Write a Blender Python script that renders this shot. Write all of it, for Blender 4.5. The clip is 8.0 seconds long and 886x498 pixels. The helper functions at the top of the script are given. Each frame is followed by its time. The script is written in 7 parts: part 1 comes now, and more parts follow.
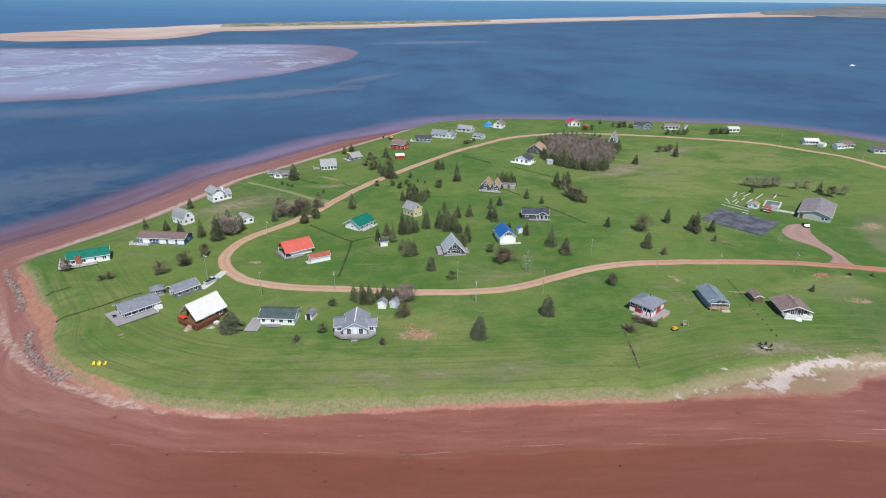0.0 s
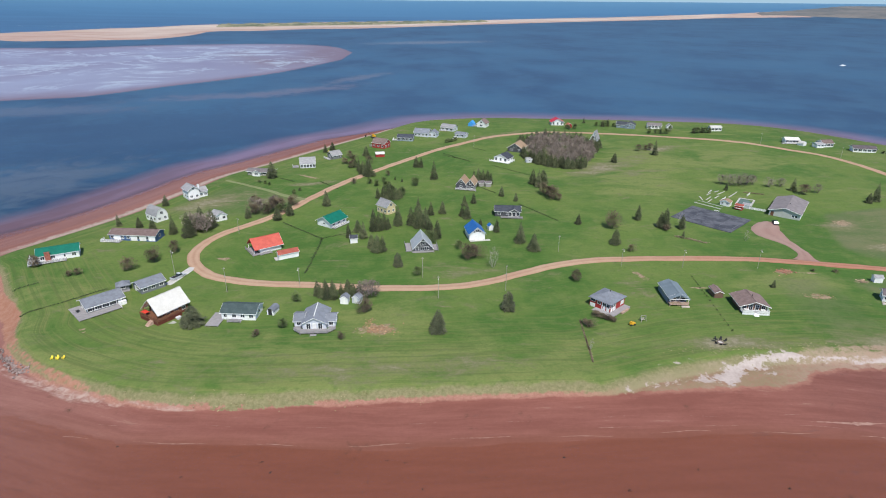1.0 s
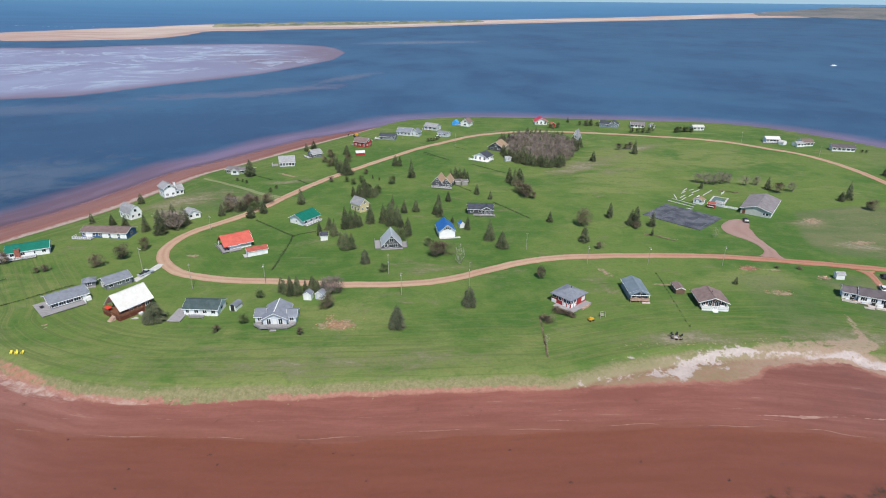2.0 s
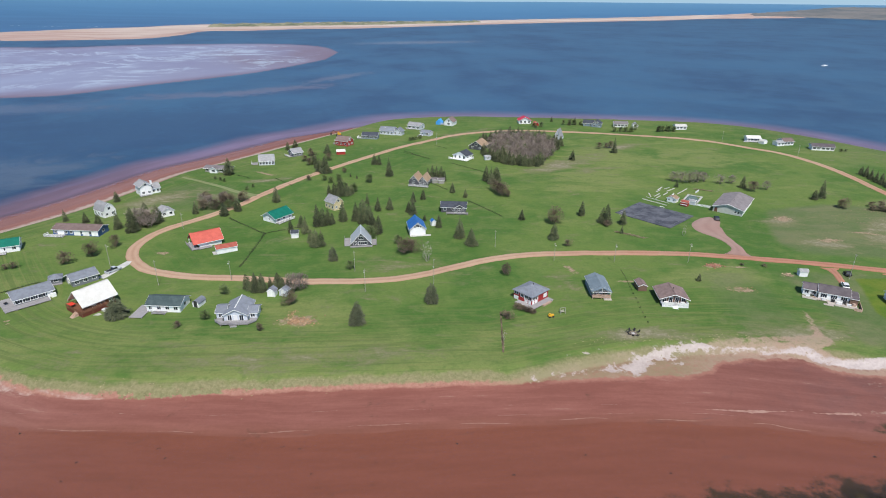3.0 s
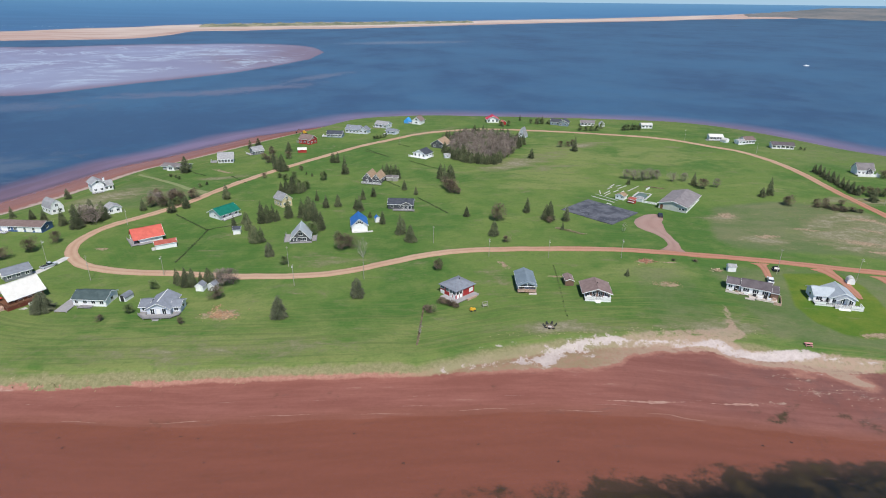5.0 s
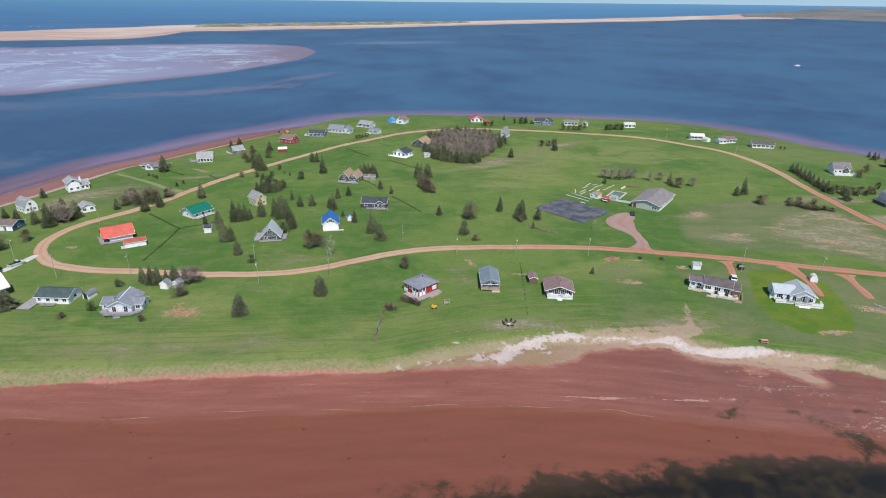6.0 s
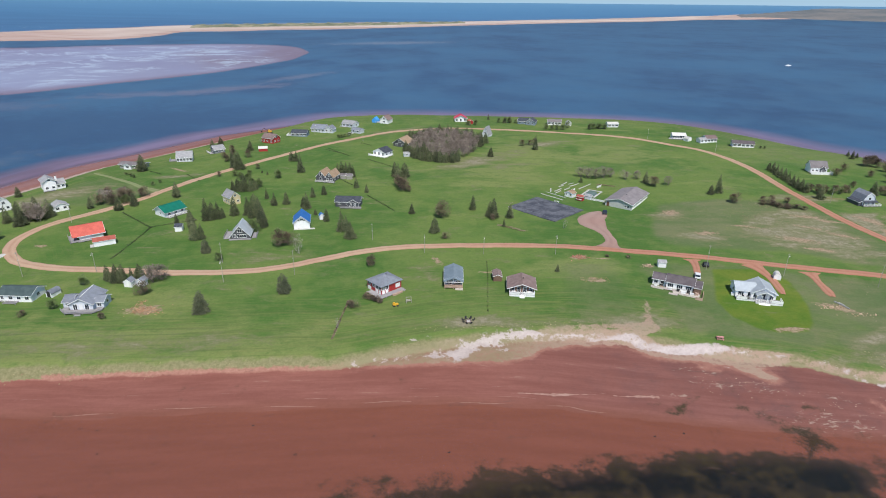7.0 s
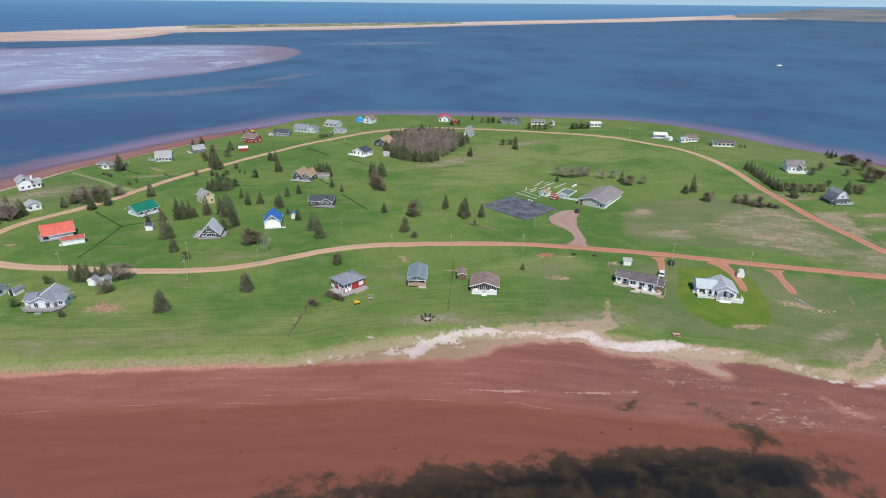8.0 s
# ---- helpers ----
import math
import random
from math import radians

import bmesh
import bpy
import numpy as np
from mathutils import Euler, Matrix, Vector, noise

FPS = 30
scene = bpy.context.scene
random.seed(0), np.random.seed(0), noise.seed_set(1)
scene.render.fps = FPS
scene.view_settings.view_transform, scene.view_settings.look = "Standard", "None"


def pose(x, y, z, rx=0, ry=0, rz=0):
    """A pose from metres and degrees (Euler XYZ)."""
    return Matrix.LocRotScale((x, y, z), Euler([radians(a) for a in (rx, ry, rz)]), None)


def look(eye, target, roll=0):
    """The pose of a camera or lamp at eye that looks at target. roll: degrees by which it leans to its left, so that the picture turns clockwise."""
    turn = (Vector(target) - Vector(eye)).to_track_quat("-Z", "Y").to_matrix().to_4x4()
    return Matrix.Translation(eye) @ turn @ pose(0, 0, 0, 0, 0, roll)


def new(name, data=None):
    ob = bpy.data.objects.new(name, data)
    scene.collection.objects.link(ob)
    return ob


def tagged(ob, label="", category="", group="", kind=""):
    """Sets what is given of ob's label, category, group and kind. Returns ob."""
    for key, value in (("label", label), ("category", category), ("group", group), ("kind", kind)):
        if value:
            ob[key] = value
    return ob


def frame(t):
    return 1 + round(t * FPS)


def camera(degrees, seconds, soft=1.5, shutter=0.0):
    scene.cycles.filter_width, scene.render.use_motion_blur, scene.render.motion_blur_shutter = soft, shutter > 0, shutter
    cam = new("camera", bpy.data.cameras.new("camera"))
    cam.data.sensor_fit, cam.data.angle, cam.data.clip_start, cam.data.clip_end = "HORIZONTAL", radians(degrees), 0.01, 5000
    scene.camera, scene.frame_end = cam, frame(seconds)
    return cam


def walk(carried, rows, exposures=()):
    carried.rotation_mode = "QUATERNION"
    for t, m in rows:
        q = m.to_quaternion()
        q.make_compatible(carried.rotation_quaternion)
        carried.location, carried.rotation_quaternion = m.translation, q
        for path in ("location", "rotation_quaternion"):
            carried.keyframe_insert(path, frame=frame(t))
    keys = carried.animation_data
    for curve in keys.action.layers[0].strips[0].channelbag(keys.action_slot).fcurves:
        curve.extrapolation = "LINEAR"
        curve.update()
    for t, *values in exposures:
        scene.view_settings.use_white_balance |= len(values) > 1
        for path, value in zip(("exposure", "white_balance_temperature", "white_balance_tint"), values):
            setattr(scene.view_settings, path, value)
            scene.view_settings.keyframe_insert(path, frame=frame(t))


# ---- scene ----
cam = camera(73.7, 8.0, soft=1.0)
# seconds, eye x y z in metres, yaw, pitch and roll in degrees
ROWS = [
    (0.0, 0.000, 0.000, 90.000, 0.000, -23.121, 0.397),
    (0.5, 5.921, -1.033, 89.695, -0.032, -23.101, 0.415),
    (1.0, 11.807, -2.011, 89.426, -0.067, -23.083, 0.435),
    (1.5, 17.662, -2.935, 89.188, -0.104, -23.068, 0.455),
    (2.0, 23.493, -3.809, 88.976, -0.142, -23.055, 0.476),
    (2.5, 29.305, -4.635, 88.788, -0.182, -23.042, 0.496),
    (3.0, 35.103, -5.416, 88.618, -0.223, -23.031, 0.515),
    (3.5, 40.892, -6.155, 88.463, -0.265, -23.020, 0.532),
    (4.0, 46.678, -6.855, 88.318, -0.307, -23.009, 0.547),
    (4.5, 52.467, -7.517, 88.179, -0.349, -22.997, 0.559),
    (5.0, 58.263, -8.146, 88.042, -0.391, -22.984, 0.568),
    (5.5, 64.073, -8.744, 87.902, -0.433, -22.970, 0.572),
    (6.0, 69.901, -9.314, 87.756, -0.474, -22.953, 0.571),
    (6.5, 75.754, -9.857, 87.600, -0.514, -22.933, 0.565),
    (7.0, 81.635, -10.378, 87.429, -0.552, -22.910, 0.552),
    (7.5, 87.552, -10.879, 87.238, -0.588, -22.884, 0.533),
    (8.0, 93.508, -11.362, 87.025, -0.623, -22.853, 0.507),
]


def flown(x, y, z, yaw, pitch, roll):
    a, p = radians(yaw), radians(pitch)
    ahead = Vector((-math.sin(a) * math.cos(p), math.cos(a) * math.cos(p), math.sin(p)))
    eye = Vector((x, y, z))
    return look(eye, eye + 100 * ahead, roll)


walk(cam, [(t, flown(*r)) for t, *r in ROWS])

# ---- daylight ----
SUN = Vector((0.26, -0.97, 0.0)).normalized()
ELEVATION = radians(56)
world = bpy.data.worlds.new("sky")
scene.world = world
world.use_nodes = True
sky = world.node_tree.nodes.new("ShaderNodeTexSky")
sky.sky_type, sky.sun_disc = "NISHITA", False
sky.sun_elevation, sky.sun_rotation = ELEVATION, math.atan2(SUN.x, SUN.y)
sky.air_density, sky.dust_density, sky.ozone_density = 0.5, 0.0, 2.0
world.node_tree.nodes["Background"].inputs["Strength"].default_value = 0.135
world.node_tree.links.new(sky.outputs[0], world.node_tree.nodes["Background"].inputs["Color"])
lamp = bpy.data.lights.new("sun", "SUN")
lamp.energy, lamp.angle, lamp.color = 3.75, radians(0.53), (1.0, 0.96, 0.9)
to_sun = SUN * math.cos(ELEVATION) + Vector((0, 0, math.sin(ELEVATION)))
new("sun", lamp).matrix_world = look(to_sun * 500, (0, 0, 0))
scene.view_settings.exposure = 0.235

# ---- materials ----
def nodes_of(name):
    m = bpy.data.materials.new(name)
    m.use_nodes = True
    t = m.node_tree
    return m, t, t.nodes["Principled BSDF"]


def math_node(t, op, a, b=None, clamp=False):
    n = t.nodes.new("ShaderNodeMath")
    n.operation, n.use_clamp = op, clamp
    for i, v in enumerate((a, b)):
        if v is None:
            continue
        if isinstance(v, (int, float)):
            n.inputs[i].default_value = v
        else:
            t.links.new(v, n.inputs[i])
    return n.outputs[0]


def noise_node(t, vec, scale, detail=4.0, rough=0.6, stretch=None, swirl=0.0, turn=0.0):
    if stretch:
        mp = t.nodes.new("ShaderNodeMapping")
        mp.inputs["Scale"].default_value, mp.inputs["Rotation"].default_value = stretch, (0, 0, radians(turn))
        t.links.new(vec, mp.inputs["Vector"])
        vec = mp.outputs[0]
    n = t.nodes.new("ShaderNodeTexNoise")
    n.inputs["Scale"].default_value, n.inputs["Detail"].default_value, n.inputs["Roughness"].default_value = scale, detail, rough
    n.inputs["Distortion"].default_value = swirl
    t.links.new(vec, n.inputs["Vector"])
    return n.outputs["Fac"]


def ramp(t, fac, lo, hi, c0=None, c1=None):
    """A smooth step of fac from lo to hi; with colours, between them."""
    n = t.nodes.new("ShaderNodeMapRange")
    n.interpolation_type = "SMOOTHSTEP"
    n.inputs["From Min"].default_value, n.inputs["From Max"].default_value = lo, hi
    t.links.new(fac, n.inputs["Value"])
    return n.outputs[0] if c0 is None else mix(t, n.outputs[0], c0, c1)


def mix(t, fac, a, b, how="MIX"):
    n = t.nodes.new("ShaderNodeMix")
    n.data_type, n.blend_type = "RGBA", how
    for i, v in ((0, fac), (6, a), (7, b)):
        if isinstance(v, (int, float)):
            n.inputs[i].default_value = v
        elif isinstance(v, tuple):
            n.inputs[i].default_value = (*v, 1.0)
        else:
            t.links.new(v, n.inputs[i])
    return n.outputs[2]


def relief(t, bsdf, height, strength, distance):
    b = t.nodes.new("ShaderNodeBump")
    b.inputs["Strength"].default_value, b.inputs["Distance"].default_value = strength, distance
    t.links.new(height, b.inputs["Height"])
    t.links.new(b.outputs[0], bsdf.inputs["Normal"])


def place(t):
    return t.nodes.new("ShaderNodeNewGeometry").outputs["Position"]


def attribute(t, name):
    n = t.nodes.new("ShaderNodeAttribute")
    n.attribute_name = name
    return n.outputs["Fac"]


def surface(name, c0, c1, scale=1.5, rough=0.7, bump=0.3, depth=0.02, fine=9.0, metal=0.0, vary=0.12, stretch=None):
    """Two colours in large patches, darker and lighter grain, and a shade of its own for each object."""
    m, t, b = nodes_of(name)
    at = place(t)
    big, small = noise_node(t, at, scale, 5, 0.6, stretch), noise_node(t, at, fine, 3, 0.6, stretch)
    col = ramp(t, big, 0.35, 0.65, c0, c1)
    col = mix(t, 0.35, col, mix(t, small, (0.25, 0.25, 0.25), (0.8, 0.8, 0.8)), "OVERLAY")
    rnd = t.nodes.new("ShaderNodeObjectInfo").outputs["Random"]
    hsv = t.nodes.new("ShaderNodeHueSaturation")
    t.links.new(col, hsv.inputs["Color"])
    t.links.new(math_node(t, "ADD", math_node(t, "MULTIPLY", rnd, 2 * vary), 1 - vary), hsv.inputs["Value"])
    t.links.new(hsv.outputs[0], b.inputs["Base Color"])
    b.inputs["Roughness"].default_value, b.inputs["Metallic"].default_value = rough, metal
    relief(t, b, small, bump, depth)
    return m


def siding(name, c, lines=7.0):
    """Painted boards with weathering."""
    m, t, b = nodes_of(name)
    at = place(t)
    worn = ramp(t, noise_node(t, at, 0.9, 5, 0.65), 0.3, 0.7, tuple(0.88 * v for v in c), c)
    t.links.new(worn, b.inputs["Base Color"])
    b.inputs["Roughness"].default_value = 0.6
    wave = t.nodes.new("ShaderNodeTexWave")
    wave.bands_direction, wave.wave_profile = "Z", "SAW"
    wave.inputs["Scale"].default_value = lines / 6.28
    t.links.new(at, wave.inputs["Vector"])
    relief(t, b, wave.outputs["Fac"], 0.5, 0.02)
    return m


WALLS = {
    "white": siding("white_siding", (0.93, 0.93, 0.92)),
    "grey": siding("grey_siding", (0.2, 0.215, 0.235)),
    "pale_grey": siding("pale_grey_siding", (0.66, 0.69, 0.74)),
    "dark_grey": siding("dark_grey_siding", (0.085, 0.088, 0.1)),
    "red": siding("red_siding", (0.4, 0.032, 0.03)),
    "dark_red": siding("dark_red_logs", (0.15, 0.04, 0.026), 4.0),
    "brown": siding("brown_siding", (0.2, 0.12, 0.085)),
    "blue": siding("blue_siding", (0.07, 0.14, 0.3)),
    "cream": siding("cream_siding", (0.72, 0.6, 0.36)),
    "beige": siding("beige_siding", (0.36, 0.345, 0.31)),
    "stone_grey": siding("stone_grey_siding", (0.52, 0.53, 0.49)),
    "steel": siding("steel_blue_siding", (0.22, 0.28, 0.34)),
}
ROOFS = {
    "grey": surface("grey_shingles", (0.175, 0.19, 0.22), (0.22, 0.24, 0.275), 0.8, 0.85, 0.5, 0.03, 6),
    "pale": surface("pale_shingles", (0.27, 0.27, 0.275), (0.34, 0.34, 0.345), 0.8, 0.8, 0.4, 0.03, 6),
    "slate": surface("slate_shingles", (0.04, 0.047, 0.062), (0.065, 0.073, 0.092), 0.8, 0.85, 0.5, 0.03, 6),
    "brown": surface("brown_shingles", (0.175, 0.122, 0.11), (0.23, 0.165, 0.15), 0.8, 0.85, 0.5, 0.03, 6),
    "taupe": surface("taupe_shingles", (0.155, 0.139, 0.141), (0.2, 0.181, 0.183), 0.5, 0.85, 0.5, 0.03, 6),
    "dark_taupe": surface("dark_taupe_shingles", (0.105, 0.087, 0.094), (0.14, 0.118, 0.126), 0.5, 0.85, 0.5, 0.03, 6),
    "mauve": surface("mauve_grey_shingles", (0.2, 0.178, 0.182), (0.25, 0.226, 0.228), 0.5, 0.85, 0.5, 0.03, 6),
    "tan": surface("tan_shingles", (0.29, 0.2, 0.13), (0.36, 0.26, 0.17), 0.8, 0.85, 0.5, 0.03, 6),
    "green": surface("dark_green_shingles", (0.045, 0.07, 0.07), (0.065, 0.095, 0.095), 0.8, 0.8, 0.4, 0.03, 6),
    "teal": surface("teal_metal", (0.003, 0.12, 0.08), (0.005, 0.15, 0.1), 0.6, 0.5, 0.3, 0.02, 4),
    "red": surface("red_metal", (0.46, 0.08, 0.055), (0.54, 0.105, 0.072), 0.6, 0.55, 0.3, 0.02, 4),
    "rust": surface("rust_red_shingles", (0.36, 0.08, 0.055), (0.44, 0.115, 0.08), 0.6, 0.75, 0.3, 0.02, 6),
    "crimson": surface("crimson_metal", (0.5, 0.025, 0.045), (0.58, 0.035, 0.06), 0.6, 0.5, 0.3, 0.02, 4),
    "blue": surface("blue_metal", (0.015, 0.125, 0.4), (0.02, 0.155, 0.46), 0.6, 0.5, 0.3, 0.02, 4),
    "steel": surface("steel_blue_metal", (0.16, 0.205, 0.235), (0.2, 0.25, 0.28), 0.6, 0.55, 0.3, 0.02, 4),
    "light": surface("light_blue_metal", (0.36, 0.4, 0.43), (0.42, 0.46, 0.49), 0.6, 0.55, 0.3, 0.02, 4),
    "silver": surface("silver_metal", (0.42, 0.46, 0.48), (0.48, 0.52, 0.54), 0.6, 0.5, 0.3, 0.02, 4),
    "white": surface("white_metal", (0.6, 0.58, 0.53), (0.66, 0.645, 0.6), 0.6, 0.55, 0.3, 0.02, 4),
}
TRIM = surface("white_trim", (0.82, 0.82, 0.8), (0.9, 0.9, 0.88), 1.0, 0.55)
WOOD = surface("weathered_deck_wood", (0.27, 0.255, 0.26), (0.36, 0.345, 0.345), 0.7, 0.85, 0.5, 0.02, 8, stretch=(1, 6, 1))
BROWN_WOOD = surface("brown_stained_wood", (0.15, 0.065, 0.036), (0.22, 0.1, 0.055), 0.7, 0.7)
CEDAR = surface("faded_cedar_boards", (0.42, 0.28, 0.2), (0.52, 0.37, 0.29), 1.2, 0.8)
CREAM_STONE = surface("cream_paving_stone", (0.5, 0.43, 0.38), (0.62, 0.55, 0.49), 1.4, 0.9, vary=0.15)
POLE_WOOD = surface("grey_pole_wood", (0.3, 0.29, 0.23), (0.38, 0.37, 0.3), 1.2, 0.9)
CONCRETE = surface("pale_concrete", (0.44, 0.43, 0.41), (0.54, 0.53, 0.5), 0.5, 0.85)
BRICK = surface("red_brick", (0.25, 0.08, 0.055), (0.34, 0.13, 0.09), 2.0, 0.85)
STONE = surface("grey_armour_stone", (0.19, 0.14, 0.125), (0.3, 0.235, 0.215), 0.7, 0.9, 0.8, 0.1, 4, vary=0.3)
RUBBLE = surface("tan_broken_earth", (0.42, 0.28, 0.18), (0.56, 0.42, 0.3), 0.9, 0.95, 0.8, 0.1, 4, vary=0.3)
SPRUCE = surface("spruce_needles", (0.06, 0.08, 0.034), (0.125, 0.138, 0.064), 0.5, 0.85, 0.3, 0.05, 5, vary=0.3)
PINE = surface("grey_green_pine_needles", (0.068, 0.082, 0.042), (0.125, 0.135, 0.072), 0.5, 0.85, 0.3, 0.05, 5, vary=0.15)
BARK = surface("grey_bark", (0.14, 0.11, 0.09), (0.2, 0.16, 0.14), 1.2, 0.95)
TWIGS = surface("bare_brown_twigs", (0.135, 0.112, 0.09), (0.21, 0.176, 0.14), 0.6, 0.95, vary=0.25)
BIRCH_TWIGS = surface("pale_birch_twigs", (0.19, 0.155, 0.13), (0.29, 0.24, 0.2), 0.3, 0.95, vary=0.3)
SHRUB = surface("shrub_leaves", (0.085, 0.125, 0.04), (0.14, 0.165, 0.065), 0.6, 0.85, vary=0.25)
PALE_BARK = surface("silver_dead_wood", (0.3, 0.27, 0.24), (0.38, 0.35, 0.31), 1.5, 0.9)
STRAW = surface("dry_dune_grass", (0.3, 0.27, 0.13), (0.42, 0.37, 0.2), 0.25, 0.95, vary=0.2)
TWIGS = surface("dark_brown_twigs", (0.08, 0.06, 0.04), (0.2, 0.155, 0.1), 0.25, 0.95, vary=0.2)
SCRUB = surface("brown_heath", (0.22, 0.18, 0.1), (0.32, 0.27, 0.17), 0.25, 0.95, vary=0.2)
DITCH_GRASS = surface("rank_dark_grass", (0.045, 0.08, 0.025), (0.08, 0.11, 0.04), 0.4, 0.95, vary=0.2)
BLACK = surface("black_rubber", (0.02, 0.02, 0.02), (0.035, 0.035, 0.035), 2, 0.8)
YELLOW = surface("yellow_plastic", (0.8, 0.62, 0.05), (0.85, 0.68, 0.08), 2, 0.45)
ORANGE = surface("orange_yellow_paint", (0.7, 0.36, 0.02), (0.75, 0.42, 0.04), 2, 0.5)
RED_PAINT = surface("bright_red_paint", (0.7, 0.05, 0.03), (0.75, 0.08, 0.05), 2, 0.5)
BLUE_TARP = surface("blue_tarpaulin", (0.05, 0.3, 0.72), (0.08, 0.36, 0.78), 1, 0.5)
PINK_WOOD = surface("faded_red_wood", (0.5, 0.22, 0.2), (0.6, 0.3, 0.27), 2, 0.8)
SILVER = surface("silver_car_paint", (0.5, 0.53, 0.57), (0.55, 0.58, 0.62), 1, 0.35, 0.05, 0.01, metal=0.1)
DARK_PAINT = surface("black_car_paint", (0.02, 0.02, 0.025), (0.03, 0.03, 0.035), 1, 0.25, 0.05, 0.01)
WHITE_PAINT = surface("white_car_paint", (0.78, 0.78, 0.78), (0.82, 0.82, 0.82), 1, 0.3, 0.05, 0.01)
POOL_WATER = surface("green_pool_cover", (0.1, 0.15, 0.12), (0.14, 0.19, 0.15), 0.5, 0.25)
COURT = surface("worn_tennis_asphalt", (0.05, 0.056, 0.072), (0.13, 0.135, 0.155), 0.22, 0.9, 0.3, 0.02, 3, vary=0)
COURT_LINE = surface("faded_court_paint", (0.13, 0.14, 0.16), (0.2, 0.21, 0.23), 1.5, 0.9)
GLASS, _t, _b = nodes_of("window_glass")
_b.inputs["Base Color"].default_value = (0.025, 0.035, 0.045, 1)
_b.inputs["Roughness"].default_value = 0.08


def road_material(name, edge, track):
    m, t, b = nodes_of(name)
    at = place(t)
    across = attribute(t, "across")
    wheel = math_node(t, "ABSOLUTE", math_node(t, "SUBTRACT", math_node(t, "ABSOLUTE", across), 0.42))
    worn = math_node(t, "ADD", wheel, math_node(t, "MULTIPLY", math_node(t, "SUBTRACT", noise_node(t, at, 0.35, 5), 0.5), 0.7))
    col = ramp(t, worn, 0.0, 0.6, track, edge)
    col = mix(t, 0.45, col, mix(t, noise_node(t, at, 2.2, 4), (0.3, 0.3, 0.3), (0.72, 0.72, 0.72)), "OVERLAY")
    hue = ramp(t, math_node(t, "ADD", attribute(t, "red"), noise_node(t, at, 0.03, 2)), 0.3, 1.4, (1.14, 1.33, 1.3), (1.0, 0.82, 0.76))
    t.links.new(mix(t, 1.0, col, hue, "MULTIPLY"), b.inputs["Base Color"])
    b.inputs["Roughness"].default_value = 0.95
    relief(t, b, noise_node(t, at, 5, 3), 0.5, 0.05)
    return m


RED_GRAVEL = road_material("red_gravel", (0.35, 0.18, 0.12), (0.42, 0.25, 0.175))
TAN_GRAVEL = road_material("tan_gravel", (0.3, 0.215, 0.19), (0.35, 0.26, 0.23))

# the ground: grass, banks, red beach, salt sand and sea bed in one sheet
GROUND, _t, _b = nodes_of("grass_and_red_sand")


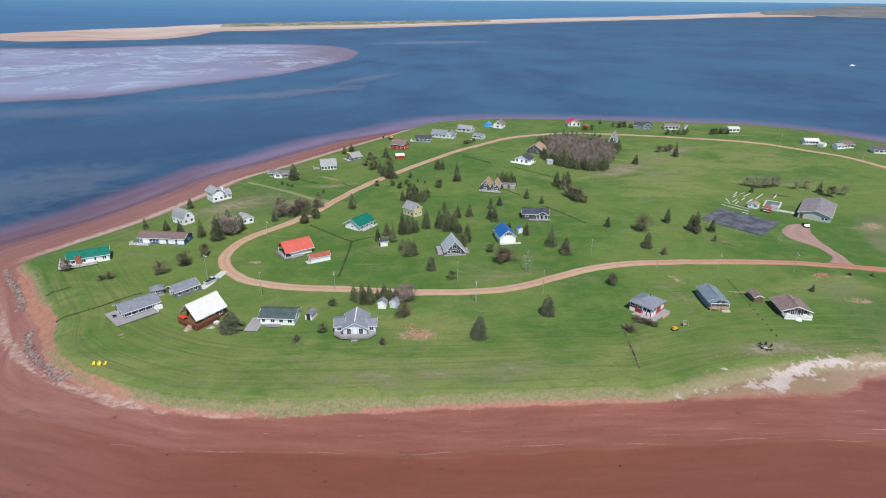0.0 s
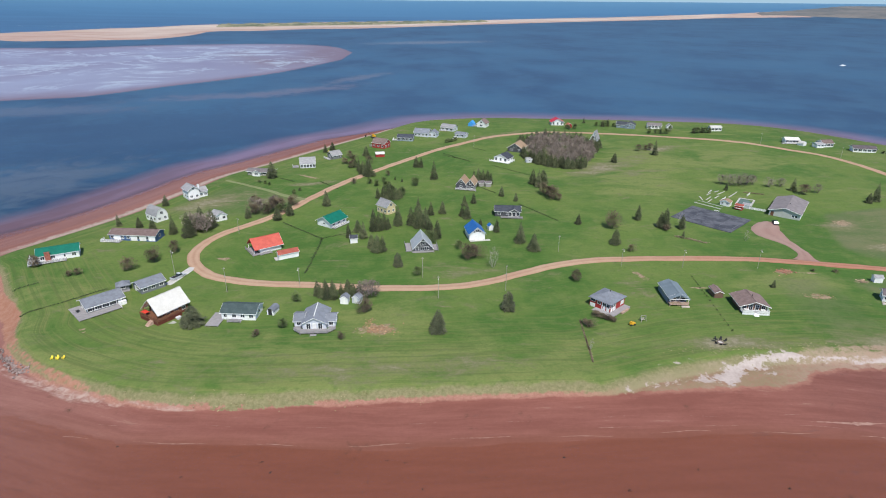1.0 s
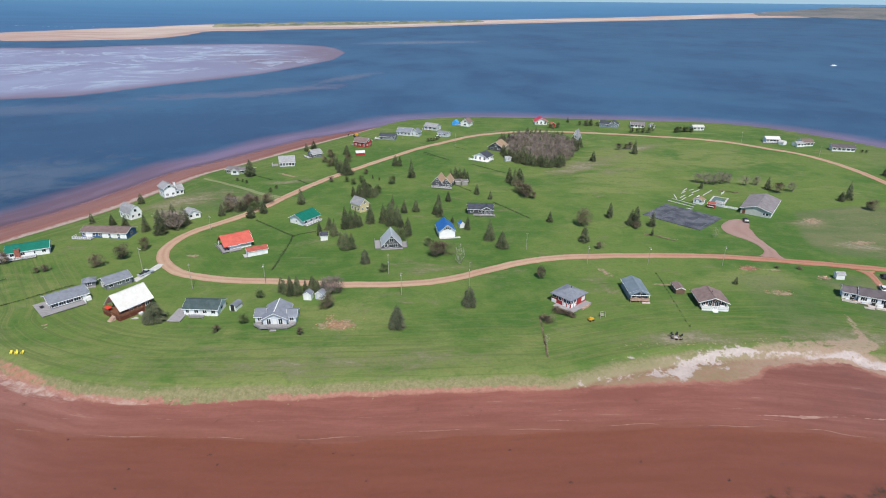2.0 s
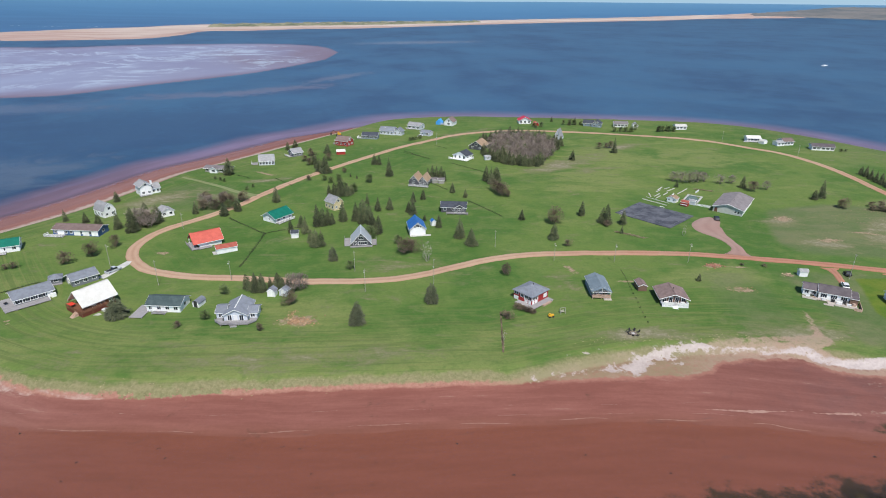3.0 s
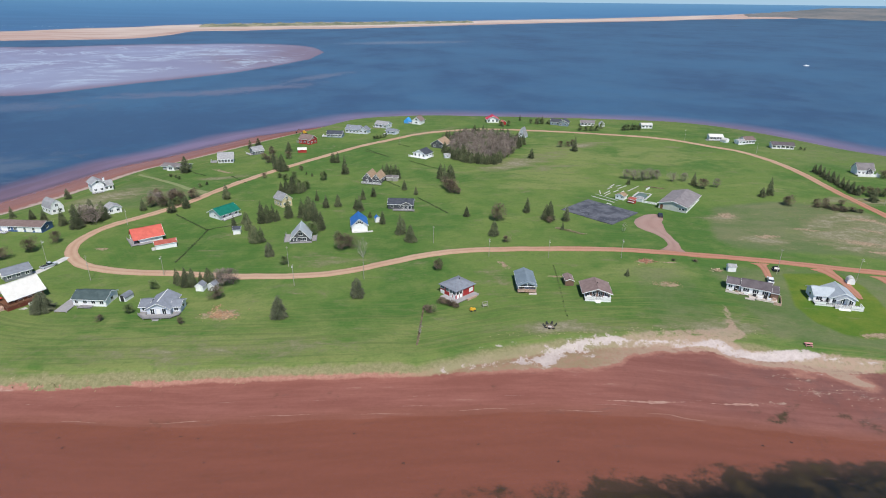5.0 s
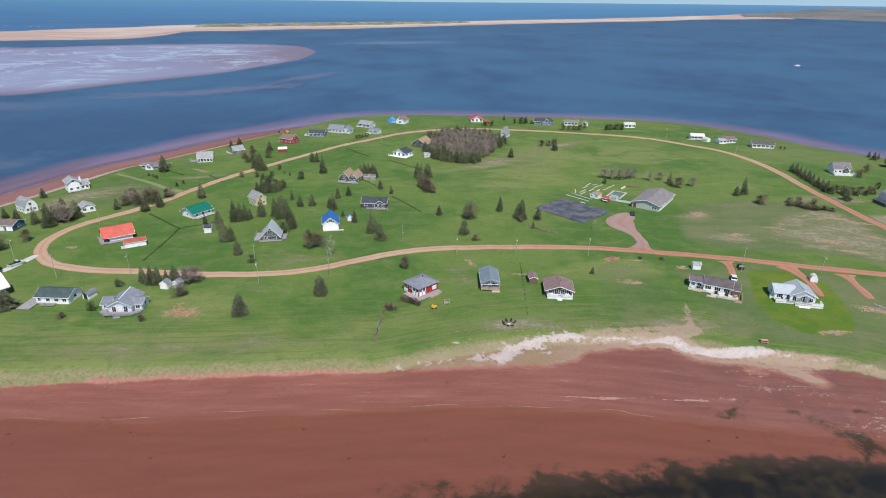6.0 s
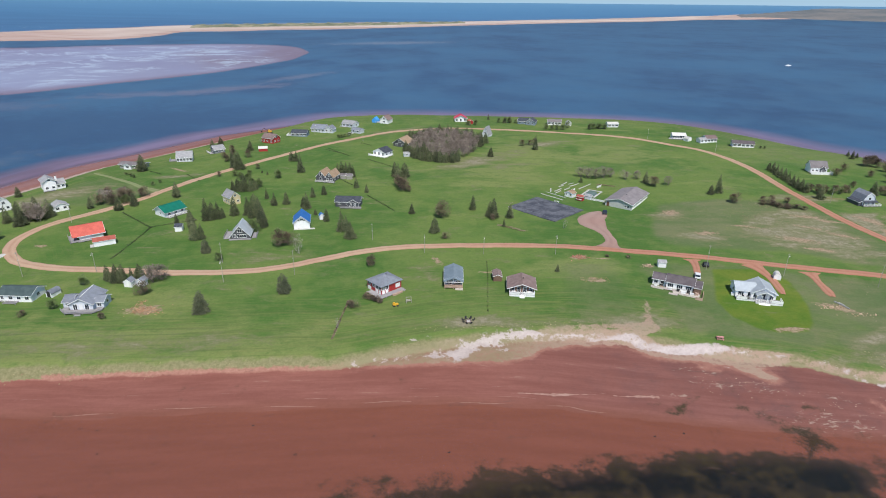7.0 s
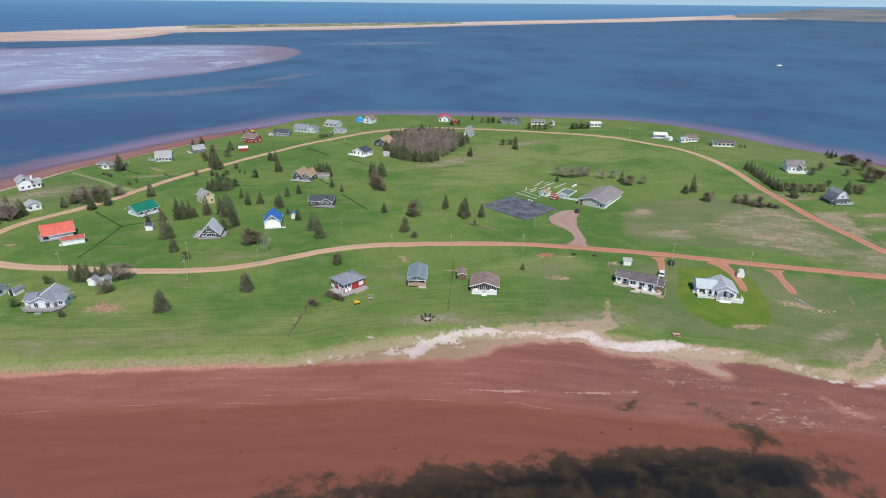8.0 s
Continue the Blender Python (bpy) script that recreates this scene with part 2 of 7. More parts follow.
def ground_colours(t, b):
    at = place(t)
    edge, tide = attribute(t, "coast"), attribute(t, "tide")
    wide, mid, fine = noise_node(t, at, 0.016, 6, 0.62), noise_node(t, at, 0.11, 6, 0.68), noise_node(t, at, 1.1, 5, 0.75)
    tuft = noise_node(t, at, 0.45, 6, 0.75)
    sep = t.nodes.new("ShaderNodeSeparateXYZ")
    t.links.new(at, sep.inputs[0])
    run = t.nodes.new("ShaderNodeCombineXYZ")
    t.links.new(math_node(t, "MULTIPLY", sep.outputs[0], 0.05), run.inputs[0])
    t.links.new(math_node(t, "MULTIPLY", edge, 0.8), run.inputs[1])
    mown = noise_node(t, run.outputs[0], 1.0, 4, 0.65)
    swath = t.nodes.new("ShaderNodeCombineXYZ")
    t.links.new(math_node(t, "MULTIPLY", sep.outputs[0], 0.016), swath.inputs[0])
    t.links.new(math_node(t, "MULTIPLY", edge, 0.55), swath.inputs[1])
    lines = noise_node(t, swath.outputs[0], 1.0, 3, 0.7)
    ragged = math_node(t, "MULTIPLY", math_node(t, "SUBTRACT", mid, 0.5), 1.3)
    torn = math_node(t, "MULTIPLY", math_node(t, "SUBTRACT", tuft, 0.5), 1.9)
    grass = ramp(t, wide, 0.43, 0.57, (0.064, 0.142, 0.026), (0.122, 0.186, 0.043))
    faded = noise_node(t, at, 0.034, 7, 0.66, (0.7, 1.5, 1), 0.8, -28)
    worn = math_node(t, "ADD", faded, math_node(t, "MULTIPLY", math_node(t, "SUBTRACT", attribute(t, "dry"), 0.35), 0.22))
    grass = mix(t, math_node(t, "MULTIPLY", ramp(t, worn, 0.47, 0.66), 0.85), grass, (0.19, 0.225, 0.072))
    grass = mix(t, math_node(t, "MULTIPLY", ramp(t, attribute(t, "deep"), 0.1, 0.9), 0.6), grass, ramp(t, wide, 0.4, 0.6, (0.06, 0.134, 0.024), (0.092, 0.168, 0.034)))
    grass = mix(t, math_node(t, "MULTIPLY", ramp(t, mid, 0.44, 0.7), 0.55), grass, (0.165, 0.208, 0.062))
    patch = noise_node(t, at, 0.2, 6, 0.72, (0.8, 1.1, 1), 0.5, 25)
    grass = mix(t, math_node(t, "MULTIPLY", ramp(t, patch, 0.5, 0.68), 0.5), grass, (0.065, 0.13, 0.028))
    strip = math_node(t, "MULTIPLY", ramp(t, mown, 0.46, 0.66), ramp(t, edge, 48.0, 14.0, (0.15, 0.15, 0.15), (0.62, 0.62, 0.62)))
    grass = mix(t, strip, grass, (0.185, 0.2, 0.068))
    grass = mix(t, math_node(t, "MULTIPLY", ramp(t, lines, 0.5, 0.6), ramp(t, edge, 36.0, 20.0, (0, 0, 0), (0.5, 0.5, 0.5))), grass, (0.082, 0.125, 0.034))
    grass = mix(t, math_node(t, "MULTIPLY", ramp(t, tuft, 0.5, 0.75), 0.4), grass, (0.055, 0.115, 0.025))
    dull = ramp(t, math_node(t, "ADD", attribute(t, "dull"), math_node(t, "MULTIPLY", ragged, 0.8)), 0.15, 0.85)
    grass = mix(t, math_node(t, "MULTIPLY", dull, 0.9), grass, ramp(t, faded, 0.4, 0.62, (0.105, 0.147, 0.056), (0.162, 0.172, 0.085)))
    lush = ramp(t, math_node(t, "ADD", attribute(t, "lush"), math_node(t, "MULTIPLY", ragged, 1.6)), -0.6, 0.9)
    grass = mix(t, math_node(t, "MULTIPLY", lush, 0.9), grass, ramp(t, math_node(t, "ADD", mid, math_node(t, "MULTIPLY", faded, 0.5)), 0.55, 0.95, (0.07, 0.148, 0.012), (0.135, 0.182, 0.02)))
    heath = math_node(t, "ADD", math_node(t, "ADD", attribute(t, "scrub"), math_node(t, "MULTIPLY", math_node(t, "SUBTRACT", noise_node(t, at, 0.12, 7, 0.7, (0.55, 1.3, 1), 0.6, 42), 0.5), 2.6)), math_node(t, "MULTIPLY", torn, 0.45))
    grass = mix(t, math_node(t, "MULTIPLY", ramp(t, heath, 0.12, 0.6), 0.8), grass, (0.17, 0.175, 0.082))
    dry = ramp(t, tuft, 0.32, 0.66, (0.19, 0.18, 0.11), (0.33, 0.285, 0.205))
    grass = mix(t, math_node(t, "MULTIPLY", ramp(t, heath, 0.4, 1.1), 0.85), grass, dry)
    bare = ramp(t, math_node(t, "ADD", attribute(t, "bare"), torn), 0.5, 0.85)
    grass = mix(t, bare, grass, ramp(t, fine, 0.3, 0.7, (0.25, 0.18, 0.11), (0.38, 0.29, 0.2)))
    grass = mix(t, 0.32, grass, mix(t, fine, (0.1, 0.1, 0.1), (0.9, 0.9, 0.9)), "OVERLAY")
    # sand by the distance from the bank
    along = t.nodes.new("ShaderNodeCombineXYZ")
    t.links.new(math_node(t, "MULTIPLY", sep.outputs[0], 0.035), along.inputs[0])
    t.links.new(math_node(t, "MULTIPLY", tide, 0.3), along.inputs[1])
    streak = noise_node(t, along.outputs[0], 1.0, 6, 0.68)
    sand = ramp(t, streak, 0.35, 0.65, (0.21, 0.079, 0.06), (0.26, 0.105, 0.081))
    sand = mix(t, math_node(t, "MULTIPLY", math_node(t, "MULTIPLY", ramp(t, mid, 0.45, 0.65), ramp(t, sep.outputs[0], 90.0, 160.0)), 0.85), sand, (0.165, 0.074, 0.064))
    sand = mix(t, math_node(t, "MULTIPLY", ramp(t, sep.outputs[0], 80.0, 150.0), 0.45), sand, ramp(t, streak, 0.35, 0.65, (0.155, 0.07, 0.062), (0.2, 0.095, 0.083)))
    wet = ramp(t, math_node(t, "ADD", tide, math_node(t, "MULTIPLY", streak, 4)), 7.0, 0.5)
    sand = mix(t, wet, sand, ramp(t, streak, 0.3, 0.7, (0.2, 0.077, 0.05), (0.23, 0.09, 0.061)))
    sand = mix(t, math_node(t, "MULTIPLY", ramp(t, sep.outputs[0], -30.0, -120.0), 0.55), sand, ramp(t, streak, 0.35, 0.65, (0.26, 0.13, 0.112), (0.33, 0.18, 0.155)))
    upper = ramp(t, math_node(t, "ADD", edge, math_node(t, "ADD", math_node(t, "MULTIPLY", torn, 0.45), math_node(t, "MULTIPLY", ragged, 1.2))), -2.5, -1.7)
    sand = mix(t, upper, sand, mix(t, ramp(t, sep.outputs[0], 44.0, 62.0), ramp(t, fine, 0.3, 0.7, (0.31, 0.15, 0.11), (0.38, 0.2, 0.15)), (0.26, 0.23, 0.13)))
    cast = math_node(t, "MULTIPLY", math_node(t, "MULTIPLY", ramp(t, math_node(t, "ADD", edge, math_node(t, "MULTIPLY", torn, 4.5)), -10.5, -8.0), ramp(t, edge, -4.0, -6.5)), ramp(t, sep.outputs[1], 195.0, 225.0))
    sand = mix(t, math_node(t, "MULTIPLY", cast, 0.8), sand, ramp(t, fine, 0.3, 0.7, (0.38, 0.3, 0.25), (0.52, 0.44, 0.38)))
    wrack = math_node(t, "MULTIPLY", ramp(t, streak, 0.62, 0.68), ramp(t, tide, -2.0, 4.0))
    sand = mix(t, math_node(t, "MULTIPLY", wrack, 0.5), sand, (0.34, 0.2, 0.155))
    blown = math_node(t, "ADD", math_node(t, "ADD", attribute(t, "drift"), math_node(t, "MULTIPLY", torn, 1.6)), math_node(t, "MULTIPLY", ragged, 3.0))
    fringe = math_node(t, "MULTIPLY", ramp(t, blown, -1.6, 0.2), ramp(t, edge, -2.5, -5.0))
    sand = mix(t, math_node(t, "MULTIPLY", fringe, 0.7), sand, (0.37, 0.18, 0.135))
    beds = noise_node(t, at, 0.13, 7, 0.72)
    weed = ramp(t, math_node(t, "ADD", attribute(t, "weed"), math_node(t, "MULTIPLY", math_node(t, "SUBTRACT", beds, 0.5), 2.2)), 0.1, 1.1)
    sand = mix(t, ramp(t, weed, 0.0, 0.5), sand, (0.07, 0.045, 0.028))
    sand = mix(t, ramp(t, weed, 0.25, 1.0), sand, ramp(t, beds, 0.4, 0.7, (0.004, 0.006, 0.003), (0.06, 0.046, 0.016)))
    sand = mix(t, 0.35, sand, mix(t, fine, (0.3, 0.3, 0.3), (0.7, 0.7, 0.7)), "OVERLAY")
    fleck = noise_node(t, at, 0.5, 6, 0.72, (0.75, 1.7, 1), 0.8)
    cast_up = math_node(t, "ADD", fleck, math_node(t, "MULTIPLY", attribute(t, "flotsam"), 0.2))
    sand = mix(t, math_node(t, "MULTIPLY", ramp(t, cast_up, 0.7, 0.78), 0.75), sand, ramp(t, fine, 0.3, 0.7, (0.3, 0.2, 0.15), (0.47, 0.37, 0.3)))
    silted = math_node(t, "ADD", noise_node(t, at, 0.21, 6, 0.7, (0.6, 1.8, 1), 0.8), math_node(t, "MULTIPLY", attribute(t, "flotsam"), 0.1))
    sand = mix(t, math_node(t, "MULTIPLY", ramp(t, silted, 0.6, 0.74), 0.5), sand, (0.13, 0.075, 0.065))
    jag = math_node(t, "ADD", edge, math_node(t, "MULTIPLY", math_node(t, "SUBTRACT", tuft, 0.5), 2.6))
    dune = ramp(t, math_node(t, "ADD", attribute(t, "dune"), math_node(t, "MULTIPLY", torn, 1.5)), -0.2, 0.8)
    jag = math_node(t, "ADD", jag, math_node(t, "MULTIPLY", dune, 6.0))
    straw = math_node(t, "MAXIMUM", dune, ramp(t, math_node(t, "ADD", math_node(t, "SUBTRACT", jag, math_node(t, "MULTIPLY", dune, 6.0)), math_node(t, "MULTIPLY", ragged, 4.0)), 2.0, 0.0))
    grass = mix(t, straw, grass, ramp(t, fine, 0.3, 0.7, (0.165, 0.165, 0.075), (0.27, 0.24, 0.13)))
    land = ramp(t, jag, -1.4, -0.6)
    col = mix(t, land, sand, grass)
    # bare earth, blown sand and salt lie over both
    strand = ramp(t, math_node(t, "ADD", attribute(t, "strand"), math_node(t, "ADD", math_node(t, "MULTIPLY", torn, 0.5), math_node(t, "MULTIPLY", math_node(t, "SUBTRACT", streak, 0.5), 7.0))), -0.2, 1.2)
    col = mix(t, math_node(t, "MULTIPLY", strand, 0.75), col, ramp(t, fleck, 0.4, 0.62, (0.33, 0.2, 0.16), (0.47, 0.37, 0.32)))
    earth = ramp(t, math_node(t, "ADD", attribute(t, "earth"), math_node(t, "MULTIPLY", torn, 1.5)), 0.0, 0.9)
    col = mix(t, earth, col, ramp(t, tuft, 0.3, 0.7, (0.32, 0.145, 0.092), (0.39, 0.215, 0.15)))
    pale = ramp(t, sep.outputs[0], 94.0, 128.0, (0.25, 0.225, 0.125), (0.38, 0.265, 0.2))
    pale = mix(t, ramp(t, mid, 0.42, 0.7), pale, (0.36, 0.28, 0.2))
    pale = mix(t, math_node(t, "MULTIPLY", ramp(t, tuft, 0.5, 0.68), 0.65), pale, mix(t, land, (0.36, 0.2, 0.15), (0.2, 0.19, 0.1)))
    col = mix(t, math_node(t, "MULTIPLY", math_node(t, "MULTIPLY", ramp(t, blown, 0.0, 0.9), math_node(t, "ADD", 0.55, math_node(t, "MULTIPLY", ramp(t, tuft, 0.36, 0.54), 0.45))), ramp(t, sep.outputs[0], 90.0, 125.0, (0.72, 0.72, 0.72), (0.95, 0.95, 0.95))), col, pale)
    lace = ramp(t, sep.outputs[0], 100.0, 122.0, (2.3, 2.3, 2.3), (1, 1, 1))
    crust = math_node(t, "ADD", math_node(t, "ADD", attribute(t, "salt"), math_node(t, "MULTIPLY", math_node(t, "MULTIPLY", torn, 2.0), lace)), math_node(t, "ADD", math_node(t, "MULTIPLY", math_node(t, "MULTIPLY", ragged, 2.0), lace), math_node(t, "MULTIPLY", math_node(t, "SUBTRACT", fine, 0.5), 1.2)))
    col = mix(t, math_node(t, "MULTIPLY", ramp(t, crust, 0.1, 0.95), ramp(t, sep.outputs[0], 95.0, 120.0, (0.85, 0.85, 0.85), (0.96, 0.96, 0.96))), col, ramp(t, tuft, 0.3, 0.7, (0.6, 0.53, 0.5), (0.43, 0.36, 0.335)))
    t.links.new(col, b.inputs["Base Color"])
    t.links.new(mix(t, math_node(t, "MULTIPLY", wet, math_node(t, "SUBTRACT", 1.0, land)), (0.95, 0.95, 0.95), (0.5, 0.5, 0.5)), b.inputs["Roughness"])
    b.inputs["Specular IOR Level"].default_value = 0.25
    relief(t, b, fine, 0.45, 0.15)


ground_colours(_t, _b)

WATER, _t, _b = nodes_of("sea_water")


def plume(t, at, x, y, a, b, turn):
    """A ragged oval cloud in the water, 1 in the middle and 0 outside."""
    mp = t.nodes.new("ShaderNodeMapping")
    mp.vector_type = "TEXTURE"
    mp.inputs["Location"].default_value, mp.inputs["Rotation"].default_value, mp.inputs["Scale"].default_value = (x, y, -4.0), (0, 0, radians(turn)), (a, b, 40)
    t.links.new(at, mp.inputs["Vector"])
    far = t.nodes.new("ShaderNodeVectorMath")
    far.operation = "LENGTH"
    t.links.new(mp.outputs[0], far.inputs[0])
    swirl = noise_node(t, at, 0.05, 6, 0.65, None, 1.2)
    return ramp(t, math_node(t, "ADD", far.outputs["Value"], math_node(t, "MULTIPLY", math_node(t, "SUBTRACT", swirl, 0.5), 3.2)), 1.25, 0.25)


def water_colours(t, b):
    at = place(t)
    depth = attribute(t, "depth")
    wide = noise_node(t, at, 0.006, 6, 0.65, (1.0, 0.8, 1))
    cloud = noise_node(t, at, 0.022, 6, 0.68, (1.0, 0.9, 1))
    silt_sheen = math_node(t, "ADD", depth, math_node(t, "MULTIPLY", math_node(t, "SUBTRACT", cloud, 0.5), 1.6))
    b.inputs["Roughness"].default_value, b.inputs["Specular IOR Level"].default_value = 0.6, 0.0
    sep = t.nodes.new("ShaderNodeSeparateXYZ")
    t.links.new(at, sep.inputs[0])
    north = sep.outputs[1]
    col = ramp(t, wide, 0.38, 0.62, (0.006, 0.034, 0.078), (0.022, 0.088, 0.155))
    col = mix(t, math_node(t, "MULTIPLY", ramp(t, cloud, 0.42, 0.62), 0.7), col, (0.028, 0.086, 0.142))
    for cx, cy, a, b_, turn, dye, much in ((-190, 440, 190, 110, 25, (0.008, 0.033, 0.075), 0.75), (-215, 300, 62, 40, 60, (0.075, 0.105, 0.14), 0.9), (-205, 606, 85, 24, 17, (0.115, 0.115, 0.155), 0.75), (-138, 655, 66, 20, 38, (0.13, 0.12, 0.15), 0.75),
                                           (-95, 755, 60, 16, 60, (0.13, 0.13, 0.16), 0.7), (-20, 1390, 150, 45, 20, (0.16, 0.17, 0.2), 0.7), (-330, 520, 80, 30, 10, (0.1, 0.11, 0.15), 0.6)):
        col = mix(t, math_node(t, "MULTIPLY", plume(t, at, cx, cy, a, b_, turn), much), col, dye)
    ripple = noise_node(t, at, 0.07, 6, 0.7, (0.6, 1.7, 1), 0.4)
    col = mix(t, 0.4, col, mix(t, ripple, (0.2, 0.2, 0.2), (0.8, 0.8, 0.8)), "OVERLAY")
    lap = t.nodes.new("ShaderNodeCombineXYZ")
    for k, f in ((0, 0.009), (1, 0.009)):
        t.links.new(math_node(t, "MULTIPLY", sep.outputs[k], f), lap.inputs[k])
    t.links.new(math_node(t, "MULTIPLY", depth, 1.1), lap.inputs[2])
    bands = noise_node(t, lap.outputs[0], 1.6, 5, 0.6)
    # silty shallows, the sky's lavender reflection painted into their colour, more to the north
    col = mix(t, ramp(t, math_node(t, "ADD", silt_sheen, math_node(t, "MULTIPLY", math_node(t, "SUBTRACT", bands, 0.5), 1.6)), 3.0, 0.2), col, mix(t, ramp(t, north, 250.0, 400.0), ramp(t, bands, 0.38, 0.62, (0.15, 0.08, 0.088), (0.205, 0.12, 0.145)), ramp(t, bands, 0.38, 0.62, (0.17, 0.1, 0.13), (0.24, 0.15, 0.215))))
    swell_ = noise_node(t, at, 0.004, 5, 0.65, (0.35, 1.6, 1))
    # open sea, its hazy lightening towards the horizon put into the colour
    hazed_open_sea = mix(t, ramp(t, north, 1900.0, 4600.0), ramp(t, swell_, 0.38, 0.62, (0.016, 0.085, 0.185), (0.034, 0.125, 0.24)), (0.062, 0.2, 0.35))
    col = mix(t, ramp(t, depth, 14.0, 19.0), col, hazed_open_sea)
    t.links.new(col, b.inputs["Base Color"])
    chop = math_node(t, "ADD", noise_node(t, at, 0.45, 5, 0.65, (0.6, 1.4, 1)), math_node(t, "MULTIPLY", noise_node(t, at, 0.05, 4, 0.6, (0.8, 1.2, 1)), 1.3))
    bump = t.nodes.new("ShaderNodeBump")
    bump.inputs["Strength"].default_value, bump.inputs["Distance"].default_value = 0.35, 0.5
    t.links.new(chop, bump.inputs["Height"])
    t.links.new(bump.outputs[0], b.inputs["Normal"])
    clear = t.nodes.new("ShaderNodeBsdfTransparent")
    clear.inputs[0].default_value = (0.97, 0.93, 0.9, 1)
    under = t.nodes.new("ShaderNodeMixShader")
    t.links.new(ramp(t, math_node(t, "MULTIPLY", depth, ramp(t, north, 180.0, 260.0, (1, 1, 1), (2.6, 2.6, 2.6))), 0.1, 1.0), under.inputs[0])
    t.links.new(clear.outputs[0], under.inputs[1])
    t.links.new(b.outputs[0], under.inputs[2])
    shine = t.nodes.new("ShaderNodeBsdfGlossy")
    shine.inputs["Roughness"].default_value = 0.3
    shine.inputs["Color"].default_value = (0.8, 0.86, 0.93, 1)
    t.links.new(bump.outputs[0], shine.inputs["Normal"])
    fresnel = t.nodes.new("ShaderNodeFresnel")
    fresnel.inputs["IOR"].default_value = 1.33
    wet = math_node(t, "MULTIPLY", math_node(t, "MINIMUM", fresnel.outputs[0], 0.3), ramp(t, depth, -0.02, 0.1))
    m = t.nodes.new("ShaderNodeMixShader")
    t.links.new(wet, m.inputs[0])
    t.links.new(under.outputs[0], m.inputs[1])
    t.links.new(shine.outputs[0], m.inputs[2])
    t.links.new(m.outputs[0], t.nodes["Material Output"].inputs[0])


water_colours(_t, _b)


def flat_material():
    """Wet sand under a film of water, its sky sheen and pale runnel glints painted in, browner towards its rim."""
    m, t, b = nodes_of("wet_sand_with_painted_sheen")
    at = place(t)
    sep = t.nodes.new("ShaderNodeSeparateXYZ")
    t.links.new(at, sep.inputs[0])
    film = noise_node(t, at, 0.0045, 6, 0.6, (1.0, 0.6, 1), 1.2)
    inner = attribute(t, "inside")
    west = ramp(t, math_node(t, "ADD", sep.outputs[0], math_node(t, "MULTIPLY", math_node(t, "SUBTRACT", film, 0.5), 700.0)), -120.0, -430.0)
    # lilac-blue sky sheen put into the sand's colour, stronger west and south
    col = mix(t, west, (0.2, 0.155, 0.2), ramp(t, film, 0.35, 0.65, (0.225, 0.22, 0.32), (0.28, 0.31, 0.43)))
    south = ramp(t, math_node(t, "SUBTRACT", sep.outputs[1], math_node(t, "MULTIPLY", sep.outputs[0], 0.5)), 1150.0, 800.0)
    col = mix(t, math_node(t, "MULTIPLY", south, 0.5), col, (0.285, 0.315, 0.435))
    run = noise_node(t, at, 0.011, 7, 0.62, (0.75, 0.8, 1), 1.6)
    glint = ramp(t, math_node(t, "ABSOLUTE", math_node(t, "SUBTRACT", run, 0.5)), 0.055, 0.0)
    glint_area = math_node(t, "MULTIPLY", ramp(t, noise_node(t, at, 0.006, 4, 0.6), 0.42, 0.56), ramp(t, inner, 0.62, 0.85))
    # pale-blue glints painted along the runnels
    col = mix(t, math_node(t, "MULTIPLY", math_node(t, "MULTIPLY", glint, glint_area), 0.8), col, (0.42, 0.49, 0.58))
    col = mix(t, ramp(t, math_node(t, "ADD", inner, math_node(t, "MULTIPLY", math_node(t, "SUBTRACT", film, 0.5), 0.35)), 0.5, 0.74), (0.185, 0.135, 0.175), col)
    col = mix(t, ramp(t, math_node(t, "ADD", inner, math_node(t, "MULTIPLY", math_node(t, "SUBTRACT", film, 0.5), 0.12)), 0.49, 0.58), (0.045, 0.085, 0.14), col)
    t.links.new(col, b.inputs["Base Color"])
    b.inputs["Specular IOR Level"].default_value, b.inputs["Roughness"].default_value = 0.2, 0.5
    relief(t, b, noise_node(t, at, 0.2, 3), 0.15, 0.2)
    return m


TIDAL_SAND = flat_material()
WORN_TRACK = road_material("worn_grass_track", (0.145, 0.17, 0.06), (0.19, 0.18, 0.085))
SPIT_SAND, _t, _b = nodes_of("pale_dune_sand")
_at = place(_t)
_broad, _rough = noise_node(_t, _at, 0.003, 5, 0.6), noise_node(_t, _at, 0.012, 5, 0.65, (0.5, 1.6, 1), 0.5)
_dry = ramp(_t, math_node(_t, "ADD", attribute(_t, "inside"), math_node(_t, "MULTIPLY", math_node(_t, "SUBTRACT", _rough, 0.5), 0.6)), 0.6, 0.92)
_t.links.new(mix(_t, _dry, ramp(_t, _rough, 0.35, 0.65, (0.4, 0.265, 0.22), (0.46, 0.34, 0.285)), ramp(_t, _broad, 0.35, 0.65, (0.47, 0.36, 0.3), (0.57, 0.475, 0.41))), _b.inputs["Base Color"])
_b.inputs["Roughness"].default_value = 0.9
DUNE_GRASS = surface("grey_green_dune_grass", (0.12, 0.14, 0.085), (0.3, 0.28, 0.18), 0.012, 0.95, 0.3, 0.3, 0.1, vary=0)
# far woods greyed and lightened, distance haze put into their colour
FAR_WOODS = surface("far_hazed_woods", (0.11, 0.125, 0.13), (0.19, 0.18, 0.17), 0.004, 0.95, 0.3, 0.3, 0.05, vary=0)

# ---- building helpers ----
def mesh_of(name, bm, material):
    me = bpy.data.meshes.new(name)
    bm.to_mesh(me)
    bm.free()
    me.materials.append(material)
    return me


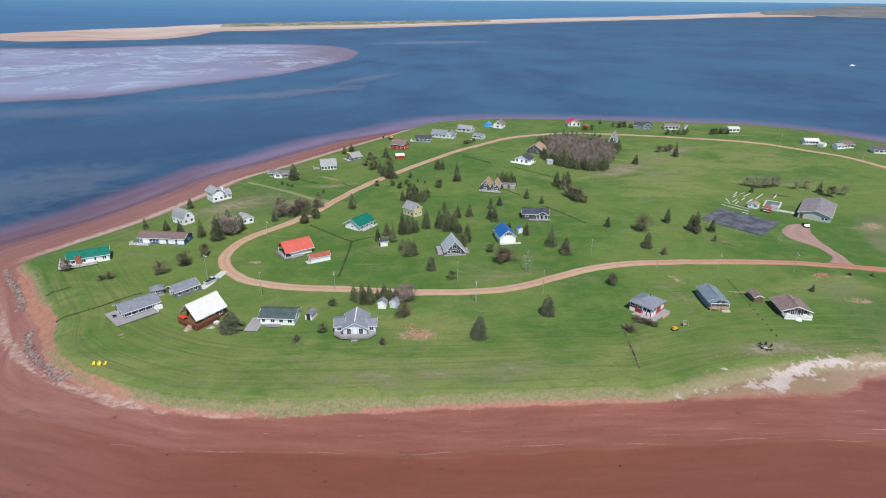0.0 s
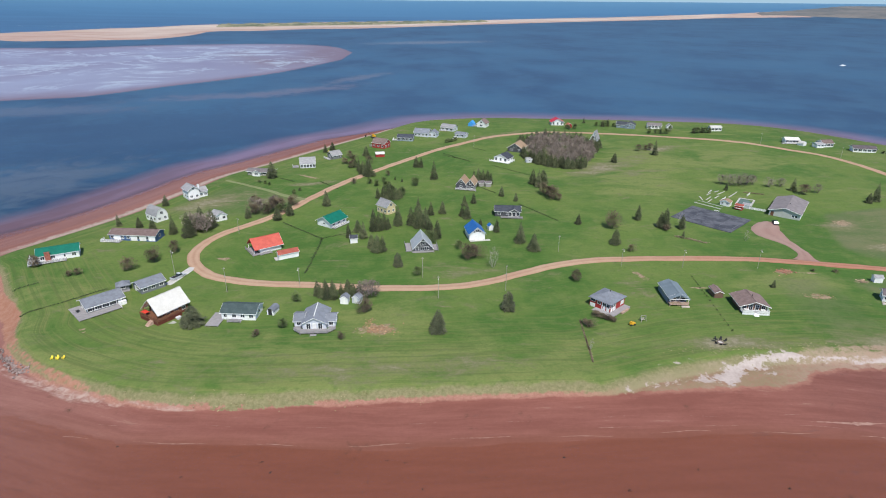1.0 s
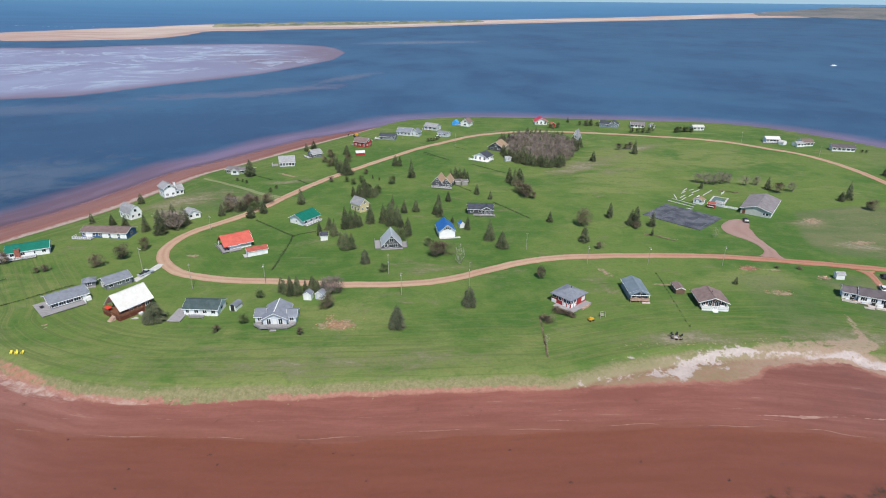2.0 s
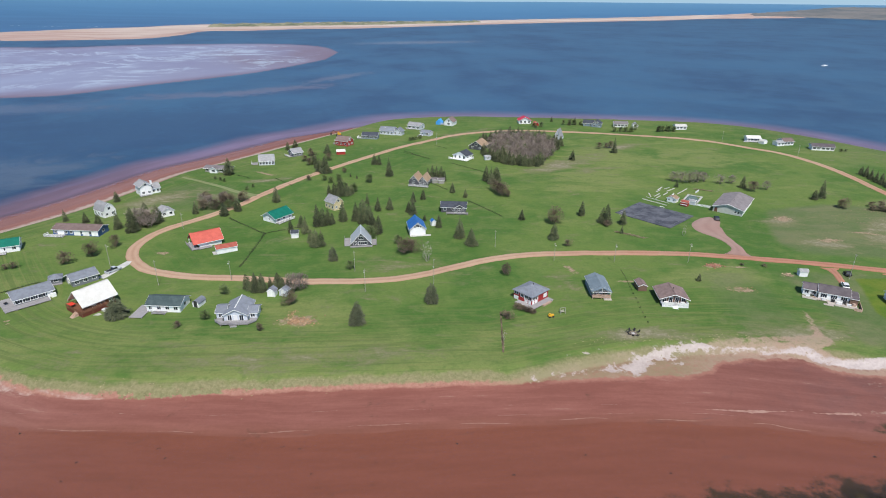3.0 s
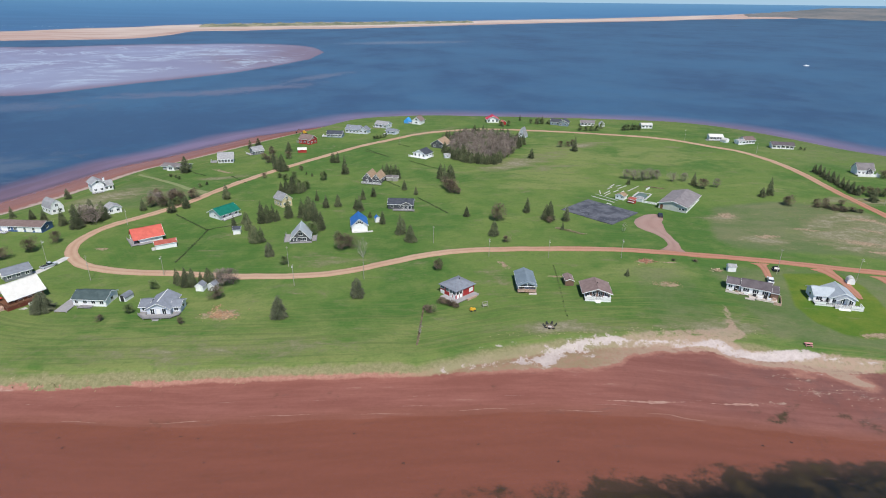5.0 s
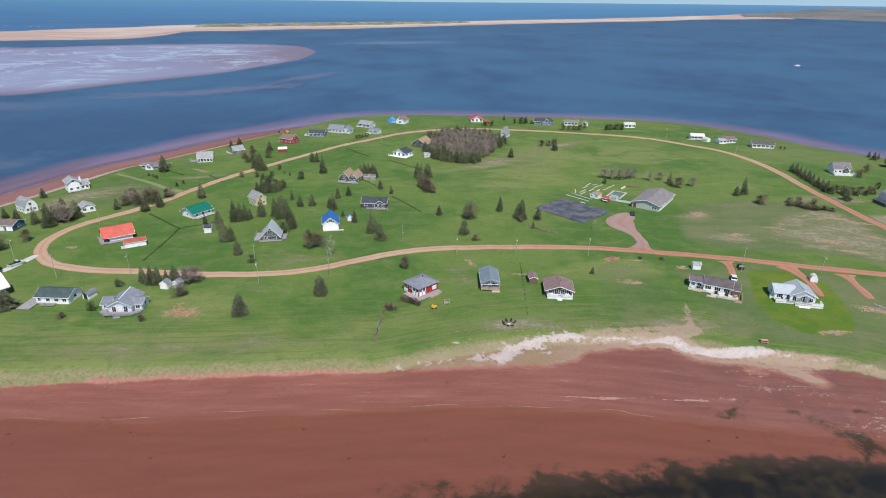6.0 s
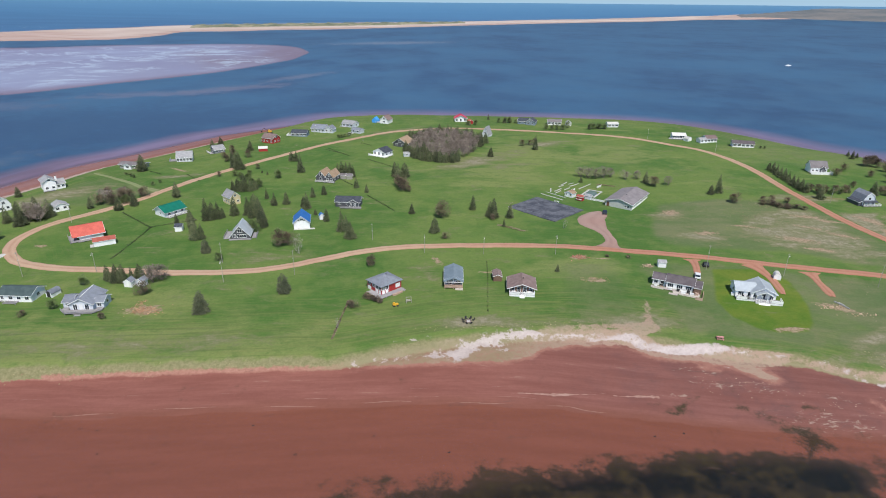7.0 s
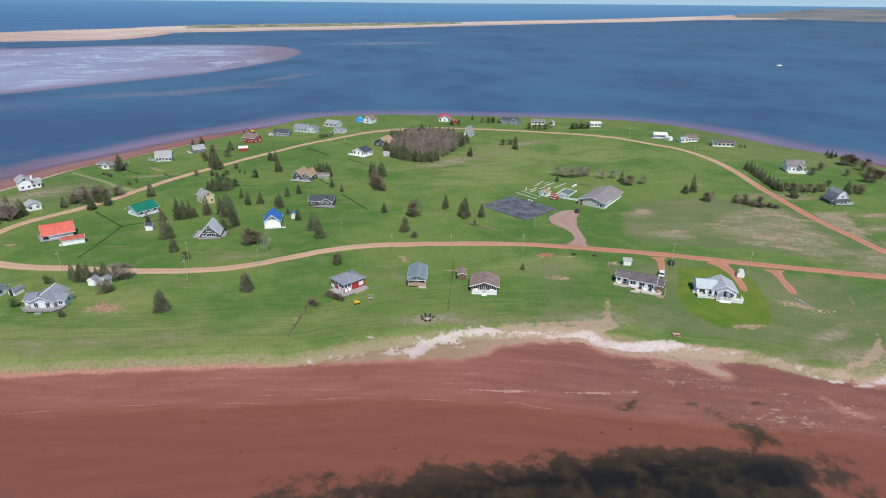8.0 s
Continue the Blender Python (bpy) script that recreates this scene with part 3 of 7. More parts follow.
def part(name, bm, material, parent, label=""):
    ob = new(name, mesh_of(name, bm, material))
    ob.parent = parent
    return tagged(ob, label)


def thing(name, label, category, x, y, rot=0.0, z=None, group="", kind=""):
    ob = new(name)
    ob.empty_display_size = 0.5
    ob.matrix_basis = pose(x, y, land_z(x, y) if z is None else z, 0, 0, rot)
    return tagged(ob, label, category, group, kind)


def box(bm, x0, x1, y0, y1, z0, z1, m=None):
    vs = [bm.verts.new(Vector(p) if m is None else m @ Vector(p)) for p in
          ((x0, y0, z0), (x1, y0, z0), (x1, y1, z0), (x0, y1, z0), (x0, y0, z1), (x1, y0, z1), (x1, y1, z1), (x0, y1, z1))]
    for f in ((3, 2, 1, 0), (4, 5, 6, 7), (0, 1, 5, 4), (1, 2, 6, 5), (2, 3, 7, 6), (3, 0, 4, 7)):
        bm.faces.new([vs[i] for i in f])
    return vs


def boxed(*sizes):
    bm = bmesh.new()
    for s in sizes:
        box(bm, *s)
    return bm


def prism(bm, outline, q0, q1, axis):
    """An outline in (p, z) drawn out from q0 to q1: axis x has p along y, axis y has p along x."""
    put = (lambda p, z, q: (q, p, z)) if axis == "x" else (lambda p, z, q: (p, q, z))
    a = [bm.verts.new(put(p, z, q0)) for p, z in outline]
    b = [bm.verts.new(put(p, z, q1)) for p, z in outline]
    n = len(outline)
    bm.faces.new(a)
    bm.faces.new(b[::-1])
    for i in range(n):
        bm.faces.new((a[i], b[i], b[(i + 1) % n], a[(i + 1) % n]))
    bmesh.ops.recalc_face_normals(bm, faces=bm.faces)


def slab(bm, top, thick):
    """A plate whose upper face has the corners top, in order."""
    a = [bm.verts.new(p) for p in top]
    b = [bm.verts.new((p[0], p[1], p[2] - thick)) for p in top]
    n = len(top)
    bm.faces.new(a)
    bm.faces.new(b[::-1])
    for i in range(n):
        bm.faces.new((a[i], b[i], b[(i + 1) % n], a[(i + 1) % n]))
    bmesh.ops.recalc_face_normals(bm, faces=bm.faces)


def tube(bm, p, q, r0, r1, sides=6):
    p, q = Vector(p), Vector(q)
    d = (q - p).normalized()
    u = d.orthogonal().normalized()
    v = d.cross(u)
    rings = [[bm.verts.new(c + r * (math.cos(a) * u + math.sin(a) * v)) for a in (2 * math.pi * k / sides for k in range(sides))] for c, r in ((p, r0), (q, r1))]
    for k in range(sides):
        bm.faces.new((rings[0][k], rings[0][(k + 1) % sides], rings[1][(k + 1) % sides], rings[1][k]))
    bm.faces.new(rings[0][::-1])
    bm.faces.new(rings[1])


# ---- the lie of the land ----
def curve_through(points, step, closed=False):
    """A smooth line through points, cut about every step metres."""
    p = np.array(points, float)
    n = len(p)
    out = []
    for i in range(n if closed else n - 1):
        a, b, c, d = (p[(i + k) % n] if closed else p[min(max(i + k, 0), n - 1)] for k in (-1, 0, 1, 2))
        m = max(2, int(np.linalg.norm(c - b) / step))
        s = (np.arange(m) / m)[:, None]
        out.append(0.5 * (2 * b + (c - a) * s + (2 * a - 5 * b + 4 * c - d) * s**2 + (3 * b - a - 3 * c + d) * s**3))
    if not closed:
        out.append(p[-1:])
    return np.concatenate(out)


# the grass edge above the beach, clockwise from the far shore
COAST = curve_through([
    (-11, 461), (20, 476), (55, 482), (100, 480), (150, 476), (197, 471), (240, 463), (277, 441), (304, 405), (324, 370),
    (347, 345), (360, 310), (420, 270), (620, 240), (900, 200), (900, 20), (600, 40), (330, 100), (250, 114), (206, 117.5),
    (197, 116.2), (190, 118.6), (181, 123.8), (160, 128), (140, 134), (124, 137.5), (108, 136.5), (91, 134.5), (80, 131.5), (67, 127.5), (54, 122.5),
    (36, 121.7), (8, 119.7), (-22, 117.5), (-49, 116.3), (-62, 117.1), (-76, 120.7), (-95, 129), (-110, 141), (-115, 152), (-128, 167.5),
    (-145, 188.4), (-154.6, 197), (-147, 213), (-131, 240.5), (-122, 261.5), (-113.5, 285), (-105, 311), (-89, 334), (-66.5, 371), (-35, 421)], 6, True)


def coast_distance(x, y):
    """Metres inside the grass edge; outside: minus."""
    x, y = np.asarray(x, float), np.asarray(y, float)
    a, b = COAST, np.roll(COAST, -1, axis=0)
    out = np.empty(x.shape)
    for lo in range(0, x.size, 20000):
        px, py = x.ravel()[lo:lo + 20000, None], y.ravel()[lo:lo + 20000, None]
        d = b - a
        s = np.clip(((px - a[:, 0]) * d[:, 0] + (py - a[:, 1]) * d[:, 1]) / (d**2).sum(1), 0, 1)
        near = np.sqrt((px - a[:, 0] - s * d[:, 0])**2 + (py - a[:, 1] - s * d[:, 1])**2).min(1)
        cross = ((a[:, 1] > py) != (b[:, 1] > py)) & (px < d[:, 0] * (py - a[:, 1]) / np.where(d[:, 1] == 0, 1e-9, d[:, 1]) + a[:, 0])
        out.ravel()[lo:lo + 20000] = np.where(cross.sum(1) % 2 == 1, near, -near)
    return out


def inside(x, y, corners):
    """Metres inside a plot with these corners; outside: minus."""
    out, p = np.full(x.shape, 1e9), np.array(corners, float)
    odd = np.zeros(x.shape, bool)
    for (ax, ay), (bx, by) in zip(p, np.roll(p, -1, axis=0)):
        s = np.clip(((x - ax) * (bx - ax) + (y - ay) * (by - ay)) / ((bx - ax) ** 2 + (by - ay) ** 2), 0, 1)
        out = np.minimum(out, np.hypot(x - ax - s * (bx - ax), y - ay - s * (by - ay)))
        odd ^= ((ay > y) != (by > y)) & (x < (bx - ax) * (y - ay) / (by - ay if by != ay else 1e-9) + ax)
    return np.where(odd, out, -out)


def swell(x, y):
    return (np.sin(x * 0.043 + 1.3) * np.cos(y * 0.037) * 0.35 + np.sin(x * 0.11 + y * 0.07) * 0.12 + np.sin(x * 0.31 - y * 0.23) * np.sin(y * 0.4 + x * 0.12) * 0.07)


def tide_line_y(x):
    """Where the sea meets the near beach, by x."""
    return np.interp(x, [-120, -60, 0, 40, 85, 110, 125, 150, 190, 230, 330], [122, 104, 102.5, 106, 108.7, 107, 104, 100, 95, 90, 80])


def above_tide(x, y, s):
    """Metres up the beach from the water's edge."""
    south = np.clip((x + 125) / 35, 0, 1) * np.clip((190 - y) / 30, 0, 1)
    return (s + 16) * (1 - south) + (y - tide_line_y(x)) * south


def shape(x, y, s):
    away = [-2500, -400, -160, -75, -45, -30, -16, -6, -1.8, 0.4, 3.0]
    shore = np.interp(above_tide(x, y, s), [-2500, -400, -140, -60, -30, -14, 0, 10, 16, 40], [-12, -6.5, -4.6, -4.3, -4.2, -4.13, -4.0, -3.2, -2.6, -2.3])
    near = np.where(s > -1.8, np.interp(s, away, [-12, -6.5, -4.6, -4.3, -4.2, -4.13, -4.01, -3.1, -2.5, -0.8, 0.0]), np.minimum(shore, -2.5))
    far = np.interp(s, [-2500, -400, -160, -70, -54, -42, -33, -26, -10, -1.8, 0.4, 3.0], [-16, -14, -11, -8.0, -6.0, -4.65, -4.3, -4.02, -3.2, -2.5, -0.8, 0.0])
    north = np.interp(s, [-2500, -400, -160, -70, -40, -24, -12, -6, -1.8, 0.4, 3.0], [-16, -14, -12, -8.5, -6.0, -4.9, -4.4, -4.05, -3.2, -0.8, 0.0])
    turn = np.clip((y + 0.25 * x - 395) / 60, 0, 1)
    far = far * (1 - turn) + north * turn
    blend = np.clip((y - 170) / 90, 0, 1)
    z = near * (1 - blend) + far * blend
    return z + swell(x, y) * np.clip((s + 1) / 12, 0, 1) + 0.12 * np.sin(x * 0.5 + np.sin(y * 0.6)) * np.clip(1 - np.abs(s + 3) / 4, 0, 1)


def land_z(x, y):
    x, y = np.array([float(x)]), np.array([float(y)])
    return float(shape(x, y, coast_distance(x, y))[0])


def sea_z(x, y):
    """The sea: level, and far out lifted to where the horizon stands."""
    return -4.0 + 70.0 * np.clip((np.hypot(x, y) - 3400) / 1450, 0, 1)


def lines(dense0, dense1, step, low, high):
    """Grid lines: close together inside, ever wider outside."""
    mid = list(np.arange(dense0, dense1 + 0.01, step))
    for end, sign in ((high, 1), (low, -1)):
        v, gap = (mid[-1] if sign > 0 else mid[0]), step
        out = []
        while (end - v) * sign > gap:
            gap = min(gap * 1.16, 160)
            v += sign * gap
            out.append(v)
        out.append(end)
        mid = mid + out if sign > 0 else out[::-1] + mid
    return np.array(mid)


def blobs(x, y, rows):
    """The highest of several soft round marks: x, y, half-widths, turn in degrees."""
    out = np.zeros(x.shape)
    for cx, cy, a, b, turn in rows:
        c, s = math.cos(radians(turn)), math.sin(radians(turn))
        u, v = ((x - cx) * c + (y - cy) * s) / a, (-(x - cx) * s + (y - cy) * c) / b
        out = np.maximum(out, np.exp(-0.7 * (u * u + v * v)))
    return out


def band(x, y, rows):
    """Metres inside a strip along a bent line; outside: minus. Rows: x, y, half-width."""
    out = np.full(x.shape, -9.0)
    for (ax, ay, aw), (bx, by, bw) in zip(rows, rows[1:]):
        near = (x > min(ax, bx) - 12) & (x < max(ax, bx) + 12) & (y > min(ay, by) - 12) & (y < max(ay, by) + 12)
        dx, dy = bx - ax, by - ay
        s = np.clip(((x[near] - ax) * dx + (y[near] - ay) * dy) / (dx * dx + dy * dy), 0, 1)
        d = np.hypot(x[near] - ax - s * dx, y[near] - ay - s * dy)
        out[near] = np.maximum(out[near], aw + s * (bw - aw) - d)
    return out


def sheet(name, X, Y, Z, material, keep=None, **marks):
    ny, nx = X.shape
    me = bpy.data.meshes.new(name)
    idx = np.arange(nx * ny).reshape(ny, nx)
    quads = np.stack([idx[:-1, :-1], idx[:-1, 1:], idx[1:, 1:], idx[1:, :-1]], -1).reshape(-1, 4)
    if keep is not None:
        quads = quads[keep.ravel()[quads].any(1)]
    me.vertices.add(nx * ny)
    me.vertices.foreach_set("co", np.stack([X, Y, Z], -1).astype(np.float32).ravel())
    me.loops.add(quads.size)
    me.loops.foreach_set("vertex_index", quads.astype(np.int32).ravel())
    me.polygons.add(len(quads))
    me.polygons.foreach_set("loop_start", np.arange(0, quads.size, 4, dtype=np.int32))
    me.update(calc_edges=True)
    me.polygons.foreach_set("use_smooth", np.ones(len(quads), dtype=bool))
    for key, v in marks.items():
        me.attributes.new(key, "FLOAT", "POINT").data.foreach_set("value", v.astype(np.float32).ravel())
    me.materials.append(material)
    return new(name, me)


gx, gy = np.meshgrid(lines(-200, 380, 1.6, -4700, 4700), lines(60, 490, 1.6, -1200, 4800))
coast = coast_distance(gx, gy)
bed = shape(gx, gy, coast)
far_out = np.hypot(gx, gy) > 3300
bed = np.where(far_out, sea_z(gx, gy) - 9, bed)
# salt-white sand thrown up along the bay, heath, bright lawn, bare soil, weed beds
scrub = np.maximum.reduce([
    np.clip(inside(gx, gy, [(206, 222), (222, 238), (240, 246), (252, 240), (254, 190), (236, 187), (222, 200), (208, 213)]) / 6 + 0.4, 0, 1) * 0.72,
    np.clip(inside(gx, gy, [(261, 240), (281, 242), (272, 226), (266, 205), (262, 214)]) / 3 + 0.5, 0, 1) * 0.95,
    blobs(gx, gy, [(183, 236, 8, 5, 20), (188, 211, 10, 5, -10), (287, 236, 12, 3, 0), (278, 218, 10, 4, 10), (262, 262, 18, 5, 0), (212, 122, 16, 5, -10), (203, 131, 18, 3, 30), (140, 141, 12, 4, 0), (100, 141.5, 22, 3, 0),
                   (104, 330, 22, 8, 35), (150, 375, 14, 6, 20), (-95, 262, 16, 7, 40), (262, 190, 20, 8, 30), (-55, 293, 10, 2.5, 20), (262, 172, 20, 4, -15), (215, 205, 12, 3, -30)]) * 0.85,
    blobs(gx, gy, [(128, 350, 16, 9, 40), (120, 318, 18, 5, 20), (-72, 262, 10, 9, 40), (20, 187, 12, 5, 10), (75, 172, 8, 5, 60), (55, 415, 30, 6, 40), (-10, 128, 40, 5, 4)]) * 0.45])
dull = np.maximum.reduce([
    np.clip(inside(gx, gy, [(184, 253), (177, 238), (171, 224), (167, 211), (172, 199), (215, 195), (238, 182), (262, 176), (258, 240), (240, 256), (215, 262)]) / 5 + 0.3, 0, 1) * 0.75,
    np.clip(inside(gx, gy, [(203, 172), (206, 140), (190, 134), (200, 124), (219, 131), (232, 168)]) / 5 + 0.4, 0, 1) * 0.95,
    np.clip(inside(gx, gy, [(120, 138), (146, 140), (150, 188), (118, 188)]) / 6, 0, 1) * 0.45, np.clip(inside(gx, gy, [(150, 132), (204, 122), (236, 128), (240, 172), (200, 186), (150, 188)]) / 6, 0, 1) * 0.6, np.clip(inside(gx, gy, [(238, 120), (420, 110), (420, 150), (234, 166)]) / 6, 0, 1),
    np.clip(inside(gx, gy, [(-60, 236), (-44, 268), (-90, 300), (-118, 262), (-112, 236)]) / 9, 0, 1) * 0.5, np.clip((gx - 225) / 60, 0, 1) * np.clip((gy - 300) / 30, 0, 1) * 0.4])
# where the turf stands thick and dark, and where it dries out
deep = np.maximum.reduce([
    np.clip(inside(gx, gy, [(-78, 205), (-66, 184), (-30, 178), (20, 178), (44, 191), (62, 199), (60, 236), (10, 262), (-30, 306), (-50, 262)]) / 10, 0, 1),
    np.clip(inside(gx, gy, [(-34, 302), (24, 372), (52, 402), (58, 352), (40, 300), (-10, 276)]) / 10, 0, 1) * 0.8, np.clip(inside(gx, gy, [(152, 205), (172, 204), (178, 240), (196, 272), (180, 262), (156, 225)]) / 4, 0, 1) * 0.8,
    np.clip(inside(gx, gy, [(150, 180), (178, 174), (168, 150), (176, 136), (152, 136)]) / 4, 0, 1), np.clip(inside(gx, gy, [(56, 150), (118, 150), (118, 188), (60, 186)]) / 10, 0, 1) * 0.6,
    np.clip(inside(gx, gy, [(50, 128), (80, 134), (150, 143), (150, 180), (118, 182), (62, 150)]) / 6, 0, 1) * 0.75, np.clip(inside(gx, gy, [(180, 194), (246, 176), (238, 184), (212, 196)]) / 3, 0, 1), np.clip(inside(gx, gy, [(62, 204), (140, 204), (128, 222), (80, 225)]) / 6, 0, 1) * 0.6])
dry = np.maximum.reduce([np.clip((44 - coast) / 40, 0, 1) * np.clip((190 - gy) / 40, 0, 1) * np.interp(gx, [20, 60, 150, 180], [1, 0.45, 0.45, 0.2]), blobs(gx, gy, [(130, 340, 40, 30, 20), (110, 300, 40, 18, 10), (190, 350, 40, 30, 0), (-5, 146, 18, 12, 0), (130, 176, 14, 12, 0)])])
lush = inside(gx, gy, [(178.5, 179), (170, 155), (170.5, 144.5), (175, 138), (181, 136), (189, 137), (193.5, 142), (198.5, 155), (201.5, 169), (199, 180), (190, 180)])
bare = blobs(gx, gy, [(53.5, 143, 0.5, 11, -4), (-7, 147.2, 6, 3.4, 10), (133.6, 189, 4.5, 2.4, 0), (142, 188.2, 4, 1.0, -5), (157, 181.5, 3, 1.6, 0), 
                      (206, 151.5, 7, 2.4, -30), (184, 138, 6, 1.8, 0), (-60.5, 306, 10, 1.6, -33), (81.5, 186, 1.4, 5, 20), (98, 176.5, 4, 0.9, 0), (-69, 197.5, 3.5, 1.4, 0), 
                      (-92.5, 146, 3, 0.7, -30), ])
bare = np.maximum(bare, 0.97 * blobs(gx, gy, [(135, 169.6, 5, 2, -6), (245, 235, 9, 2.5, -20), (252, 229, 6, 2, -25), (186, 240, 5, 4, 20), (192, 215, 6, 2.5, 10), (226, 208, 9, 3, -25), (229, 198, 8, 2, -20), (270, 231, 4, 9, 20), (269, 216, 2.5, 7, 10), (289, 237, 10, 3, 10), (247, 213, 8, 2, -30), (238, 222, 10, 1.5, -30), (212, 222, 8, 1.5, -15)]))
weed = np.maximum.reduce([np.clip((np.interp(gx, [38, 52, 61, 75, 95, 107, 120, 135, 148, 163, 173, 178, 188], [78, 82.5, 86.5, 89, 91, 93, 94.5, 96, 96.5, 96.5, 96, 88, 79]) - gy) / 10, 0, 1.2) * np.clip((gx - 36) / 28, 0, 1) * np.clip((np.interp(gy, [60, 78, 97], [172, 177, 184]) - gx) / 12, 0, 1),
                  blobs(gx, gy, [(165.5, 88, 5, 12, -8), (166.5, 97, 3, 4, 30)]) * 0.66, blobs(gx, gy, [(162, 102, 5, 1.8, -35), (157, 105.5, 4, 0.9, -20), (134, 107.4, 3, 0.8, 10), (143, 108, 3, 0.9, 40), (139, 105, 3, 0.8, 0), (176, 80, 7, 12, 0), (172, 107, 3, 1, 0)]) * 0.48])
weed *= np.interp(gx, [36, 60, 95, 125], [0.45, 0.62, 0.82, 1.0])
# each red rise of the sea bed shows as a paler streak
drift = np.maximum.reduce([
    band(gx, gy, [(56, 122, 1.2), (72, 126, 3.2), (85, 129, 4.6), (97, 130, 6.2), (104, 131.8, 5.6), (110, 134.5, 3.6), (120, 135.2, 3.0), (136, 135.5, 3.2), (142, 130, 3.6), (152, 128, 3.0), (164, 125.5, 4.0), (178, 125, 1.4), (190, 118.4, 1.4), (204, 114, 1.6), (216, 116, 2.6), (240, 112, 3)]),
    band(gx, gy, [(112, 138.6, 0.8), (127, 139.3, 1.3), (137, 139.3, 1.9), (143.5, 138, 3.0), (145, 146, 1.2), (147.6, 156, 0.5), (149.5, 178, 0.2)]),
    band(gx, gy, [(163, 123, 2.4), (168.5, 117.5, 1.8)]), band(gx, gy, [(152, 122.5, 0.5), (156, 121.3, 0.8)]), band(gx, gy, [(189, 108.5, 0.4), (192.5, 103.5, 0.8), (197, 101, 0.6)]), band(gx, gy, [(197, 117.5, 0.8), (206, 119.5, 1.3), (213, 124.5, 1.8), (219, 133, 0.9), (223.5, 148, 0.5), (227.5, 159, 0.3)])])
flotsam = blobs(gx, gy, [(158, 114, 14, 2.0, -10), (180, 110, 6, 1.5, -15), (193, 104, 4, 5, 30), (200, 97, 4, 2, -20), (141, 111, 8, 1.2, 0), (150, 121, 8, 1.5, -10), (176, 101, 12, 4, -10), (206, 104, 6, 3, 0)])
salt = np.maximum.reduce([
    band(gx, gy, [(58, 121.9, 0.27), (65.4, 124.5, 0.54), (77.4, 127.1, 0.72), (82.6, 128.2, 1.46), (87, 127.6, 2.36), (90.8, 132, 2.54), (99, 135, 2.0), (107.4, 137.0, 1.37), (113.8, 135.8, 1.08), (121, 136.6, 1.08), (129, 135.6, 1.35), (136.6, 135.2, 1.71), (140.4, 131.5, 1.89), (146.3, 130, 2.07), (152.5, 129.4, 2.07), (158.9, 129.4, 1.71), (164, 127.8, 1.17), (170, 126.3, 0.54), (181.6, 124.2, 0.54), (186, 121.8, 0.81), (189.7, 118.2, 0.81), (192.6, 115, 0.72), (203, 112.8, 0.99), (209, 115, 1.44), (218, 116, 1.08), (240, 112, 0.9)]),
    band(gx, gy, [(97, 133, 1.64), (101, 130.5, 1.1)]), band(gx, gy, [(160, 122.8, 0.72), (154, 122.5, 0.36)]), band(gx, gy, [(70, 130.5, 0.27), (76, 132.5, 0.63), (80, 134, 0.27)])])
strand = band(gx, gy, [(-168, 196, 1.2), (-152, 178, 1.0), (-136, 158, 1.6), (-130, 151, 2.0), (-117, 138, 1.2), (-104, 129.5, 1.0), (-93.4, 124.4, 1.6), (-81.8, 119.8, 1.7), (-71.3, 116.8, 1.3), (-61.9, 115.4, 0.9), (-48, 114, 0.3)])
earth = band(gx, gy, [(-150, 189, 1.42), (-138, 173.7, 2.14), (-127, 163, 2.99), (-119, 155, 2.99), (-114, 146, 1.99), (-105.5, 137, 1.07), (-96, 130, 1.17), (-84, 123.5, 1.46), (-73, 118.8, 0.59)])
dune = band(gx, gy, [(-78, 120.6, 0.2), (-62, 117.6, 0.8), (-53, 116.0, 0.7), (-45, 115.2, 0.7), (-38, 115.2, 1.1), (-28, 115.8, 0.8), (-15, 116.8, 0.4), (0, 118.5, 0.4), (13, 120, 0.2), (30, 121.3, 0.3), (44, 122, 0.2)])
ground = sheet("ground", gx, gy, bed, GROUND, coast=coast, tide=above_tide(gx, gy, coast), salt=salt, drift=drift, earth=earth, dune=dune, scrub=scrub, lush=lush, bare=bare, weed=weed, dull=dull, deep=deep, dry=dry, flotsam=flotsam, strand=strand)
tagged(ground, "mown green headland with red sandy banks and beach", "ground", kind="structure")
sea = sea_z(gx, gy)
depth = np.where(far_out, 9.0, sea - bed)
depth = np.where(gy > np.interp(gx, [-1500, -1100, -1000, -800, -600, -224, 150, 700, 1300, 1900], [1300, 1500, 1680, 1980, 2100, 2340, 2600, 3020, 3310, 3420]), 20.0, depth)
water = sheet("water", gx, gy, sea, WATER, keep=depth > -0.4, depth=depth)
tagged(water, "deep blue sea, red and shallow along the beach", "sea", kind="structure")


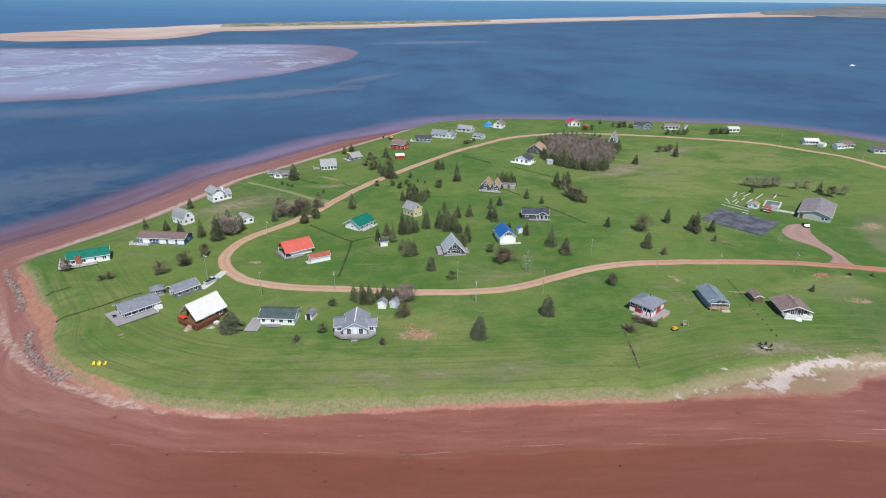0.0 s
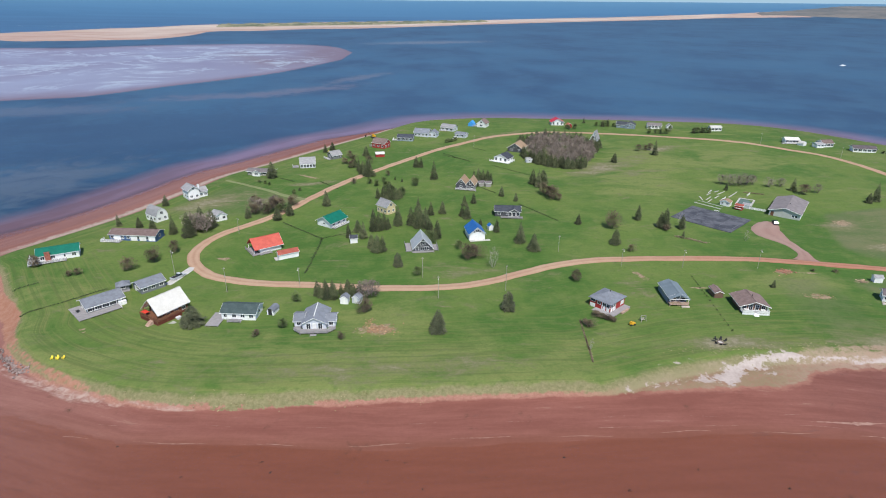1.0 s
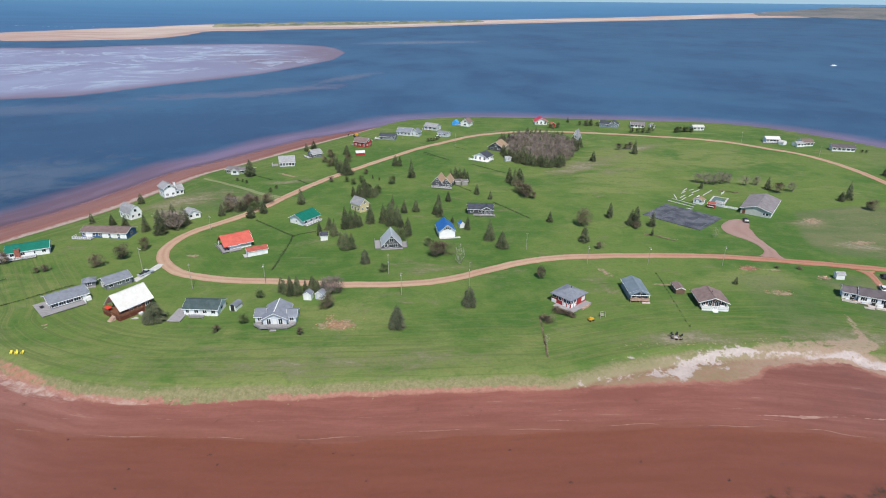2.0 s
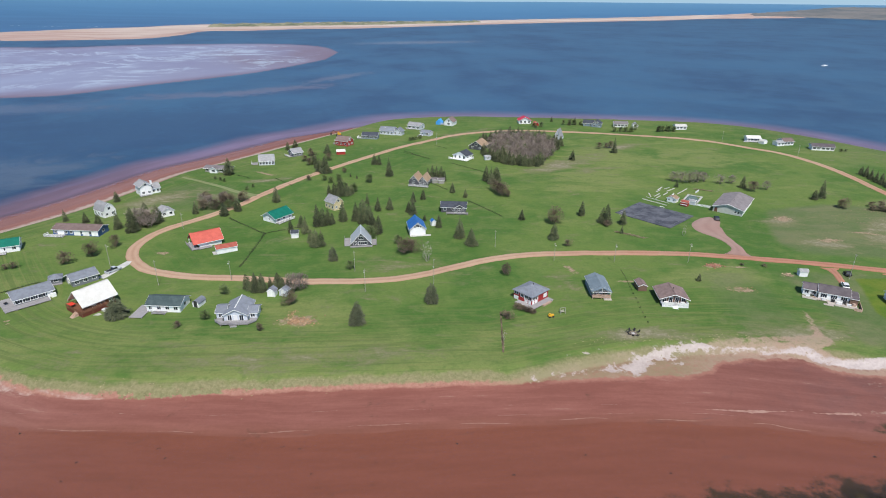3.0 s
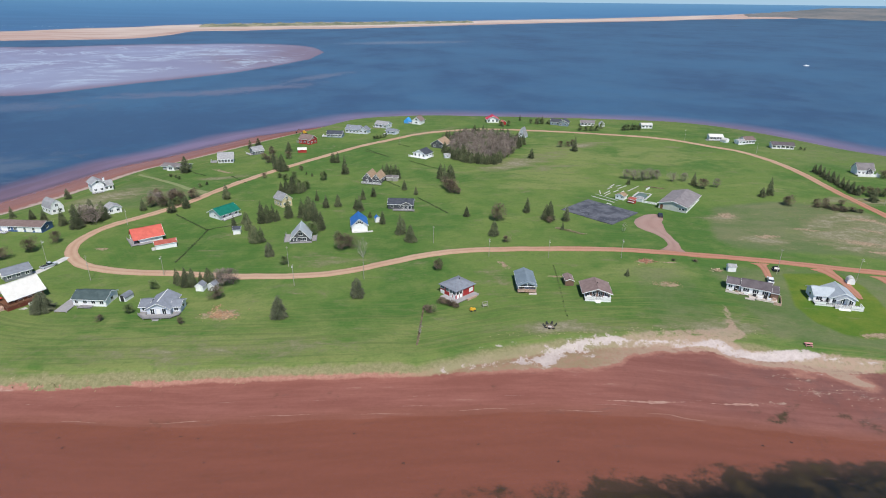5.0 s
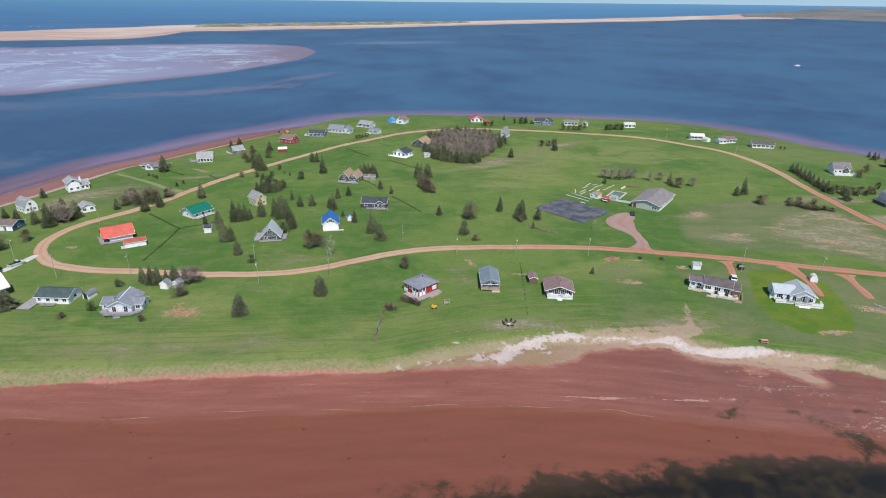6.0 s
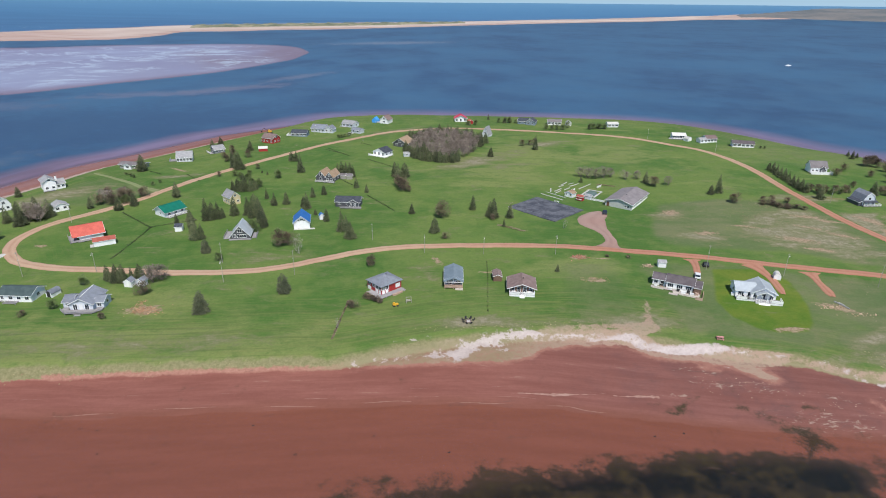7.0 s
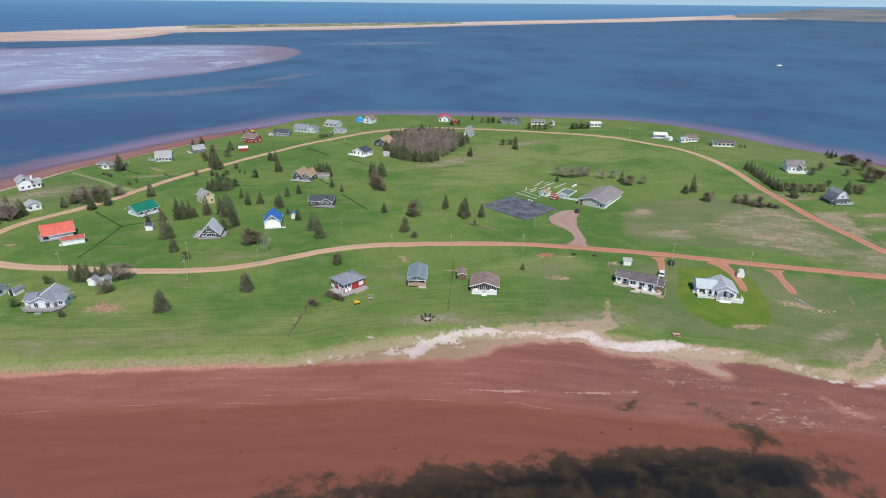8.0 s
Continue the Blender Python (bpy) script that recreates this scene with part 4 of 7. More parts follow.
def ribbon(name, label, points, width, material, lift=0.07, group="", taper=None):
    mid = curve_through(points, 2.0)
    way = np.gradient(mid, axis=0)
    way /= np.linalg.norm(way, axis=1)[:, None]
    side = np.stack([way[:, 1], -way[:, 0]], -1)
    along = np.arange(len(mid))
    wob = 0.12 * np.sin(along * 0.7) + 0.09 * np.sin(along * 1.9 + 1)
    half = width / 2 * (np.ones(len(mid)) if taper is None else np.interp(along / (len(mid) - 1), *taper))
    us = np.linspace(-1, 1, 9)
    X = np.stack([mid[:, 0] + side[:, 0] * (u * half + wob * abs(u)) for u in us], -1)
    Y = np.stack([mid[:, 1] + side[:, 1] * (u * half + wob * abs(u)) for u in us], -1)
    Z = shape(X, Y, coast_distance(X, Y)) + lift + 0.1 * (1 - us**2)
    Z[:, [0, -1]] -= 0.25
    ob = sheet(name, X, Y, Z, material, across=np.broadcast_to(us, X.shape), red=np.clip((X - 60) / 120, 0, 1) * np.clip((330 - Y) / 100, 0, 1))
    return tagged(ob, label, "road", group, "structure")


ribbon("road", "red gravel loop road round the green", [
    (620, 60), (420, 120), (300, 158), (249, 172), (220, 180.3), (183, 189), (147, 197), (129, 199.7), (108, 200.5), (87.4, 200.6), (70, 198.7), (56.7, 195), (43.2, 188.7), (30, 180.6),
    (18, 175.4), (3, 173.8), (-15.6, 174.3), (-31, 176), (-46, 177), (-60, 180), (-69.2, 184.1), (-76.5, 191), (-80.8, 199), (-82.1, 206), (-80.8, 213.9), (-76.8, 222.9), (-68.1, 234),
    (-57.5, 252.8), (-50.2, 270.8), (-37.2, 300.4), (-20.8, 325.2), (-1.8, 353.9), (20.3, 382.8), (44.9, 407), (70.2, 418.8), (103.4, 423.7), (135, 421)], 5.2, RED_GRAVEL)
ribbon("road_far", "tan gravel road along the far shore", [
    (133, 421.2), (165, 414.3), (195, 404.8), (218, 392), (237, 374), (249.5, 361), (257, 338), (259.8, 310), (258.5, 280), (258, 248.5), (259, 228), (261.5, 212), (265, 190), (272, 166)], 5.2, RED_GRAVEL)
ribbon("driveway", "red gravel driveway to the parking ground", [(147.5, 198.5), (150.3, 207), (149.8, 216), (147.6, 225), (149, 232), (155.5, 241)], 6, TAN_GRAVEL, 0.1, taper=([0, 0.12, 0.3, 0.45, 0.58, 0.7, 0.9, 1], [2.0, 0.9, 0.75, 1.1, 2.1, 2.3, 1.6, 0.8]))
ribbon("driveway", "concrete driveway beside the grey garage", [(-77.5, 190), (-79.5, 181), (-81, 176)], 3.4, CONCRETE, 0.08)
ribbon("driveway", "red gravel driveway", [(175, 187.5), (174, 181), (171.5, 174)], 3.0, RED_GRAVEL, 0.08, taper=([0, 0.15, 0.4, 0.85, 1], [2.6, 1.3, 1, 0.9, 0.4]))
ribbon("driveway", "red gravel driveway", [(195.5, 184), (196.5, 175), (195.5, 167), (194.2, 160)], 3.6, RED_GRAVEL, 0.08, taper=([0, 0.15, 0.4, 0.85, 1], [3.0, 1.5, 1, 0.9, 0.4]))
ribbon("driveway", "red gravel driveway", [(213, 178), (211.5, 168.5), (209.5, 159)], 3.2, RED_GRAVEL, 0.08, taper=([0, 0.15, 0.4, 0.8, 1], [2.8, 1.3, 0.9, 1.3, 0.6]))
ribbon("farm_track", "worn earth track to the shore", [(-53, 265), (-66, 273), (-80, 284), (-102, 298)], 3.6, WORN_TRACK, 0.05, taper=([0, 0.3, 1], [1.4, 0.9, 0.6]))
ribbon("farm_track", "worn earth track", [(259, 262), (270, 263.5), (279, 262)], 2.2, WORN_TRACK, 0.05)


def bar_sheet(name, label, left, right, material, crest, across=14, step=20, rough=0.0, inside=False):
    """Land between two shore lines, its edges under water."""
    a, b = curve_through(left, step), curve_through(right, step)
    n = 90
    pick = lambda c: np.stack([np.interp(np.linspace(0, 1, n), np.linspace(0, 1, len(c)), c[:, k]) for k in (0, 1)], -1)  # noqa: E731
    a, b = pick(a), pick(b)
    v = 0.5 - 0.5 * np.cos(math.pi * np.linspace(0, 1, across))
    X, Y = a[:, None, 0] * (1 - v) + b[:, None, 0] * v, a[:, None, 1] * (1 - v) + b[:, None, 1] * v
    u = np.linspace(0, 1, n)[:, None] * np.ones(across)
    rim = np.clip(np.minimum(np.minimum(v, 1 - v) * 16, np.minimum(u, 1 - u) * 30), 0, 1)
    lump = 1 + rough * (np.sin(u * 90 + 3 * np.sin(v * 6)) * 0.5 + np.sin(u * 217 + v * 9) * 0.35)
    Z = sea_z(X, Y) - 0.25 + (crest + 0.25) * rim * lump
    ob = sheet(name, X, Y, Z, material, inside=np.clip(np.minimum(np.minimum(v, 1 - v) * 4, np.minimum(u, 1 - u) * 6), 0, 1) * 0.5 + 0.5)
    return tagged(ob, label, "shore", kind="structure")


bar_sheet("tidal_flat", "wet rippled tidal flat with painted sky sheen", [(-1500, 1050), (-845, 1182), (-692, 1196), (-565, 1280), (-346, 1333), (-214, 1267), (-147, 1103)],
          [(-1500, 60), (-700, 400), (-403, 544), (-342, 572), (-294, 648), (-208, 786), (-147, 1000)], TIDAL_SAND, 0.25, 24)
bar_sheet("sand_spit", "long pale sand spit between bay and open sea", [(-1000, 1385), (-900, 1330), (-840, 1345), (-751, 1380), (-654, 1433), (-625, 1573), (-632, 1767), (-521, 1817), (-389, 1944), (-224, 2010), (146, 2350), (649, 2752), (1302, 3170), (1600, 3200), (1873, 3172)],
          [(-1085, 1440), (-1120, 1540), (-1110, 1640), (-1070, 1720), (-1000, 1850), (-916, 1954), (-822, 2147), (-673, 2279), (-305, 2535), (155, 2781), (763, 3260), (1300, 3420), (1600, 3480), (1900, 3600)], SPIT_SAND, 2.0, 14, rough=0.25)
bar_sheet("dune_ridge", "grassy dunes on the sand spit", [(-700, 1940), (-600, 2020), (-420, 2130), (-224, 2230), (0, 2400), (200, 2560)], [(-760, 2120), (-640, 2220), (-440, 2360), (-260, 2450), (0, 2590), (200, 2680)], DUNE_GRASS, 5.0, 10, rough=0.7)
bar_sheet("headland", "low wooded headland on the horizon", [(1660, 3310), (1780, 3280), (1873, 3215), (2100, 2990), (2500, 2600)], [(1700, 3460), (1900, 3560), (2195, 3740), (2480, 3880), (2900, 3600)], FAR_WOODS, 6.5, 10, rough=0.35)

# the pale sky low over the horizon
SKY_HAZE, _t, _b = nodes_of("horizon_sky")
_glow = _t.nodes.new("ShaderNodeEmission")
_glow.inputs["Color"].default_value, _glow.inputs["Strength"].default_value = (0.38, 0.56, 0.72, 1), 0.9
_t.links.new(_glow.outputs[0], _t.nodes["Material Output"].inputs[0])
arc = np.radians(np.linspace(25, 155, 40))
X, Z = np.meshgrid(arc, np.linspace(-20, 260, 4))
backdrop = sheet("backdrop", 5250 * np.cos(X), 5250 * np.sin(X), Z, SKY_HAZE)
tagged(backdrop, "pale blue sky low over the horizon", "sky", kind="structure")

# ---- houses ----
WINDOWS = {}


def window(parent, side, u, at, z, w=1.2, h=1.1, bars=1):
    """A framed window on one face: f and b lie across y, l and r across x; u is the place along the face."""
    key = (w, h, bars)
    if key not in WINDOWS:
        bm = bmesh.new()
        e = 0.24 if h > 2 else 0.13
        rings = [[bm.verts.new((sx * (w / 2 + g), y, sz * (h / 2 + g))) for sx, sz in ((-1, -1), (1, -1), (1, 1), (-1, 1))] for g, y in ((e, 0), (e, -0.07), (0, -0.07), (0, 0))]
        for k in range(4):
            for i in range(4):
                bm.faces.new((rings[k][i], rings[k][(i + 1) % 4], rings[(k + 1) % 4][(i + 1) % 4], rings[(k + 1) % 4][i]))
        bmesh.ops.recalc_face_normals(bm, faces=bm.faces)
        WINDOWS[key] = (mesh_of("window", bm, TRIM), mesh_of("pane", boxed((-w / 2, w / 2, -0.03, 0.0, -h / 2, h / 2)), GLASS), mesh_of("mullion", boxed((-0.035, 0.035, -0.05, 0.0, -h / 2, h / 2)), TRIM),
                        mesh_of("transom", boxed((-w / 2, w / 2, -0.055, 0.0, 0.1, 0.24)), TRIM))
    turn = {"f": 0, "r": 90, "b": 180, "l": -90}[side]
    x, y = (u, at) if side in "fb" else (at, u)
    ob = new("window", WINDOWS[key][0])
    ob.parent, ob.matrix_basis = parent, pose(x, y, z, 0, 0, turn)
    pane = new("pane", WINDOWS[key][1])
    pane.parent = ob
    for k in range(bars):
        bar = new("mullion", WINDOWS[key][2])
        bar.parent, bar.matrix_basis = ob, pose(-w / 2 + w * (k + 1) / (bars + 1), 0, 0)
    if h > 2:
        new("transom", WINDOWS[key][3]).parent = ob
    return ob


def door(parent, side, u, at, z=0.15, w=0.95, material=None):
    bm = boxed((-w / 2, w / 2, -0.06, 0.0, 0, 2.18), (-w / 2 - 0.1, -w / 2, -0.08, 0, 0, 2.28), (w / 2, w / 2 + 0.1, -0.08, 0, 0, 2.28), (-w / 2, w / 2, -0.08, 0, 2.18, 2.28))
    ob = part("door", bm, material or TRIM, parent)
    x, y = (u, at) if side in "fb" else (at, u)
    ob.matrix_basis = pose(x, y, z, 0, 0, {"f": 0, "r": 90, "b": 180, "l": -90}[side])
    return ob


def body(parent, x0, x1, y0, y1, eave, ridge, axis, wall, roof, form="gable", over=0.4, wins="", base=0.0, high=""):
    """Walls, roof, fascia and windows of one block of a house. wins: such as 'f3 l1': how many windows on which face."""
    p0, p1, q0, q1 = (y0, y1, x0, x1) if axis == "x" else (x0, x1, y0, y1)
    pm, W, rise = (p0 + p1) / 2, p1 - p0, ridge - eave
    if form == "gambrel":
        top = [(p0, eave), (p0 + 0.2 * W, eave + 0.66 * rise), (pm, ridge), (p1 - 0.2 * W, eave + 0.66 * rise), (p1, eave)]
    elif form == "arch":
        top = [(pm - W / 2 * math.cos(a), eave + rise * math.sin(a)) for a in (math.pi * k / 8 for k in range(9))]
    elif form == "shed":
        top = [(p0, eave), (p1, ridge)]
    elif form == "hip":
        top = [(p0, eave), (p1, eave)]
    else:
        top = [(p0, eave), (pm, ridge), (p1, eave)]
    bm = bmesh.new()
    prism(bm, [(p0, base - 0.8), *top, (p1, base - 0.8)], q0, q1, axis)
    part("wall", bm, WALLS[wall], parent)
    thick = 0.16
    put = (lambda p, q, z: (q, p, z)) if axis == "x" else (lambda p, q, z: (p, q, z))
    if form == "hip":
        bm = bmesh.new()
        L, run = q1 - q0, min(W, q1 - q0) / 2
        a0, a1, b0, b1, drop = p0 - over, p1 + over, q0 - over, q1 + over, rise * over / run
        c = [put(a0, b0, eave - drop + thick), put(a1, b0, eave - drop + thick), put(a1, b1, eave - drop + thick), put(a0, b1, eave - drop + thick)]
        r0, r1 = put(pm, min(q0 + run, (q0 + q1) / 2 - 0.05), ridge + thick), put(pm, max(q1 - run, (q0 + q1) / 2 + 0.05), ridge + thick)
        v = [bm.verts.new(p) for p in (*c, r0, r1)] + [bm.verts.new((p[0], p[1], p[2] - thick)) for p in c]
        for f in ((0, 1, 4), (1, 2, 5, 4), (2, 3, 5), (3, 0, 4, 5), (0, 6, 7, 1), (1, 7, 8, 2), (2, 8, 9, 3), (3, 9, 6, 0), (9, 8, 7, 6)):
            bm.faces.new([v[i] for i in f])
        bmesh.ops.recalc_face_normals(bm, faces=bm.faces)
        part("roof", bm, ROOFS[roof], parent)
    elif form == "arch":
        bm = bmesh.new()
        prism(bm, [(pm - (W / 2 + g) * math.cos(a), eave + (rise + g) * math.sin(a)) for g, turn in ((0.12, range(9)), (0.01, range(8, -1, -1))) for a in (math.pi * k / 8 for k in turn)], q0 - over, q1 + over, axis)
        part("roof", bm, ROOFS[roof], parent)
    else:
        bm, boards = bmesh.new(), []
        n = len(top)
        for i in range(n - 1):
            (pa, za), (pb, zb) = top[i], top[i + 1]
            d = Vector((pb - pa, zb - za)).normalized()
            if i == 0:
                pa, za = pa - d.x * over, za - d.y * over
            if i == n - 2:
                pb, zb = pb + d.x * over, zb + d.y * over
            slab(bm, [put(pa, q0 - over, za + thick), put(pb, q0 - over, zb + thick), put(pb, q1 + over, zb + thick), put(pa, q1 + over, za + thick)], thick - 0.02)
            for q in (q0 - over - 0.05, q1 + over):
                boards.append(bmesh.new())
                slab(boards[-1], [put(pa, q, za + thick - 0.03), put(pb, q, zb + thick - 0.03), put(pb, q + 0.05, zb + thick - 0.03), put(pa, q + 0.05, za + thick - 0.03)], 0.24)
        for p, z in (top[0], top[-1]):
            s = -1 if p == top[0][0] else 1
            d = abs((top[1][1] - top[0][1]) / max(0.05, abs(top[1][0] - top[0][0])))
            pe, ze = p + s * over / math.hypot(1, d), z - d * over / math.hypot(1, d)
            e0, e1 = sorted((pe, pe + s * 0.05))
            boards.append(bmesh.new())
            slab(boards[-1], [put(e0, q0 - over, ze + 0.1), put(e1, q0 - over, ze + 0.1), put(e1, q1 + over, ze + 0.1), put(e0, q1 + over, ze + 0.1)], 0.2)
        part("roof", bm, ROOFS[roof], parent)
        for board in boards:
            part("fascia", board, TRIM, parent)
        if form == "gable" and q1 - q0 > 4:
            cap = bmesh.new()
            slab(cap, [put(pm - 0.16, q0 - over, ridge + thick + 0.03), put(pm + 0.16, q0 - over, ridge + thick + 0.03), put(pm + 0.16, q1 + over, ridge + thick + 0.03), put(pm - 0.16, q1 + over, ridge + thick + 0.03)], 0.09)
            part("ridge_cap", cap, ROOFS[roof], parent)
    for spec in wins.split():
        side, n = spec[0], int(spec[1])
        w, h = {"w": (1.8, 1.3), "t": (1.1, 1.9), "s": (0.8, 0.7)}.get(spec[2:3], (1.15, 1.05))
        lo, hi, at = {"f": (x0, x1, y0), "b": (x0, x1, y1), "l": (y0, y1, x0), "r": (y0, y1, x1)}[side]
        for k in range(n):
            window(parent, side, lo + (hi - lo) * (k + 0.5) / n, at, base + min(1.55, eave - base - 0.75), w, h, 2 if w > 1.5 else 1)
    for side in high:
        lo, hi, at = {"f": (x0, x1, y0), "b": (x0, x1, y1), "l": (y0, y1, x0), "r": (y0, y1, x1)}[side]
        window(parent, side, (lo + hi) / 2, at, eave + 0.3 * rise, min(1.3, W * 0.2), min(1.2, rise * 0.45))


def deck(parent, x0, x1, y0, y1, z, rails="", material=None, rail_material=None):
    material, rail_material = material or WOOD, rail_material or TRIM
    bm = boxed((x0, x1, y0, y1, z - 0.14, z))
    nx, ny = max(1, int((x1 - x0) / 2.5)), max(1, int((y1 - y0) / 2.5))
    for i in range(nx + 1):
        for j in range(ny + 1):
            px, py = x0 + 0.1 + (x1 - x0 - 0.2) * i / nx, y0 + 0.1 + (y1 - y0 - 0.2) * j / ny
            box(bm, px - 0.07, px + 0.07, py - 0.07, py + 0.07, -0.8, z - 0.14)
    part("deck", bm, material, parent)
    for side in rails:
        a, b, c, lengthwise = {"f": (x0, x1, y0 + 0.06, True), "b": (x0, x1, y1 - 0.06, True), "l": (y0, y1, x0 + 0.06, False), "r": (y0, y1, x1 - 0.06, False)}[side]
        bm = bmesh.new()

        def bar(p0, p1, w, z0, z1):
            box(bm, *((p0, p1, c - w, c + w) if lengthwise else (c - w, c + w, p0, p1)), z0, z1)

        bar(a, b, 0.05, z + 0.92, z + 0.99)
        bar(a, b, 0.03, z + 0.12, z + 0.18)
        n = max(2, int((b - a) / 0.28))
        for k in range(n + 1):
            p = a + 0.05 + (b - a - 0.1) * k / n
            big = k % 6 == 0 or k == n
            bar(p - (0.05 if big else 0.025), p + (0.05 if big else 0.025), 0.05 if big else 0.02, z + 0.0, z + (1.05 if big else 0.95))
        part("railing", bm, rail_material, parent)


def steps(parent, x, y, z, w=1.4, side="f", material=None):
    n = max(2, round(z / 0.18))
    for k in range(n):
        bm = bmesh.new()
        d0, zz = k * 0.28, z - (k + 1) * z / n + z / n
        if side == "f":
            box(bm, x - w / 2, x + w / 2, y - d0 - 0.28, y - d0, -0.4, zz - z / n + 0.001 * k)
        else:
            box(bm, x - d0 - 0.28, x - d0, y - w / 2, y + w / 2, -0.4, zz - z / n + 0.001 * k)
        part("step", bm, material or WOOD, parent)


def chimney(parent, x, y, z0, z1, w=0.7, d=0.6, material=None):
    ch = part("chimney", boxed((x - w / 2, x + w / 2, y - d / 2, y + d / 2, z0, z1), (x - w / 2 - 0.07, x + w / 2 + 0.07, y - d / 2 - 0.07, y + d / 2 + 0.07, z1, z1 + 0.12)), material or BRICK, parent)
    part("flue", boxed((x - 0.14, x + 0.14, y - 0.14, y + 0.14, z1 + 0.12, z1 + 0.4)), BLACK, ch)


def vent(parent, x, y, z):
    bm = bmesh.new()
    tube(bm, (x, y, z - 0.4), (x, y, z + 0.45), 0.12, 0.12, 8)
    tube(bm, (x, y, z + 0.45), (x, y, z + 0.6), 0.22, 0.05, 8)
    part("roof_vent", bm, BLACK, parent)


def house(name, label, x, y, rot, category="house", size=1.0):
    ob = thing(name, label, category, x, y, rot)
    ob.matrix_basis = ob.matrix_basis @ Matrix.Diagonal((size, size, 0.92, 1))
    return ob


# round the point
h = house("cottage", "white cottage with a long teal metal roof and brick chimney", -128.2, 195, 28)
body(h, -6.6, 6.6, 0, 7.2, 2.7, 4.5, "x", "white", "teal", wins="f4 r1 l1")
door(h, "f", 1.2, 0)
chimney(h, -3.2, -0.4, -0.5, 3.9, 1.7, 0.8)
deck(h, -9.4, 2.5, -2.8, -0.05, 0.5, "fl", WOOD)
deck(h, -9.4, -6.65, -0.05, 6, 0.5, "l", WOOD)
h = house("cottage", "long grey bungalow with white trim on a broad deck", -92, 158.9, 46)
body(h, -5.2, 5.2, 0, 7, 2.6, 4.2, "x", "grey", "grey", wins="f5w l2t", over=0.6)
door(h, "f", 4.2, 0)
part("storage_box", boxed((4.3, 5.7, -1.1, -0.1, -0.3, 1.3), (4.24, 5.76, -1.16, -0.04, 1.3, 1.38)), TRIM, h, "white storage box")
part("patio_table", boxed((-7.6, -6.6, 2.4, 3.4, 1.05, 1.12), (-7.15, -7.05, 2.85, 2.95, 0.45, 1.05)), BLACK, h)
deck(h, -8.6, 3.6, -3.2, -0.05, 0.45, "r")
deck(h, -8.6, -5.25, -0.05, 7.2, 0.45)
h = house("garden_shed", "small grey shed with a hipped roof and porch", -92.6, 171, 30, "shed")
body(h, -1.7, 1.7, 0, 3, 2.2, 3.2, "x", "grey", "grey", "hip", wins="f1", over=0.5)
deck(h, -1.7, 1.7, -1.3, -0.05, 0.2)
h = house("garage", "grey wooden garage with white windows", -83.2, 171.9, 50, "garage")
body(h, -4, 4, 0, 5.8, 2.6, 4.1, "x", "grey", "grey", wins="f3 l1")
door(h, "l", 3.8, -4)
h = house("chalet", "dark red log chalet with a steep white metal roof", -69.3, 155.2, 58)
body(h, -3.3, 4.6, 0, 7.2, 3.4, 7.3, "x", "dark_red", "white", wins="f3 l2t", over=0.8, high="l")
deck(h, -6.6, -3.35, -1.4, 7.2, 1.5, "lfb", BROWN_WOOD, BROWN_WOOD)
deck(h, -3.35, 1.6, -1.4, -0.05, 1.5, "f", BROWN_WOOD, BROWN_WOOD)
steps(h, -6.6, 1.4, 1.5, 1.6, "l", CEDAR)
bm = bmesh.new()
for s in (-1, 1):
    slab(bm, [(-5.7, 3.6 + s * 4.2, 3.0), (-5.7, 3.6, 7.56), (-3.9, 3.6, 7.56), (-3.9, 3.6 + s * 4.2, 3.0)], 0.2)
part("porch_roof", bm, ROOFS["white"], h)
for y in (0.4, 6.8):
    part("porch_post", boxed((-5.5, -5.3, y - 0.1, y + 0.1, 1.5, 3.6)), BROWN_WOOD, h)
part("deck_skirt", boxed((-6.56, -6.5, -1.3, 7.1, -0.4, 1.3)), WALLS["dark_red"], h)
part("deck_skirt", boxed((-6.5, 1.5, -1.36, -1.3, -0.4, 1.3)), WALLS["dark_red"], h)
part("paved_pad", boxed((-4.6, -2.2, -4.0, -2.4, -0.4, 0.1)), CONCRETE, h)
part("sunshade", boxed((-6.4, -4.9, 4.6, 6.9, 2.5, 2.6), (-5.7, -5.6, 5.7, 5.8, 1.5, 2.5)), RED_PAINT, h, "bright red canvas sunshade on the deck")
part("hot_tub", boxed((-1.0, 0.2, -2.9, -1.8, -0.3, 0.55), (-1.1, 0.3, -3.0, -1.7, 0.55, 0.65)), WHITE_PAINT, h, "white covered tub")
h = house("bungalow", "white bungalow with a dark green shingle roof", -49.2, 153, -3)
body(h, -5.2, 5.2, 0, 6.6, 2.6, 4.2, "x", "white", "green", wins="f4 r1")
door(h, "f", -3.0, 0)
deck(h, -8.6, -4.6, -4.4, -0.05, 0.35)
deck(h, -8.6, -5.25, -0.05, 3.5, 0.35)
deck(h, -3.0, 1.2, -1.8, -0.05, 0.4, "f", WOOD, WOOD)
h = house("barrel_shed", "white barrel-roofed garden shed with a grey top", -40.4, 155.6, -14, "shed")
body(h, -1.1, 1.1, 0, 3.6, 1.2, 2.4, "y", "white", "grey", "arch", 0.1)
door(h, "f", 0, 0, 0.05, 1.0, BLACK)
h = house("house", "pale grey house with crossing shingle roofs and a wide deck", -25.1, 146.6, 3)
body(h, -3.4, 3.4, 0, 8.6, 2.7, 4.6, "y", "pale_grey", "grey", wins="f2t", over=0.5)
body(h, -6.0, -3.4, 1.6, 7.0, 2.5, 3.7, "x", "pale_grey", "grey", wins="f1", over=0.35)
